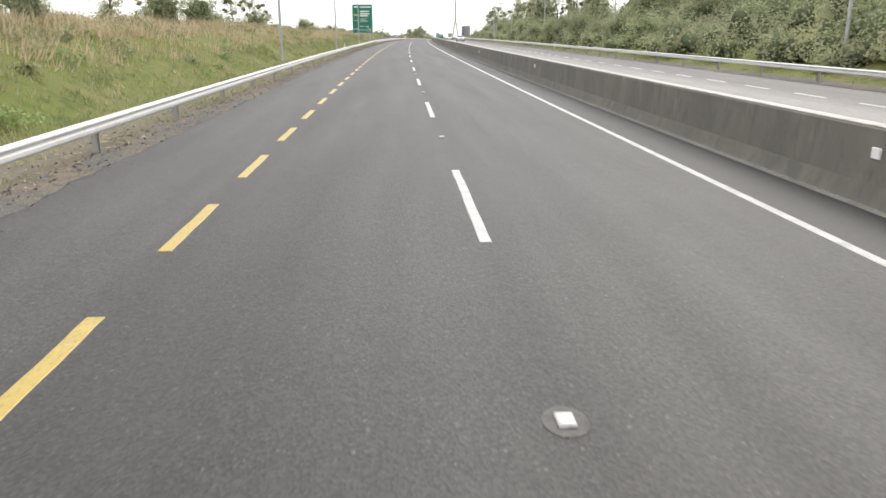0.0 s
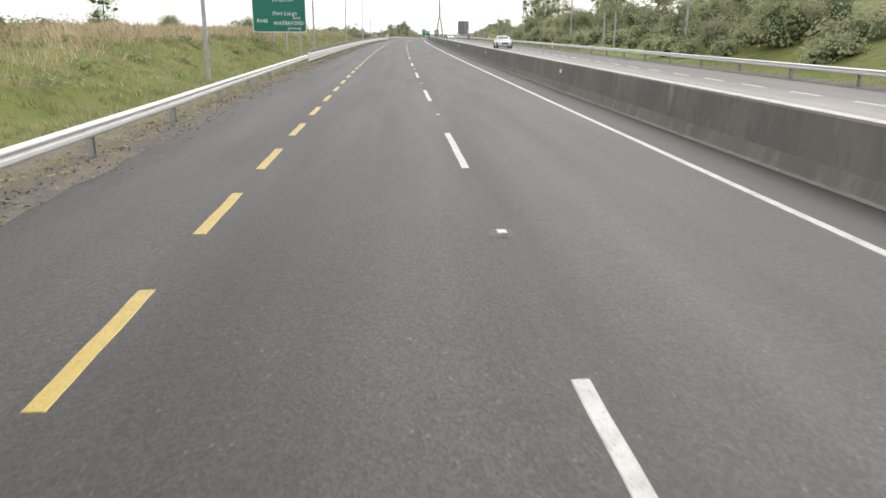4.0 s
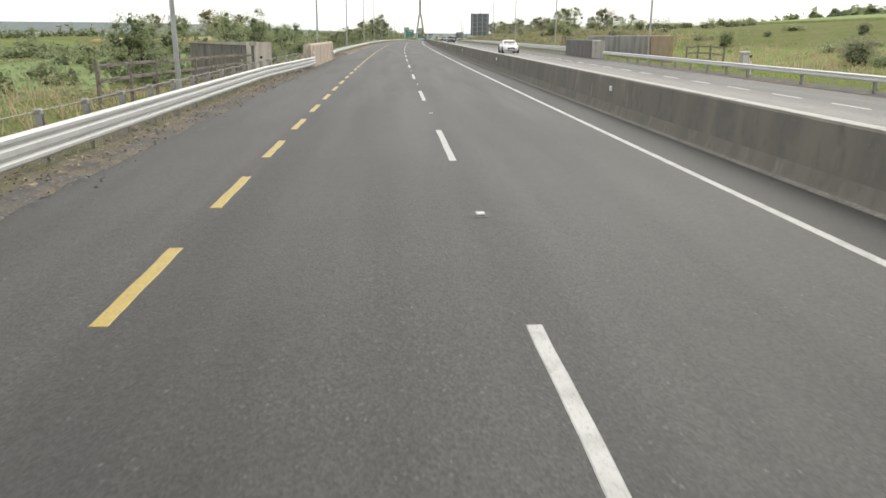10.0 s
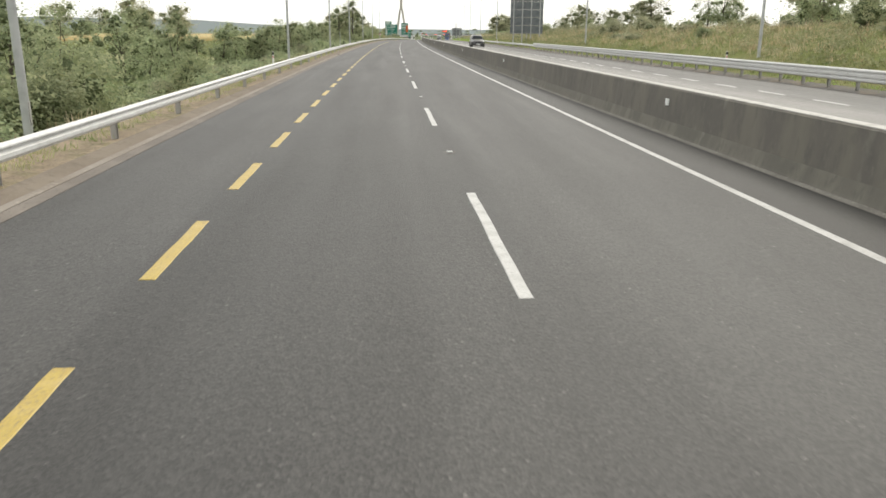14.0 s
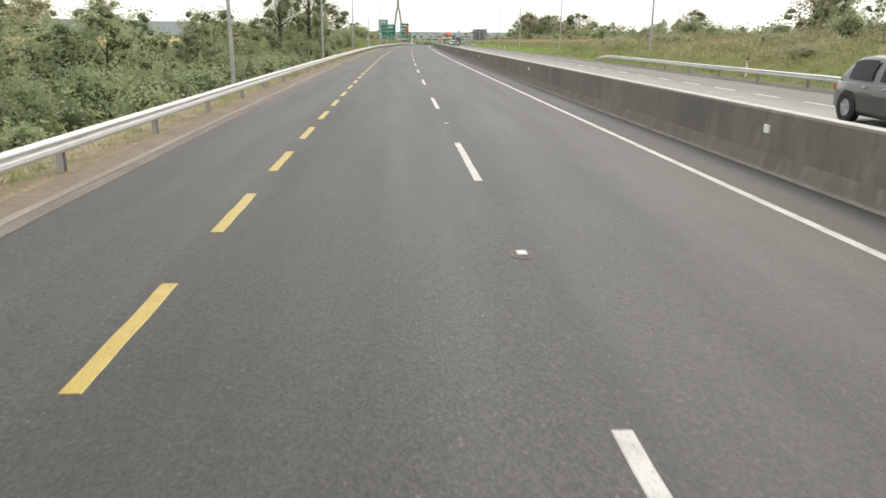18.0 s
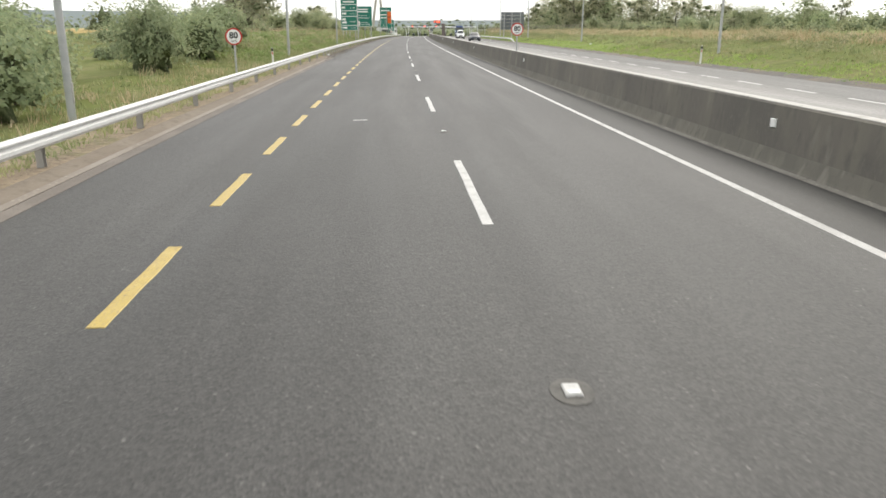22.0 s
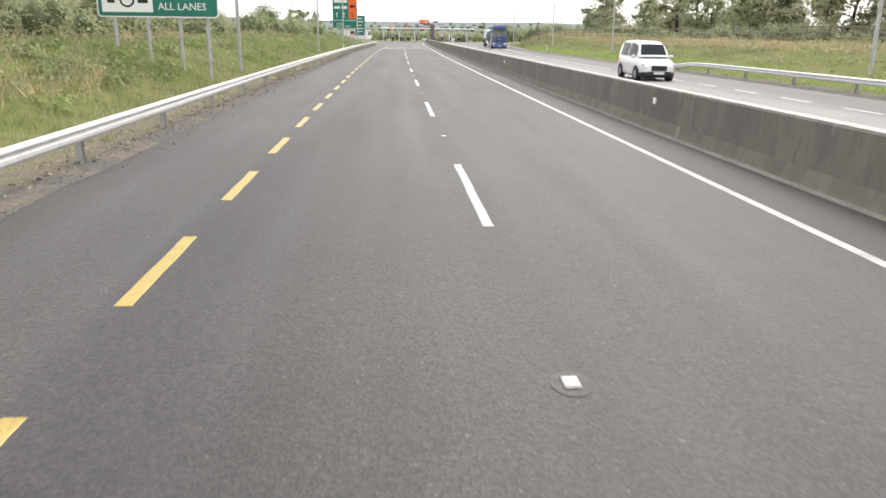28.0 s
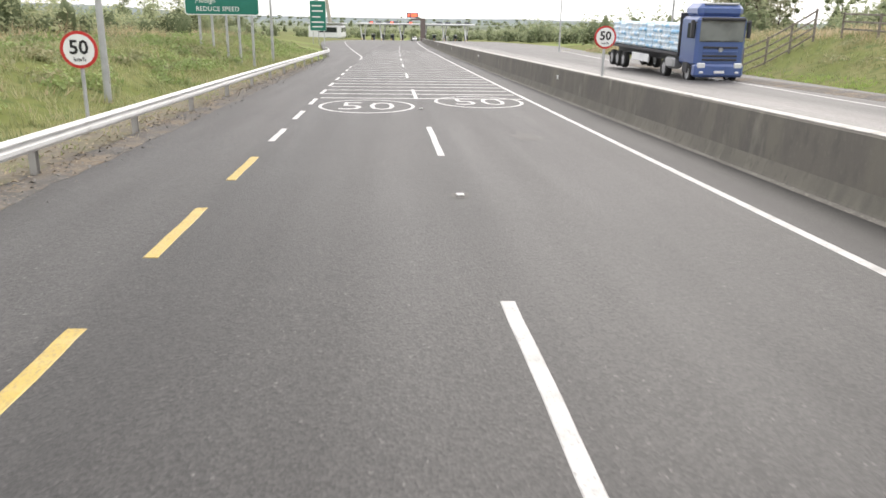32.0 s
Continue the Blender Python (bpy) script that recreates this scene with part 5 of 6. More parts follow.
def pane(t, name, corners, lift=0.012, shrink=0.9, mat=CAR_GLASS):
    c = sum((Vector(p) for p in corners), Vector()) / len(corners)
    pts = [c + (Vector(p) - c) * shrink for p in corners]
    n = (pts[1] - pts[0]).cross(pts[2] - pts[0]).normalized()
    if n.dot(c - Vector((0, c.y * 0.6, 0.8))) < 0:
        n = -n
    k = len(pts)
    vs = [p + n * lift for p in pts] + [p - n * 0.03 for p in pts]
    fs = [tuple(range(k)), tuple(range(k, 2 * k))[::-1]] + [(j, k + j, k + (j + 1) % k, (j + 1) % k) for j in range(k)]
    me = from_lists(name, vs, fs, mat)
    return part(name, me, t, "dark tinted pane")


def car(name, label, m, colour, L, W, H, belt_z, hood_z, cab, lower=None, r=0.33):
    """cab: y of windscreen foot, roof front, roof rear, rear screen foot, from the middle; the nose points to +y."""
    t = thing(name, label, "car" if name != "van" else "van", m, group="oncoming vehicles")
    body = paint(name + "_paint", colour)
    w = W / 2
    y0, y1 = -L / 2, L / 2

    def section(y, k, zb, zt):
        return (y, [(w * k * 0.86, zb), (w * k * 0.98, zb + 0.12), (w * k, zb + (zt - zb) * 0.55), (w * k * 0.96, zt - 0.06), (w * k * 0.82, zt)])
    wf, rf, rr, wr = cab
    part("body", loft("body", [section(y0, 0.8, 0.36, belt_z - 0.12), section(y0 + 0.18, 0.93, 0.24, belt_z - 0.02), section(y0 + 0.9, 1.0, 0.2, belt_z), section(0, 1.0, 0.18, belt_z), section(wf, 1.0, 0.18, belt_z - 0.02),
                               section(y1 - 0.75, 0.97, 0.2, hood_z), section(y1 - 0.2, 0.9, 0.22, hood_z - 0.1), section(y1, 0.72, 0.3, hood_z - 0.26)], body), t)
    if lower:
        part("bumper", loft("bumper", [section(y1 - 0.5, 0.985, 0.2, 0.5), section(y1 - 0.16, 0.92, 0.2, 0.52), section(y1 + 0.02, 0.74, 0.26, 0.5)], lower), t, "dark front bumper")
    # the cabin: a curved roofline over sides that lean inwards
    keys = [(wf + 0.12, belt_z - 0.03), (wf, belt_z + 0.03), (rf, H - 0.05), ((rf + rr) / 2, H), (rr, H - 0.07), (wr, belt_z + 0.02), (wr - 0.1, belt_z - 0.04)]
    line = []
    for i in range(1, len(keys) - 2):
        p0, p1, p2, p3 = keys[i - 1:i + 3]
        for j in range(6):
            f = j / 6
            line.append(tuple(0.5 * (2 * q1 + (q2 - q0) * f + (2 * q0 - 5 * q1 + 4 * q2 - q3) * f * f + (3 * q1 - q0 - 3 * q2 + q3) * f ** 3) for q0, q1, q2, q3 in zip(p0, p1, p2, p3)))
    line.append(keys[-2])

    def half_width(y, z):
        f = min(max((z - belt_z) / (H - belt_z), 0), 1)
        end = 1 - 0.1 * max(0, (abs(y - (wf + wr) / 2) / ((wf - wr) / 2)) ** 3)
        return w * (0.93 - 0.25 * f ** 1.3) * end
    rows = []
    for y, z in line:
        d = z - belt_z + 0.06
        rows.append((y, [(half_width(y, belt_z) + 0.0, belt_z - 0.06), (half_width(y, belt_z + d * 0.4), belt_z - 0.06 + d * 0.45), (half_width(y, z) + 0.01, z - 0.12 * d), (half_width(y, z) - 0.06, z - 0.03 * d), (half_width(y, z) * 0.5, z + 0.012)]))
    k = len(rows[0][1]) * 2
    vs, fs = [], []
    for y, half in rows:
        vs += [(x, y, z) for x, z in half] + [(-x, y, z) for x, z in half[::-1]]
    for i in range(len(rows) - 1):
        fs += [(i * k + j, i * k + j + 1, (i + 1) * k + j + 1, (i + 1) * k + j) for j in range(k - 1)]
    part("cabin", from_lists("cabin", vs, fs, body, True), t)

    def glass(name, pts):
        """A curved pane from rows of points, a little proud of the cabin."""
        n = len(pts[0])
        me = from_lists(name, [p for row in pts for p in row], [(i * n + j, i * n + j + 1, (i + 1) * n + j + 1, (i + 1) * n + j) for i in range(len(pts) - 1) for j in range(n - 1)], CAR_GLASS, True)
        part(name, me, t, "tinted pane")
    front = [(y, z) for y, z in line if rf + 0.04 <= y <= wf - 0.05]
    rear = [(y, z) for y, z in line if wr + 0.06 <= y <= rr - 0.05]
    for name, run in (("windscreen", front), ("rear_window", rear)):
        if len(run) > 1:
            glass(name, [[(half_width(y, z) * q * 0.86, y, z + 0.03 - 0.012 * q * q) for q in (-1, -0.5, 0, 0.5, 1)] for y, z in run])
    mid = (wf + wr) / 2 + 0.12
    for sgn in (1, -1):
        for lo, hi in ((wr + 0.45, mid - 0.05), (mid + 0.05, wf - 0.3)):
            pts = []
            for y, z in line:
                top = z - 0.1 - 0.05 * (H - z)
                if lo <= y <= hi and top > belt_z + 0.08:
                    pts.append([(sgn * (half_width(y, zz) + 0.022), y, zz) for zz in (belt_z + 0.03, belt_z + 0.03 + (top - belt_z - 0.03) * 0.5, top)])
            if len(pts) > 1:
                glass("side_window", pts)
    for sgn in (1, -1):
        part("headlight", box_mesh("headlight", (0.4, 0.16, 0.13), (sgn * w * 0.68, y1 - 0.2, hood_z - 0.2), LAMP, 0.04), t, "clear headlight", None)
        part("rear_light", box_mesh("rear_light", (0.3, 0.12, 0.18), (sgn * w * 0.74, y0 + 0.08, belt_z - 0.2), SIGN_RED, 0.03), t, "red tail light")
        part("mirror", box_mesh("mirror", (0.2, 0.12, 0.14), (sgn * (w + 0.06), wf - 0.25, belt_z + 0.06), body, 0.04), t)
        for y in (wf - 0.95, wf - 1.85):
            part("door_handle", box_mesh("door_handle", (0.03, 0.18, 0.035), (sgn * (w + 0.004), y, belt_z - 0.14), ALLOY, 0.01), t)
    part("grille", box_mesh("grille", (W * 0.44, 0.08, 0.26), (0, y1 - 0.02, hood_z - 0.38), GRILLE, 0.03), t, "black grille")
    part("number_plate", box_mesh("number_plate", (0.52, 0.03, 0.11), (0, y1 + 0.035, 0.42), PLATE, 0.006), t, "plain white plate")
    for sgn in (1, -1):
        for y in (y1 - 0.88, y0 + 0.92):
            bm = bmesh.new()
            bmesh.ops.create_cone(bm, cap_ends=True, segments=24, radius1=r + 0.06, radius2=r + 0.06, depth=0.2, matrix=Matrix.Translation((sgn * (w - 0.09), y, r + 0.02)) @ Matrix.Rotation(radians(90), 4, "Y"))
            part("wheel_arch", mesh_of("wheel_arch", bm, GRILLE), t)
    add_wheels(t, (y1 - 0.88, y0 + 0.92), W - 0.16, r, 0.22)
    return t


LANE = 11.75
car("car", "silver saloon car in the near lane", at(194.1, LANE + 0.2, 0, 180), (0.62, 0.63, 0.64), 4.63, 1.86, 1.48, 0.98, 0.92, (1.0, 0.15, -1.05, -2.1))
car("car", "white coupe with a large black grille", at(340.3, LANE, 0, 180), (0.8, 0.8, 0.79), 4.65, 1.85, 1.4, 0.93, 0.86, (1.0, 0.1, -1.05, -2.15))
car("car", "dark grey estate car with silver roof rails", at(475.0, LANE, 0, 180), (0.07, 0.068, 0.07), 4.9, 1.95, 1.72, 1.08, 1.02, (1.0, 0.4, -1.7, -2.2), r=0.37)
car("car", "dark saloon car in the near lane", at(694.8, LANE, 0, 180), (0.035, 0.04, 0.055), 4.6, 1.8, 1.46, 0.96, 0.9, (1.0, 0.15, -1.05, -2.05))
car("van", "small white panel van with a grey lower body", at(738.8, LANE, 0, 180), (0.74, 0.75, 0.75), 4.4, 1.8, 1.84, 1.1, 1.02, (1.25, 0.65, -2.0, -2.15), GRILLE)
car("car", "small white car near the toll plaza", at(1085, 2.0, 0, 0), (0.75, 0.75, 0.75), 4.2, 1.78, 1.5, 0.98, 0.9, (0.8, 0.1, -1.2, -1.8))

# blue articulated lorry
BLUE = paint("blue_lorry_paint", (0.075, 0.125, 0.31), 0.1)
PALE_BLUE = material("wrapped_pale_blue_load", (0.45, 0.6, 0.72), 0.35, spots=[(2.5, 4, 0.45, 0.65, (0.74, 0.78, 0.8)), (9, 3, 0.55, 0.75, (0.25, 0.42, 0.62))], bump=0.6, bump_scale=9)
CHASSIS = material("dark_chassis_steel", (0.05, 0.05, 0.055), 0.6, 0.2)
lorry = thing("lorry", "blue articulated lorry with a flatbed of pale wrapped pallets", "lorry", at(835.6, 15.3, 0, 180), group="oncoming vehicles")


def lp(name, size, centre, mat, bevel=0.03, label=""):
    return part(name, box_mesh(name, size, centre, mat, bevel), lorry, label)


lp("cab", (2.48, 2.2, 2.35), (0, 6.4, 2.05), BLUE, 0.14)
lp("roof_fairing", (2.3, 1.9, 0.72), (0, 6.3, 3.5), BLUE, 0.25)
lp("sun_visor", (2.2, 0.25, 0.16), (0, 7.55, 3.12), CHASSIS, 0.05)
lp("roof_light_bar", (1.7, 0.14, 0.12), (0, 7.1, 3.82), ALLOY, 0.04)
# The pale, uneven base colour stands for sky reflected in the glass.
SCREEN = material("sky_lit_windscreen", (0.2, 0.215, 0.21), 0.08, spots=[(0.9, 3, 0.4, 0.65, (0.12, 0.13, 0.13))], spec=0.6)
lp("windscreen", (2.2, 0.06, 1.02), (0, 7.5, 2.56), SCREEN, 0.02, "wide windscreen with the sky's reflection in its pale colour")
for x in (-0.5, 0.45):
    lp("wiper", (0.75, 0.03, 0.03), (x, 7.55, 2.09), CHASSIS, 0.005)
for z in (1.78, 1.58, 1.38, 1.2):
    lp("grille_bar", (1.75, 0.06, 0.1), (0, 7.52, z), CHASSIS if z != 1.58 else BLUE, 0.02)
lp("badge", (0.2, 0.03, 0.2), (0, 7.56, 1.68), ALLOY, 0.05, "plain round chrome badge")
lp("bumper", (2.48, 0.5, 0.62), (0, 7.4, 0.68), BLUE, 0.1)
lp("number_plate", (0.52, 0.03, 0.12), (0, 7.67, 0.62), PLATE, 0.006)
for sgn in (1, -1):
    lp("headlight", (0.42, 0.1, 0.26), (sgn * 0.93, 7.62, 0.92), LAMP, 0.04, "clear headlight")
    lp("fog_lamp", (0.2, 0.06, 0.12), (sgn * 0.9, 7.65, 0.6), LAMP, 0.03)
    lp("mirror", (0.16, 0.24, 0.85), (sgn * 1.42, 7.3, 2.65), CHASSIS, 0.05)
    lp("mirror_arm", (0.25, 0.06, 0.06), (sgn * 1.3, 7.35, 2.95), CHASSIS, 0.02)
    lp("side_window", (0.04, 1.0, 0.72), (sgn * 1.245, 6.75, 2.55), CAR_GLASS, 0.01, "dark side window")
    lp("step", (0.1, 0.7, 0.5), (sgn * 1.2, 6.3, 0.75), CHASSIS, 0.03)
    lp("fuel_tank", (0.55, 1.3, 0.6), (sgn * 0.95, 3.9, 0.85), ALLOY, 0.12)
    lp("side_guard", (0.05, 3.2, 0.45), (sgn * 1.18, -1.2, 0.85), TOLL_WHITE, 0.02)
lp("tractor_frame", (0.9, 6.2, 0.3), (0, 4.2, 0.95), CHASSIS)
lp("trailer_frame", (1.1, 12.6, 0.4), (0, -1.6, 1.05), CHASSIS)
lp("trailer_deck", (2.5, 13.2, 0.16), (0, -1.5, 1.32), CHASSIS, 0.03)
lp("headboard", (2.45, 0.12, 2.0), (0, 5.05, 2.4), CHASSIS)
lp("rear_bumper", (2.4, 0.12, 0.2), (0, -8.1, 0.7), CHASSIS)
SACK = material("white_and_blue_sacks", (0.7, 0.76, 0.8), 0.4, spots=[(1.8, 3, 0.46, 0.56, (0.22, 0.48, 0.72)), (9, 3, 0.55, 0.75, (0.8, 0.82, 0.83))], bump=0.6, bump_scale=9)
for i in range(9):
    for x in (-0.61, 0.61):
        lp("pallet_load", (1.1, 1.22, 1.3), (x, 4.25 - i * 1.36, 2.08), PALE_BLUE, 0.06, "pale blue wrapped pallet")
        for k in range(5 if (i * 5 + (x > 0)) % 4 else 4):
            dx, dy = 0.03 * math.sin(i * 3.1 + k * 2.3 + x), 0.03 * math.sin(i * 1.7 + k * 4.1)
            lp("sack_layer", (1.2, 1.3, 0.27), (x + dx, 4.25 - i * 1.36 + dy, 1.56 + k * 0.29), SACK if (i + k) % 2 else PALE_BLUE, 0.1)
add_wheels(lorry, (6.55, 3.1, -4.6, -5.9, -7.2), 2.1, 0.5, 0.32)

# ---------- grass ----------
GREEN_BLADE = leafy("green_grass_blades", [(0.17, 0.22, 0.1), (0.28, 0.31, 0.145), (0.4, 0.405, 0.21), (0.49, 0.42, 0.29)], 0.7, 0.3, patch=0.75, scale=0.6)
LUSH_BLADE = leafy("bright_mown_grass", [(0.190, 0.293, 0.077), (0.292, 0.386, 0.113), (0.396, 0.447, 0.176)], 0.7, 0.3, patch=0.6, scale=0.3)
DRY_BLADE = leafy("dry_grass_stems", [(0.289, 0.222, 0.122), (0.447, 0.353, 0.213), (0.579, 0.47, 0.306), (0.658, 0.562, 0.412), (0.263, 0.261, 0.108)], 0.8, 0.25, patch=0.5, scale=0.4)
rng = np.random.default_rng(7)


def fast_mesh(name, verts, k, mat):
    """Separate faces of k corners each, from an array of corners."""
    n = len(verts) // k
    me = bpy.data.meshes.new(name)
    me.vertices.add(len(verts))
    me.vertices.foreach_set("co", verts.astype(np.float32).ravel())
    me.loops.add(n * k)
    me.loops.foreach_set("vertex_index", np.arange(n * k, dtype=np.int32))
    me.polygons.add(n)
    me.polygons.foreach_set("loop_start", np.arange(0, n * k, k, dtype=np.int32))
    me.materials.append(mat)
    me.update(calc_edges=True)
    return me


def tufts(name, label, mat, areas, blades, height, width, spread, base=None):
    """areas: (s0, s1, o0, o1, tufts per square metre, height factor, clumping 0..1)."""
    roots, tall, sweepy = [], [], []
    for s0, s1, o0, o1, dens, hf, clump in areas:
        n = int((s1 - s0) * (o1 - o0) * dens)
        for s, o in zip(rng.uniform(s0, s1, n), rng.uniform(o0, o1, n)):
            c = noise.noise(Vector((s * 0.22, o * 0.35, 5.0))) + 0.5 * noise.noise(Vector((s * 0.9, o * 0.9, 8.0)))
            if c < clump * 2 - 1 + 0.35:
                if rng.random() < clump:
                    continue
            p = place(s, o, (terrain(s, o) if base is None else base) - 0.02)
            lump = max(0.0, noise.noise(Vector((s * 1.1, o * 1.3, 2.0))) + 0.25)
            roots.append(p)
            tall.append(hf * (0.5 + 0.9 * lump + 0.4 * max(c, -0.5)))
            sweepy.append((0.9 * noise.noise(Vector((s * 0.5, o * 0.6, 12.0))), 0.9 * noise.noise(Vector((s * 0.5, o * 0.6, 17.0)))))
    r = np.repeat(np.array([tuple(p) for p in roots]), blades, axis=0)
    h = np.repeat(np.array(tall), blades) * height * rng.uniform(0.5, 1.25, len(r))
    r[:, :2] += rng.normal(0, spread * 0.5, (len(r), 2))
    a = rng.uniform(0, math.tau, len(r))
    side = np.stack([np.cos(a), np.sin(a), np.zeros_like(a)], 1) * (width * rng.uniform(0.6, 1.4, len(r)))[:, None]
    lean = (rng.normal(0, 0.26, (len(r), 2)) + np.repeat(np.array(sweepy), blades, axis=0)) * h[:, None]
    tip = r + np.stack([lean[:, 0], lean[:, 1], h], 1)
    v = np.stack([r - side, r + side, tip], 1).reshape(-1, 3)
    return thing(name, label, "grass", data=fast_mesh(name, v, 3, mat), kind="stuff")


tufts("green_grass", "rough green grass on the left-hand banks", GREEN_BLADE,
      [(-5, 125, -11.0, -7.2, 9, 0.9, 0.2), (125, 150, -12.6, -7.2, 8, 0.9, 0.2), (150, 265, -12.5, -7.2, 8, 0.9, 0.2), (-5, 265, -20, -12.6, 1.5, 1.0, 0.3), (265, 600, -12.0, -7.0, 5.5, 0.8, 0.25),
       (595, 880, -15.5, -7.2, 8, 1.1, 0.1), (610, 880, -20, -15.5, 2.0, 1.0, 0.3)], 5, 0.3, 0.021, 0.24)
tufts("verge_grass", "green and yellowing grass tufts under the crash barrier", GREEN_BLADE,
      [(-5, 300, -7.4, -6.3, 9, 0.8, 0.45), (315, 332, -7.6, -6.5, 20, 1.0, 0.3), (332, 614, -7.5, -6.55, 26, 0.9, 0.35), (614, 850, -7.4, -6.35, 9, 0.8, 0.45)], 6, 0.17, 0.012, 0.16, base=0.11)
tufts("dry_grass", "tall dry straw-coloured grass along the bank tops", DRY_BLADE,
      [(-5, 125, -20, -10.4, 4.6, 1.0, 0.35), (125, 150, -20, -12.2, 6.0, 1.1, 0.35), (150, 265, -20, -12.0, 5.0, 1.1, 0.35), (150, 265, -12, -9.5, 1.2, 0.7, 0.5), (-5, 150, -12.2, -8.6, 1.0, 0.45, 0.6), (255, 316, -13, -8, 2.5, 0.9, 0.5), (316, 350, -13, -7.5, 5.0, 1.1, 0.4), (345, 600, -11.5, -7.6, 1.8, 0.7, 0.5),
       (612, 880, -21, -15.2, 4.0, 1.0, 0.4), (650, 725, -17, -9.4, 4.5, 0.75, 0.35), (600, 880, -15.2, -9.5, 0.6, 0.5, 0.6)], 6, 0.62, 0.02, 0.3)
WEED_STEM = leafy("dead_weed_stems", [(0.1, 0.075, 0.05), (0.19, 0.15, 0.1), (0.26, 0.21, 0.15), (0.14, 0.13, 0.075)], 0.9, 0.1)
tufts("weed_stems", "tall brown dock and thistle stems along the bank crests", WEED_STEM,
      [(-5, 265, -18.5, -12.6, 0.6, 1.0, 0.5), (612, 880, -19, -14.0, 0.6, 1.0, 0.5), (338, 560, 24, 31, 0.5, 1.0, 0.5)], 7, 0.95, 0.016, 0.3)
tufts("verge_grass", "bright short grass on the opposite verge", LUSH_BLADE,
      [(270, 345, 16.9, 24, 3.5, 0.8, 0.2), (520, 900, 16.8, 20.6, 6.5, 0.9, 0.1), (-5, 270, 16.9, 19.0, 2.5, 0.8, 0.4), (345, 520, 16.9, 18.5, 3, 0.8, 0.4)], 5, 0.2, 0.026, 0.24)
tufts("dry_grass", "tall dry straw-coloured grass on the opposite bank", DRY_BLADE,
      [(270, 345, 22, 34, 1.6, 1.0, 0.5), (338, 530, 20.5, 30, 2.6, 0.85, 0.45), (520, 560, 22, 30, 3, 0.6, 0.4), (560, 900, 24.8, 31, 4.2, 0.75, 0.3)], 6, 0.66, 0.022, 0.32)
tufts("green_grass", "rough green grass and weeds on the opposite bank", GREEN_BLADE,
      [(338, 560, 17.6, 30, 4.2, 0.85, 0.25), (560, 900, 20.2, 30, 4.0, 0.7, 0.3)], 5, 0.4, 0.03, 0.28)

# dead leaves and loose stones on the verge
LITTER = leafy("dead_leaves", [(0.09, 0.07, 0.05), (0.18, 0.145, 0.1), (0.29, 0.245, 0.18), (0.27, 0.255, 0.22)], 0.9, 0.0)
STONE = leafy("loose_stones", [(0.08, 0.08, 0.08), (0.17, 0.165, 0.155), (0.3, 0.29, 0.27)], 0.9, 0.0)


def litter(name, label, mat, areas, size, thin=0.55):
    out = []
    for s0, s1, o0, o1, n in areas:
        for s, o in zip(rng.uniform(s0, s1, n), o0 + (o1 - o0) * rng.random(n)):
            p = place(s, o, 0.035 + 0.02 * rng.random())
            a, q, tilt = rng.uniform(0, math.tau), size * rng.uniform(0.5, 1.3), rng.uniform(-0.03, 0.05)
            u, w = Vector((math.cos(a), math.sin(a), 0)) * q, Vector((-math.sin(a), math.cos(a), 0)) * q * thin
            out += [tuple(p - u), tuple(p - w + Vector((0, 0, tilt))), tuple(p + u), tuple(p + w + Vector((0, 0, tilt * 0.5)))]
    return thing(name, label, "litter", data=fast_mesh(name, np.array(out), 4, mat), kind="stuff")


litter("dead_leaves", "brown dead leaves scattered under the crash barrier", LITTER, [(-5, 325, -7.0, -5.95, 10000), (320, 612, -7.3, -6.25, 9000), (600, 850, -7.0, -5.9, 8000)], 0.035)
litter("loose_stones", "loose grey chippings at the asphalt edge", STONE, [(-5, 300, -6.2, -5.5, 5600), (608, 850, -6.2, -5.5, 5000), (-5, 300, -5.5, -5.1, 500), (608, 850, -5.5, -5.1, 450), (320, 612, -6.8, -6.3, 900)], 0.04)

STRAW = leafy("straw_and_twigs", [(0.16, 0.12, 0.08), (0.29, 0.235, 0.16), (0.4, 0.34, 0.25), (0.22, 0.165, 0.11)], 0.9, 0.0)
litter("straw_litter", "pale straw and twigs strewn under the crash barrier", STRAW, [(-5, 325, -6.9, -6.0, 7000), (330, 612, -7.2, -6.3, 5000), (614, 850, -6.9, -6.0, 5500)], 0.075, 0.16)

# ---------- trees and shrubs ----------
BARK = material("tree_bark", (0.09, 0.075, 0.06), 0.95, spots=[(6, 4, 0.45, 0.7, (0.05, 0.043, 0.036)), (20, 3, 0.6, 0.8, (0.15, 0.14, 0.12))], bump=0.6, bump_scale=20, stretch=(1, 1, 0.3))
LEAF_DARK = leafy("dark_green_leaves", [(0.157, 0.212, 0.13), (0.261, 0.32, 0.181), (0.388, 0.422, 0.246), (0.521, 0.516, 0.326)], 0.7, 0.5, 0.55, 0.5, 0.75)
LEAF_MID = leafy("mid_green_leaves", [(0.167, 0.21, 0.125), (0.275, 0.313, 0.175), (0.396, 0.413, 0.243), (0.525, 0.488, 0.317)], 0.7, 0.5, 0.55, 0.5, 0.75)
LEAF_PALE = leafy("willow_green_leaves", [(0.193, 0.213, 0.138), (0.302, 0.32, 0.206), (0.43, 0.42, 0.28), (0.563, 0.513, 0.386)], 0.7, 0.5, 0.55, 0.5, 0.75)


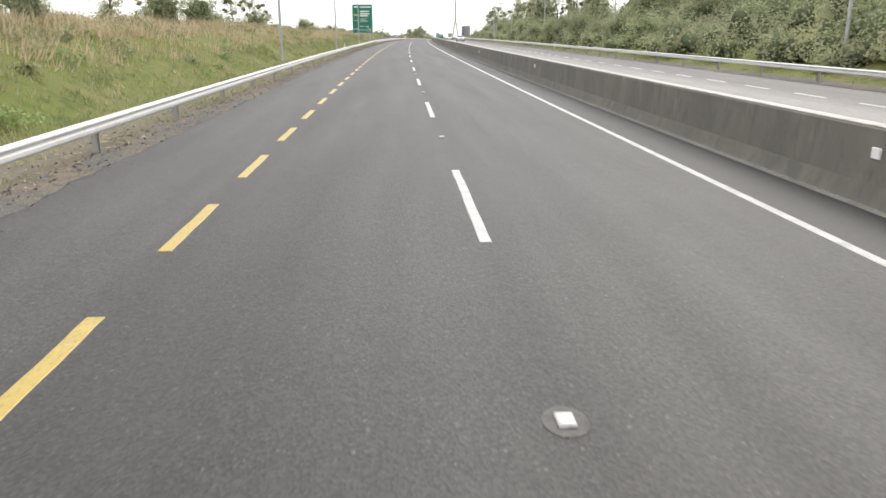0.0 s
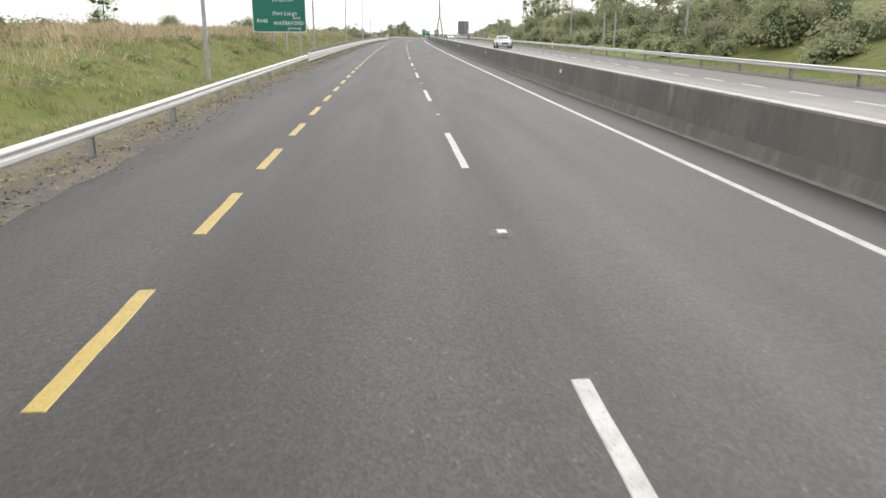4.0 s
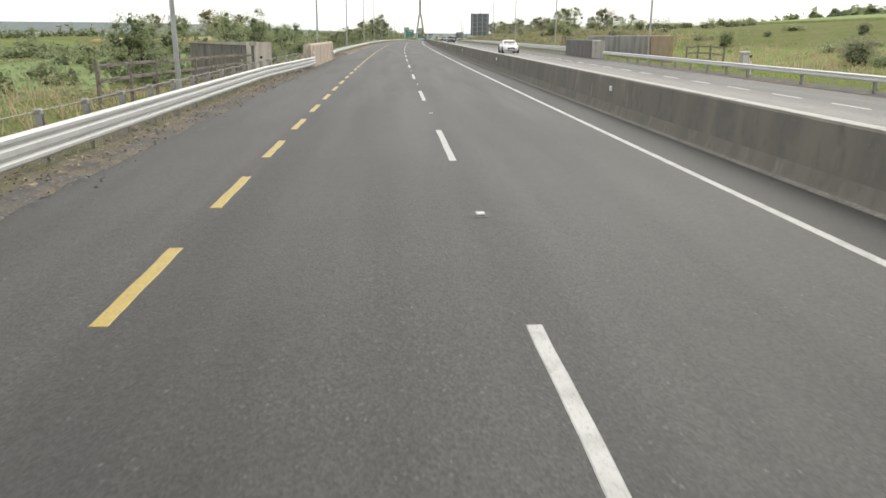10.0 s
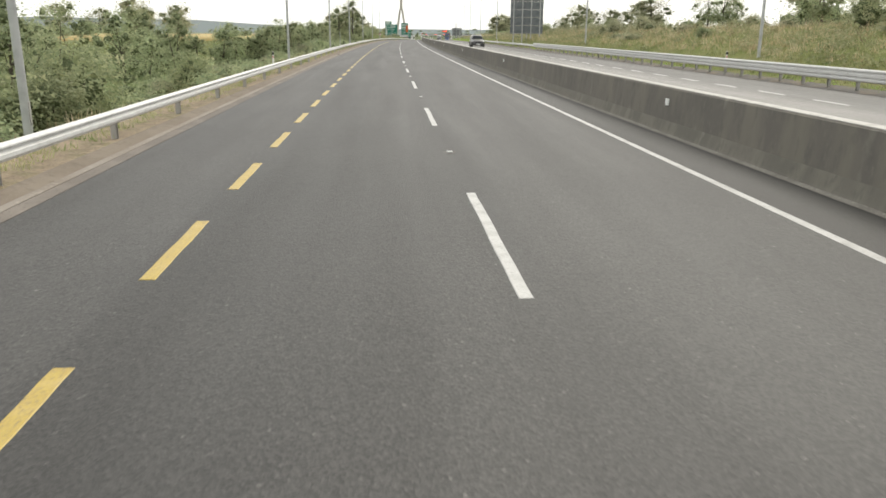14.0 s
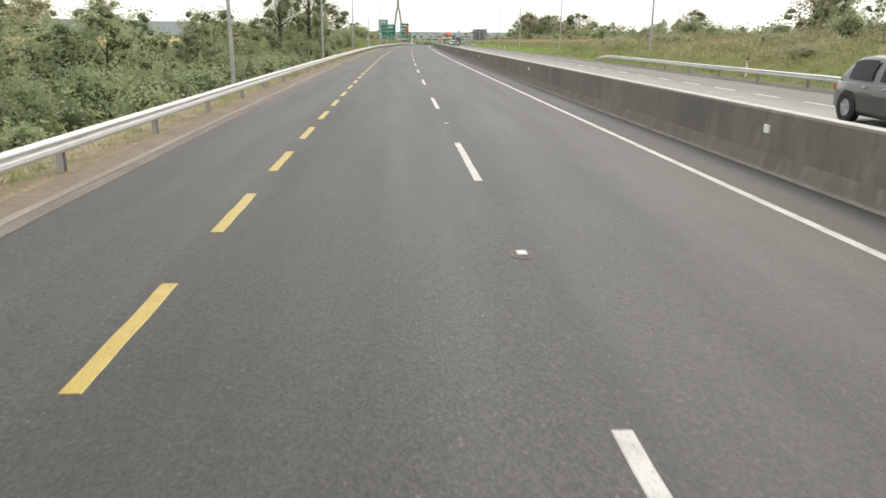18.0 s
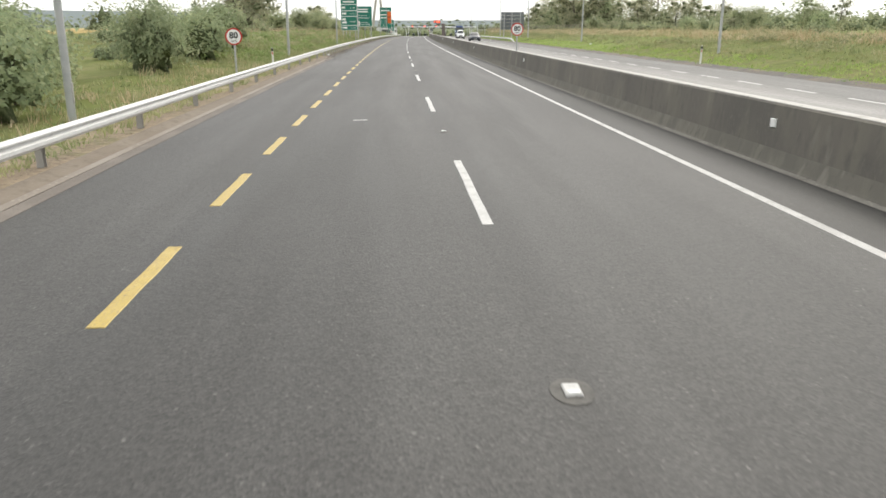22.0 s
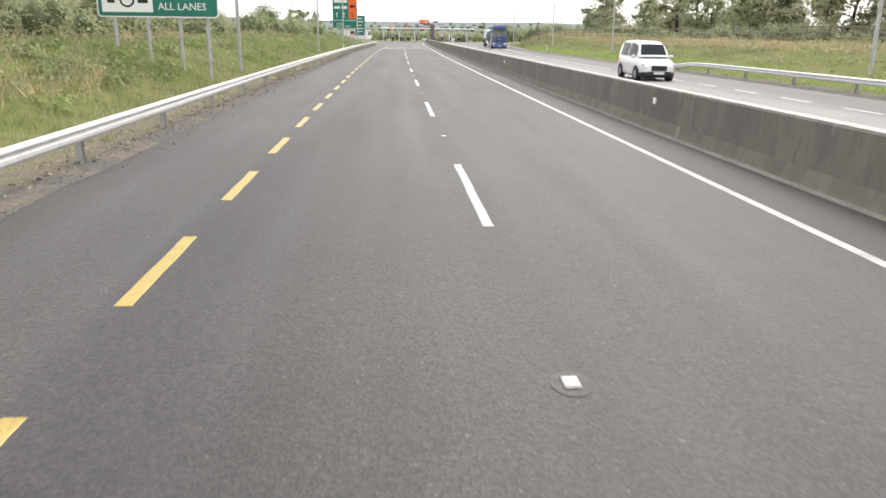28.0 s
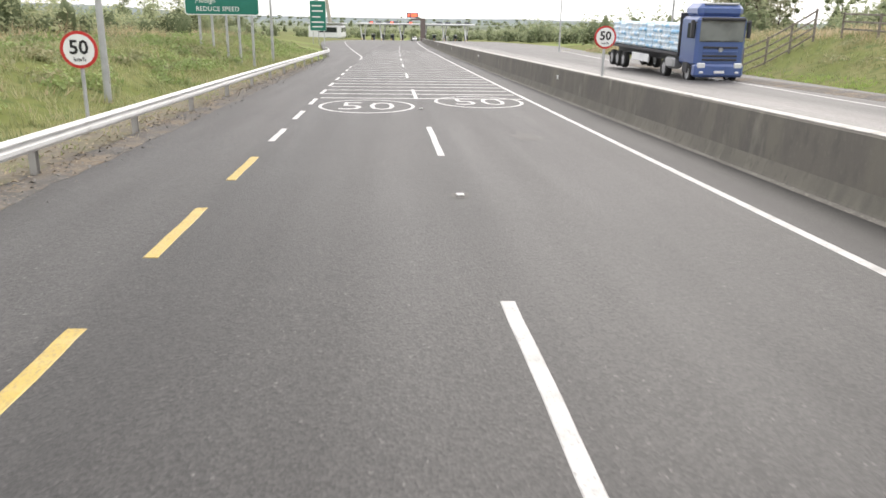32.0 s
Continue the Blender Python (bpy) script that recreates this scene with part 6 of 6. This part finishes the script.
# Filler for crowns and bushes; the shade among inner leaves is in its colour.
LEAF_CORE = material("shade_dark_inner_leaves", (0.11, 0.135, 0.075), 0.95, spots=[(2.5, 4, 0.42, 0.6, (0.15, 0.17, 0.095)), (9, 4, 0.45, 0.62, (0.08, 0.1, 0.055)), (22, 3, 0.5, 0.66, (0.19, 0.21, 0.12))], bump=1.0, bump_scale=16, spec=0.1)


def core(name, clumps, seed):
    """The filler inside a crown, one small ragged body for each clump, coloured dark for the shade within."""
    bm = bmesh.new()
    for i, (c, q) in enumerate(clumps[::2]):
        k = bmesh.ops.create_icosphere(bm, subdivisions=1, radius=1.0)
        for v in k["verts"]:
            d = v.co.normalized()
            v.co = Vector(c) + Vector((d.x, d.y, d.z * 0.8)) * q * (0.42 + 0.5 * noise.noise(d * 2.9 + Vector((seed, i * 3.7, 0))))
    me = mesh_of(name, bm, LEAF_CORE, False)
    me.shade_smooth()
    return me


def leaf_axes(r, out):
    """Two axes of each leaf, most leaves facing outwards and up."""
    n = out / (np.linalg.norm(out, axis=1)[:, None] + 1e-6) + np.array([0, 0, 0.4]) + r.normal(0, 0.55, out.shape)
    u = np.cross(n, r.normal(0, 1, out.shape))
    u /= np.linalg.norm(u, axis=1)[:, None] + 1e-6
    w = np.cross(n, u)
    w /= np.linalg.norm(w, axis=1)[:, None] + 1e-6
    return u, w


def plant(name, label, category, group, height, radius, leaves, mat, seed, leaf=0.2, trunk=0.16, low=0.3, clumps=34, squash=1.0):
    """A tapered trunk with forked limbs, and leaves in clumps round their ends."""
    r = np.random.default_rng(seed)
    t = thing(name, label, category, pose(0, 0, -500), group=group)
    bm = bmesh.new()
    top = Vector((r.normal(0, 0.04) * height, r.normal(0, 0.04) * height, height * 0.86))
    stem = [Vector((0, 0, -0.3)), Vector((r.normal(0, .02) * height, r.normal(0, .02) * height, height * 0.35)), top]
    for a, b, ra, rb in zip(stem, stem[1:], (trunk, trunk * 0.7), (trunk * 0.7, trunk * 0.15)):
        add_rod(bm, a, b, ra, rb, 6)
    centres = []
    for i in range(clumps):
        f = r.uniform(low, 1.0)
        ang = r.uniform(0, math.tau)
        env = math.sin(math.pi * min(1, max(0.05, (f - low * 0.55) / (1.04 - low * 0.55)))) ** 0.6
        d = radius * env * r.uniform(0.35, 1.0)
        c = Vector((math.cos(ang) * d, math.sin(ang) * d, height * f * squash))
        centres.append((c, radius * r.uniform(0.26, 0.44)))
        if i % 4 == 0:
            k = min(0.95, max(0.1, f - 0.22))
            base = stem[0].lerp(stem[1], k / 0.35) if k < 0.35 else stem[1].lerp(stem[2], (k - 0.35) / 0.65)
            mid = base.lerp(c, 0.55) + Vector((0, 0, -0.05 * height))
            add_rod(bm, base, mid, trunk * 0.3, trunk * 0.17, 4)
            add_rod(bm, mid, c, trunk * 0.17, trunk * 0.04, 3)
    part("trunk" if category == "tree" else "stem", mesh_of("trunk", bm, BARK, True), t)
    per = leaves // clumps
    vs = []
    for c, q in centres:
        p = r.normal(0, 1, (per, 3))
        p /= np.linalg.norm(p, axis=1)[:, None]
        p *= (q * (0.3 + 1.3 * r.random(per) ** 1.4))[:, None]
        p[:, 2] *= 0.82
        p += np.array(c)
        u, w = leaf_axes(r, p - np.array(c) * (1, 1, 0.8) * 0.7 - np.array([0, 0, height * 0.15]))
        size = (leaf * r.uniform(0.5, 1.2, per))[:, None]
        u, w = u * size, w * size * 0.72
        vs.append(np.stack([p - u - w * 0.4, p + u - w * 0.3, p + w * 1.3], 1).reshape(-1, 3))
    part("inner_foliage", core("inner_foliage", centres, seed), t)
    part("crown" if category == "tree" else "foliage", fast_mesh("crown", np.concatenate(vs), 3, mat), t)
    return t


def bush(label, height, radius, leaves, mat, seed, leaf):
    """A dense lumpy dome of small leaves on a few stems."""
    r = np.random.default_rng(seed)
    t = thing("shrub", label, "shrub", pose(0, 0, -500), group="roadside shrubs")
    bm = bmesh.new()
    for i in range(4):
        ang = math.tau * i / 4 + r.uniform(-0.4, 0.4)
        add_rod(bm, (0.08 * math.cos(ang), 0.08 * math.sin(ang), -0.3), (radius * 0.4 * math.cos(ang), radius * 0.4 * math.sin(ang), height * 0.6), 0.05, 0.015, 5)
    part("stem", mesh_of("stem", bm, BARK, True), t)

    def reach(d):
        return 0.78 + 0.42 * noise.noise(d * 1.7 + Vector((seed, 0, 0))) + 0.16 * noise.noise(d * 5.0 + Vector((0, seed, 0)))
    dirs = r.normal(0, 1, (leaves, 3))
    dirs /= np.linalg.norm(dirs, axis=1)[:, None]
    dirs[:, 2] = np.where(dirs[:, 2] < -0.45, -dirs[:, 2], dirs[:, 2])
    size = np.array([radius, radius, height * 0.62])
    mid = np.array([0, 0, height * 0.4])
    far = np.array([reach(Vector(d)) for d in dirs])[:, None] * (0.72 + 0.5 * r.random((leaves, 1)))
    pts = dirs * far * size + mid
    u, w = leaf_axes(r, dirs)
    k = leaf * r.uniform(0.5, 1.25, (leaves, 1))
    u, w = u * k, w * k * 0.7
    part("foliage", fast_mesh("foliage", np.stack([pts - u - w * 0.4, pts + u - w * 0.3, pts + w * 1.3], 1).reshape(-1, 3), 3, mat), t)
    # Filler dome under the leaves, in the shade-dark colour.
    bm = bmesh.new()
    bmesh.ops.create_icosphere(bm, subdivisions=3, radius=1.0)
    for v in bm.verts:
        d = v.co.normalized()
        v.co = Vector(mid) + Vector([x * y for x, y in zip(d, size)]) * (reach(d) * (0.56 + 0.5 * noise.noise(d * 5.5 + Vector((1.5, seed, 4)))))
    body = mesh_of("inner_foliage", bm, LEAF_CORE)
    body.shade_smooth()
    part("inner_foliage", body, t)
    return t


TREES = [plant("tree", "leafy broad-crowned hedgerow tree with dark foliage", "tree", "roadside trees", 8.5, 3.4, 2900, LEAF_DARK, 11, 0.19, 0.2, 0.16, 44),
         plant("tree", "tall open ash tree with a ragged crown", "tree", "roadside trees", 10.5, 3.3, 2900, LEAF_MID, 12, 0.19, 0.2, 0.2, 42),
         plant("tree", "slender young alder with upright crown", "tree", "roadside trees", 7.0, 1.6, 2900, LEAF_DARK, 13, 0.105, 0.12, 0.08, 36),
         plant("tree", "young willow with pale green leaves", "tree", "roadside trees", 6.5, 2.2, 2900, LEAF_PALE, 14, 0.125, 0.13, 0.08, 36),
         # The paler leaf colour puts the haze of distance on this tree.
         plant("tree", "round crowned sycamore of the far hedges", "tree", "roadside trees", 8.0, 4.2, 2500, LEAF_PALE, 15, 0.26, 0.24, 0.12, 44),
         plant("tree", "old willow with a thick forked trunk and thin crown", "tree", "roadside trees", 8.5, 3.0, 12000, LEAF_MID, 16, 0.085, 0.3, 0.2, 46)]
SHRUBS = [bush("dense dark hawthorn scrub on the bank", 2.8, 1.9, 2900, LEAF_DARK, 21, 0.088),
          bush("bushy mid-green willow scrub on the bank", 3.2, 2.0, 2800, LEAF_MID, 22, 0.093),
          bush("pale green willow scrub on the bank", 2.6, 1.7, 2400, LEAF_PALE, 23, 0.093),
          bush("low rounded gorse scrub on the bank", 1.8, 1.5, 1900, LEAF_DARK, 24, 0.088)]
used = set()
prnd = random.Random(31)


def grow(kinds, s, o, scale=1.0, sink=0.1):
    ob = prnd.choice(kinds)
    k = scale * prnd.uniform(0.8, 1.2)
    p = place(s, o, terrain(s, o) - sink * k)
    m = pose(p.x, p.y, p.z, prnd.uniform(-4, 4), prnd.uniform(-4, 4), prnd.uniform(0, 360)) @ Matrix.Diagonal((k, k, k * prnd.uniform(0.85, 1.15), 1))
    if ob.name in used:
        copy_thing(ob, m)
    else:
        used.add(ob.name)
        ob.matrix_basis = m


def belt(kinds, s0, s1, o0, o1, count, scale=1.0):
    for _ in range(count):
        grow(kinds, prnd.uniform(s0, s1), prnd.uniform(o0, o1), scale)


T0, T1, T2, T3, T4, T5 = TREES
H0, H1, H2, H3 = SHRUBS
# wooded bank on the far side
belt([H1, H2, H1, H0], -20, 262, 19.6, 23.5, 50, 0.95)
belt([H1, T3, T2, H2], -20, 262, 23, 29, 42, 1.1)
belt([T1, T3, T0], -20, 258, 28, 36, 26, 0.85)
# scrub above the left bank
belt([H0, H3, H1], 10, 140, -22, -16.0, 16, 0.9)
belt([T3, T2], 0, 130, -32, -20, 7, 0.75)
belt([H0, H3], 140, 260, -34, -18, 8, 0.7)
belt([T0, H0], 160, 265, -60, -28, 8, 0.7)
belt([H3, H0], 195, 258, -22, -14.5, 9, 0.7)
# hedge and young trees below the left side
belt([H0, H1], 318, 400, -21, -15.0, 20, 1.1)
belt([T2, T2, T0], 312, 410, -27, -16, 22, 0.85)
belt([H1, H2, H0], 408, 455, -24, -14, 12, 0.85)
belt([H1, H2], 452, 478, -20, -12.5, 7, 0.8)
belt([H1, H0, H0], 478, 560, -19, -11.5, 25, 0.95)
belt([T0, T1, T2], 405, 455, -62, -40, 9, 0.65)
belt([T0, T1, T2], 488, 548, -28, -15, 17, 0.6)
for s, o in ((524, -17), (531, -20), (538, -18)):
    grow([T1], s, o, 0.8)
for s, o in ((570, -12.5), (576, -11.4), (580, -12.4), (590.5, -11.6), (595, -12.6), (586, -15), (600.5, -11.8), (604.5, -13), (609, -12.6)):
    grow([H0], s, o, 1.35)
for s, o in ((690, -112), (722, -128), (764, -122), (800, -135), (838, -150), (712, -160), (770, -165)):
    grow([T4], s, o, 1.25)
for s, o, k in ((555, -12.2, 1.0), (551, -15.5, 0.8), (547, -17.5, 0.75), (558, -16.5, 0.7), (543, -20, 0.75)):
    grow([T5 if o > -16 else T1], s, o, k)
for s, o in ((553, -12.2), (558, -13), (562.5, -12)):
    grow([H0], s, o, 1.15)
for s, o, k in ((566, -12.6, 0.85), (563.5, -14.0, 0.7)):
    grow([T2], s, o, k)
belt([T0, T1], 486, 520, -25, -14, 7, 0.75)
belt([T0, T1, T2], 474, 503, -30, -18, 12, 0.78)
belt([T0, T2], 450, 485, -44, -28, 6, 0.75)
belt([T0, T1, T0], 440, 508, -48, -29, 18, 0.95)
# behind the second left bank
belt([H0, H1, H3], 610, 900, -28, -18, 20, 0.95)
belt([T0, T4, T2], 640, 960, -45, -24, 16, 0.75)
belt([H0, H1], 690, 830, -24, -18.5, 16, 1.3)
grow([T4], 664, -22.5, 0.8)
# opposite bank
belt([H2, H1, H3], 345, 560, 24, 36, 20, 0.7)
belt([T0, T1, T4], 430, 560, 48, 58, 10, 0.42)
belt([H2, H1, H3], 266, 300, 23, 32, 8, 0.75)
belt([H1, H2, H3], 300, 350, 30, 50, 5, 0.5)
for s, o, k in ((415, 33, 0.62), (421, 36, 0.7), (441, 36, 0.55), (456, 40, 0.6)):
    grow([T1, T0], s, o, k)
belt([T0, T4, H1], 440, 560, 34, 46, 12, 0.42)
belt([T4, T0, T3], 560, 730, 44, 60, 22, 0.5)
belt([T4, T0, T3, T1], 730, 930, 42, 58, 40, 0.85)
belt([H1, H0, H2], 560, 900, 35, 43, 26, 0.8)


def ball():
    bm = bmesh.new()
    bmesh.ops.create_icosphere(bm, subdivisions=1, radius=1.0)
    bm.verts.ensure_lookup_table()
    got = ([tuple(v.co) for v in bm.verts], [[v.index for v in f.verts] for f in bm.faces])
    bm.free()
    return got


BALL = ball()


def thicket(name, label, mat, mounds, leaves, leaf, inner=True):
    """Many leafy mounds in one mesh. mounds: (s, o, radius, height)."""
    r = np.random.default_rng(len(mounds))
    out, bodies = [], []
    for s, o, q, h in mounds:
        c = np.array(place(s, o, terrain(s, o)))
        for _ in range(3):
            k = leaves // 3
            p = r.normal(0, 1, (k, 3))
            p /= np.linalg.norm(p, axis=1)[:, None]
            p *= r.uniform(0.5, 1.12, (k, 1))
            p[:, 2] = np.abs(p[:, 2])
            dx, dy, f = r.normal(0, q * 0.4), r.normal(0, q * 0.4), r.uniform(0.55, 1.1)
            p = p * np.array([q * f, q * f, h * f]) + c + np.array([dx, dy, 0])
            bodies.append((c + np.array([dx, dy, h * f * 0.25]), q * f, h * f * 0.8))
            u, w = leaf_axes(r, p - c - np.array([dx, dy, 0]))
            size = leaf * r.uniform(0.5, 1.2, (k, 1))
            u, w = u * size, w * size * 0.75
            out.append(np.stack([p - u - w * 0.4, p + u - w * 0.3, p + w * 1.3], 1).reshape(-1, 3))
    t = thing(name, label, "scrub", data=fast_mesh(name, np.concatenate(out), 3, mat), kind="stuff")
    # Filler bodies within the mounds, in the shade-dark colour.
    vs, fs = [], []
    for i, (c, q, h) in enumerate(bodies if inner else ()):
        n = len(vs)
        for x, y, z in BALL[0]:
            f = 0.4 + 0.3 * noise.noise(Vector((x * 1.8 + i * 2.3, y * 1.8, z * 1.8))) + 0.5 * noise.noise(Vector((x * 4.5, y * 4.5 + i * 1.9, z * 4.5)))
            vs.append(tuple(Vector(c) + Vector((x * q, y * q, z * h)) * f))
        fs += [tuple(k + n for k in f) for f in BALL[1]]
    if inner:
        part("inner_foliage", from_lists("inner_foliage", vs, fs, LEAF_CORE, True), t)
    return t


def scatter(s0, s1, o0, o1, n, q0, q1, h):
    return [(prnd.uniform(s0, s1), prnd.uniform(o0, o1), prnd.uniform(q0, q1), h * prnd.uniform(0.6, 1.3)) for _ in range(n)]


def line(s0, o0, s1, o1, step, q, h):
    n = max(2, int(math.hypot(s1 - s0, o1 - o0) / step))
    return [(s0 + (s1 - s0) * i / n + prnd.uniform(-2, 2), o0 + (o1 - o0) * i / n + prnd.uniform(-2, 2), q * prnd.uniform(0.5, 1.3), h * prnd.uniform(0.45, 1.3)) for i in range(n + 1)]


thicket("scrub", "thick green scrub covering the wooded bank", LEAF_MID, scatter(-20, 264, 18.9, 22, 150, 0.9, 1.5, 1.7) + scatter(-20, 270, 22, 29, 110, 1.3, 2.2, 3.0), 520, 0.115)
thicket("scrub", "pale willow scrub among the wooded bank", LEAF_PALE, scatter(-20, 265, 19.2, 28, 90, 0.9, 1.7, 2.2) + scatter(345, 560, 22, 33, 34, 0.8, 1.5, 0.9), 500, 0.115)
thicket("scrub", "tangled green scrub below the left verge", LEAF_DARK, scatter(318, 400, -21, -14.2, 44, 1.0, 1.8, 2.0) + scatter(400, 458, -20, -11.5, 40, 1.0, 1.8, 1.4) + scatter(415, 462, -30, -18, 24, 1.3, 2.2, 2.2) + scatter(455, 480, -18, -11, 18, 1.0, 1.7, 1.4) + scatter(480, 560, -18, -10.8, 58, 1.0, 1.8, 2.2) + scatter(560, 573, -16, -10.5, 12, 0.9, 1.4, 1.2) + scatter(484, 550, -20, -13, 30, 1.2, 1.9, 2.7), 560, 0.108)
thicket("scrub", "brambles and low scrub along the bank tops", LEAF_DARK, scatter(600, 900, -24, -17, 40, 0.8, 1.5, 1.2) + scatter(560, 900, 36, 44, 40, 1.0, 1.9, 1.8) + scatter(-10, 250, -26, -16.5, 18, 0.7, 1.2, 0.9), 400, 0.115)
OLIVE = leafy("olive_weed_leaves", [(0.14, 0.155, 0.085), (0.22, 0.235, 0.125), (0.31, 0.3, 0.17), (0.4, 0.35, 0.235)], 0.7, 0.3, 0.6, 0.3)
NETTLE = leafy("nettle_leaves", [(0.157, 0.216, 0.086), (0.255, 0.331, 0.125), (0.369, 0.421, 0.173)], 0.7, 0.3, 0.6, 0.3)
thicket("weeds", "clumps of nettles and docks on the green bank", NETTLE, scatter(600, 880, -15.5, -9.0, 520, 0.4, 1.0, 0.5) + scatter(-5, 265, -12.5, -9.0, 60, 0.3, 0.8, 0.35), 96, 0.085, False)
thicket("weeds", "rough olive brambles and weeds on the slopes", OLIVE, scatter(250, 300, -30, -10.6, 120, 0.9, 1.9, 1.2) + scatter(190, 256, -21, -12, 60, 0.7, 1.4, 1.2) + scatter(402, 450, -15, -9.5, 36, 0.8, 1.5, 0.9) + scatter(270, 345, 23, 38, 40, 0.8, 1.6, 0.9) + scatter(500, 900, 21, 27, 170, 0.7, 1.5, 0.45) + scatter(500, 900, 27, 34, 130, 0.8, 1.8, 1.0)
        + scatter(338, 540, 19.8, 31, 340, 0.6, 1.5, 0.85) + scatter(690, 880, -20, -15.5, 90, 0.6, 1.4, 0.9) + scatter(0, 260, -22, -14, 110, 0.5, 1.2, 0.7) + scatter(-5, 265, -15, -10.0, 240, 0.35, 0.95, 0.42) + scatter(610, 880, -16, -9.6, 230, 0.35, 0.95, 0.42), 110, 0.09, False)
thicket("scrub", "tall bushes in a row behind the bank", LEAF_MID, scatter(735, 860, -21, -16.8, 50, 1.1, 1.9, 3.3) + scatter(620, 740, -26, -19, 26, 1.0, 1.8, 1.8) + scatter(270, 345, 32, 50, 12, 0.9, 1.5, 0.8) + scatter(560, 900, 36, 46, 60, 1.2, 2.0, 1.7) + scatter(512, 545, -18, -12.5, 16, 1.3, 2.0, 3.0) + scatter(360, 560, 38, 52, 34, 1.4, 2.4, 2.2), 440, 0.13)
thicket("far_trees", "tree belts behind the banks", LEAF_DARK,
        scatter(-20, 262, 36, 60, 40, 2.2, 3.6, 6) + scatter(560, 720, 52, 70, 34, 2.0, 3.4, 3.6) + scatter(720, 900, 48, 64, 32, 2.2, 3.8, 5.5) + scatter(300, 560, -150, -70, 60, 2.6, 4.5, 5.0) + scatter(860, 1130, 36, 60, 46, 2.2, 3.8, 7.0)
        + scatter(300, 600, -75, -40, 30, 2.0, 3.6, 5.0) + scatter(640, 960, -70, -40, 30, 2.0, 3.4, 5.5) + scatter(900, 1300, -95, -50, 44, 2.4, 4.0, 7)
        + scatter(1200, 1420, -70, 70, 80, 2.4, 4.0, 6.5) + scatter(1000, 1300, 38, 80, 36, 2.4, 4.0, 8.0), 360, 0.34)
thicket("far_hedges", "field hedges and woods on the distant hills", LEAF_DARK,
        line(260, -110, 700, -130, 7, 2.6, 5) + line(300, -190, 900, -210, 8, 3, 6) + line(330, -60, 350, -190, 6, 2.4, 5) + line(560, -60, 590, -200, 6, 2.6, 5.5)
        + line(300, -330, 1400, -360, 12, 3.6, 7) + line(400, -560, 1900, -620, 15, 5, 9) + line(330, 95, 620, 110, 5, 1.7, 2.2) + line(330, 142, 900, 172, 6, 3.2, 7)
        + line(1450, -300, 1500, 400, 9, 4, 8) + line(1900, -500, 1950, 600, 13, 5, 9) + line(2300, -900, 2500, 900, 20, 7, 10) + line(500, -900, 2400, -1100, 24, 7, 11)
        + line(300, -1500, 2600, -1700, 34, 10, 12) + line(300, 420, 1800, 460, 15, 5, 9) + line(2900, -1400, 3100, 1400, 34, 10, 12)
        + scatter(600, 3400, -2400, -700, 100, 6, 14, 9) + scatter(2200, 3600, -700, 1600, 80, 6, 14, 9), 72, 1.0)

# ---------- farm sheds in the distance ----------
def shed(s, o, w, d, h, turn):
    t = thing("farm_shed", "distant pale farm shed with a pitched roof", "shed", at(s, o, terrain(s, o), turn, True), group="distant farm sheds")
    part("wall", box_mesh("wall", (w, d, h + 1), (0, 0, h / 2 - 0.5), TOLL_WHITE, 0.05), t)
    vs = [(-w / 2 - .3, -d / 2 - .3, h), (w / 2 + .3, -d / 2 - .3, h), (w / 2 + .3, d / 2 + .3, h), (-w / 2 - .3, d / 2 + .3, h), (-w / 2 - .3, 0, h + d * 0.22), (w / 2 + .3, 0, h + d * 0.22)]
    part("roof", from_lists("roof", vs, [(0, 1, 5, 4), (2, 3, 4, 5), (0, 4, 3), (1, 2, 5), (3, 2, 1, 0)], SIGN_BACK), t)
    part("door", box_mesh("door", (w * 0.25, 0.1, h * 0.7), (0, -d / 2 - 0.05, h * 0.35), TOLL_DARK, 0.02), t)


for q in ((800, -268, 26, 14, 4, 60), (815, -243, 18, 12, 4, 70), (640, -420, 36, 16, 6, 20), (700, -470, 26, 14, 5, -15), (560, -500, 40, 18, 6, 5), (900, -520, 30, 16, 6, 40), (470, -300, 20, 12, 5, -30)):
    shed(*q)
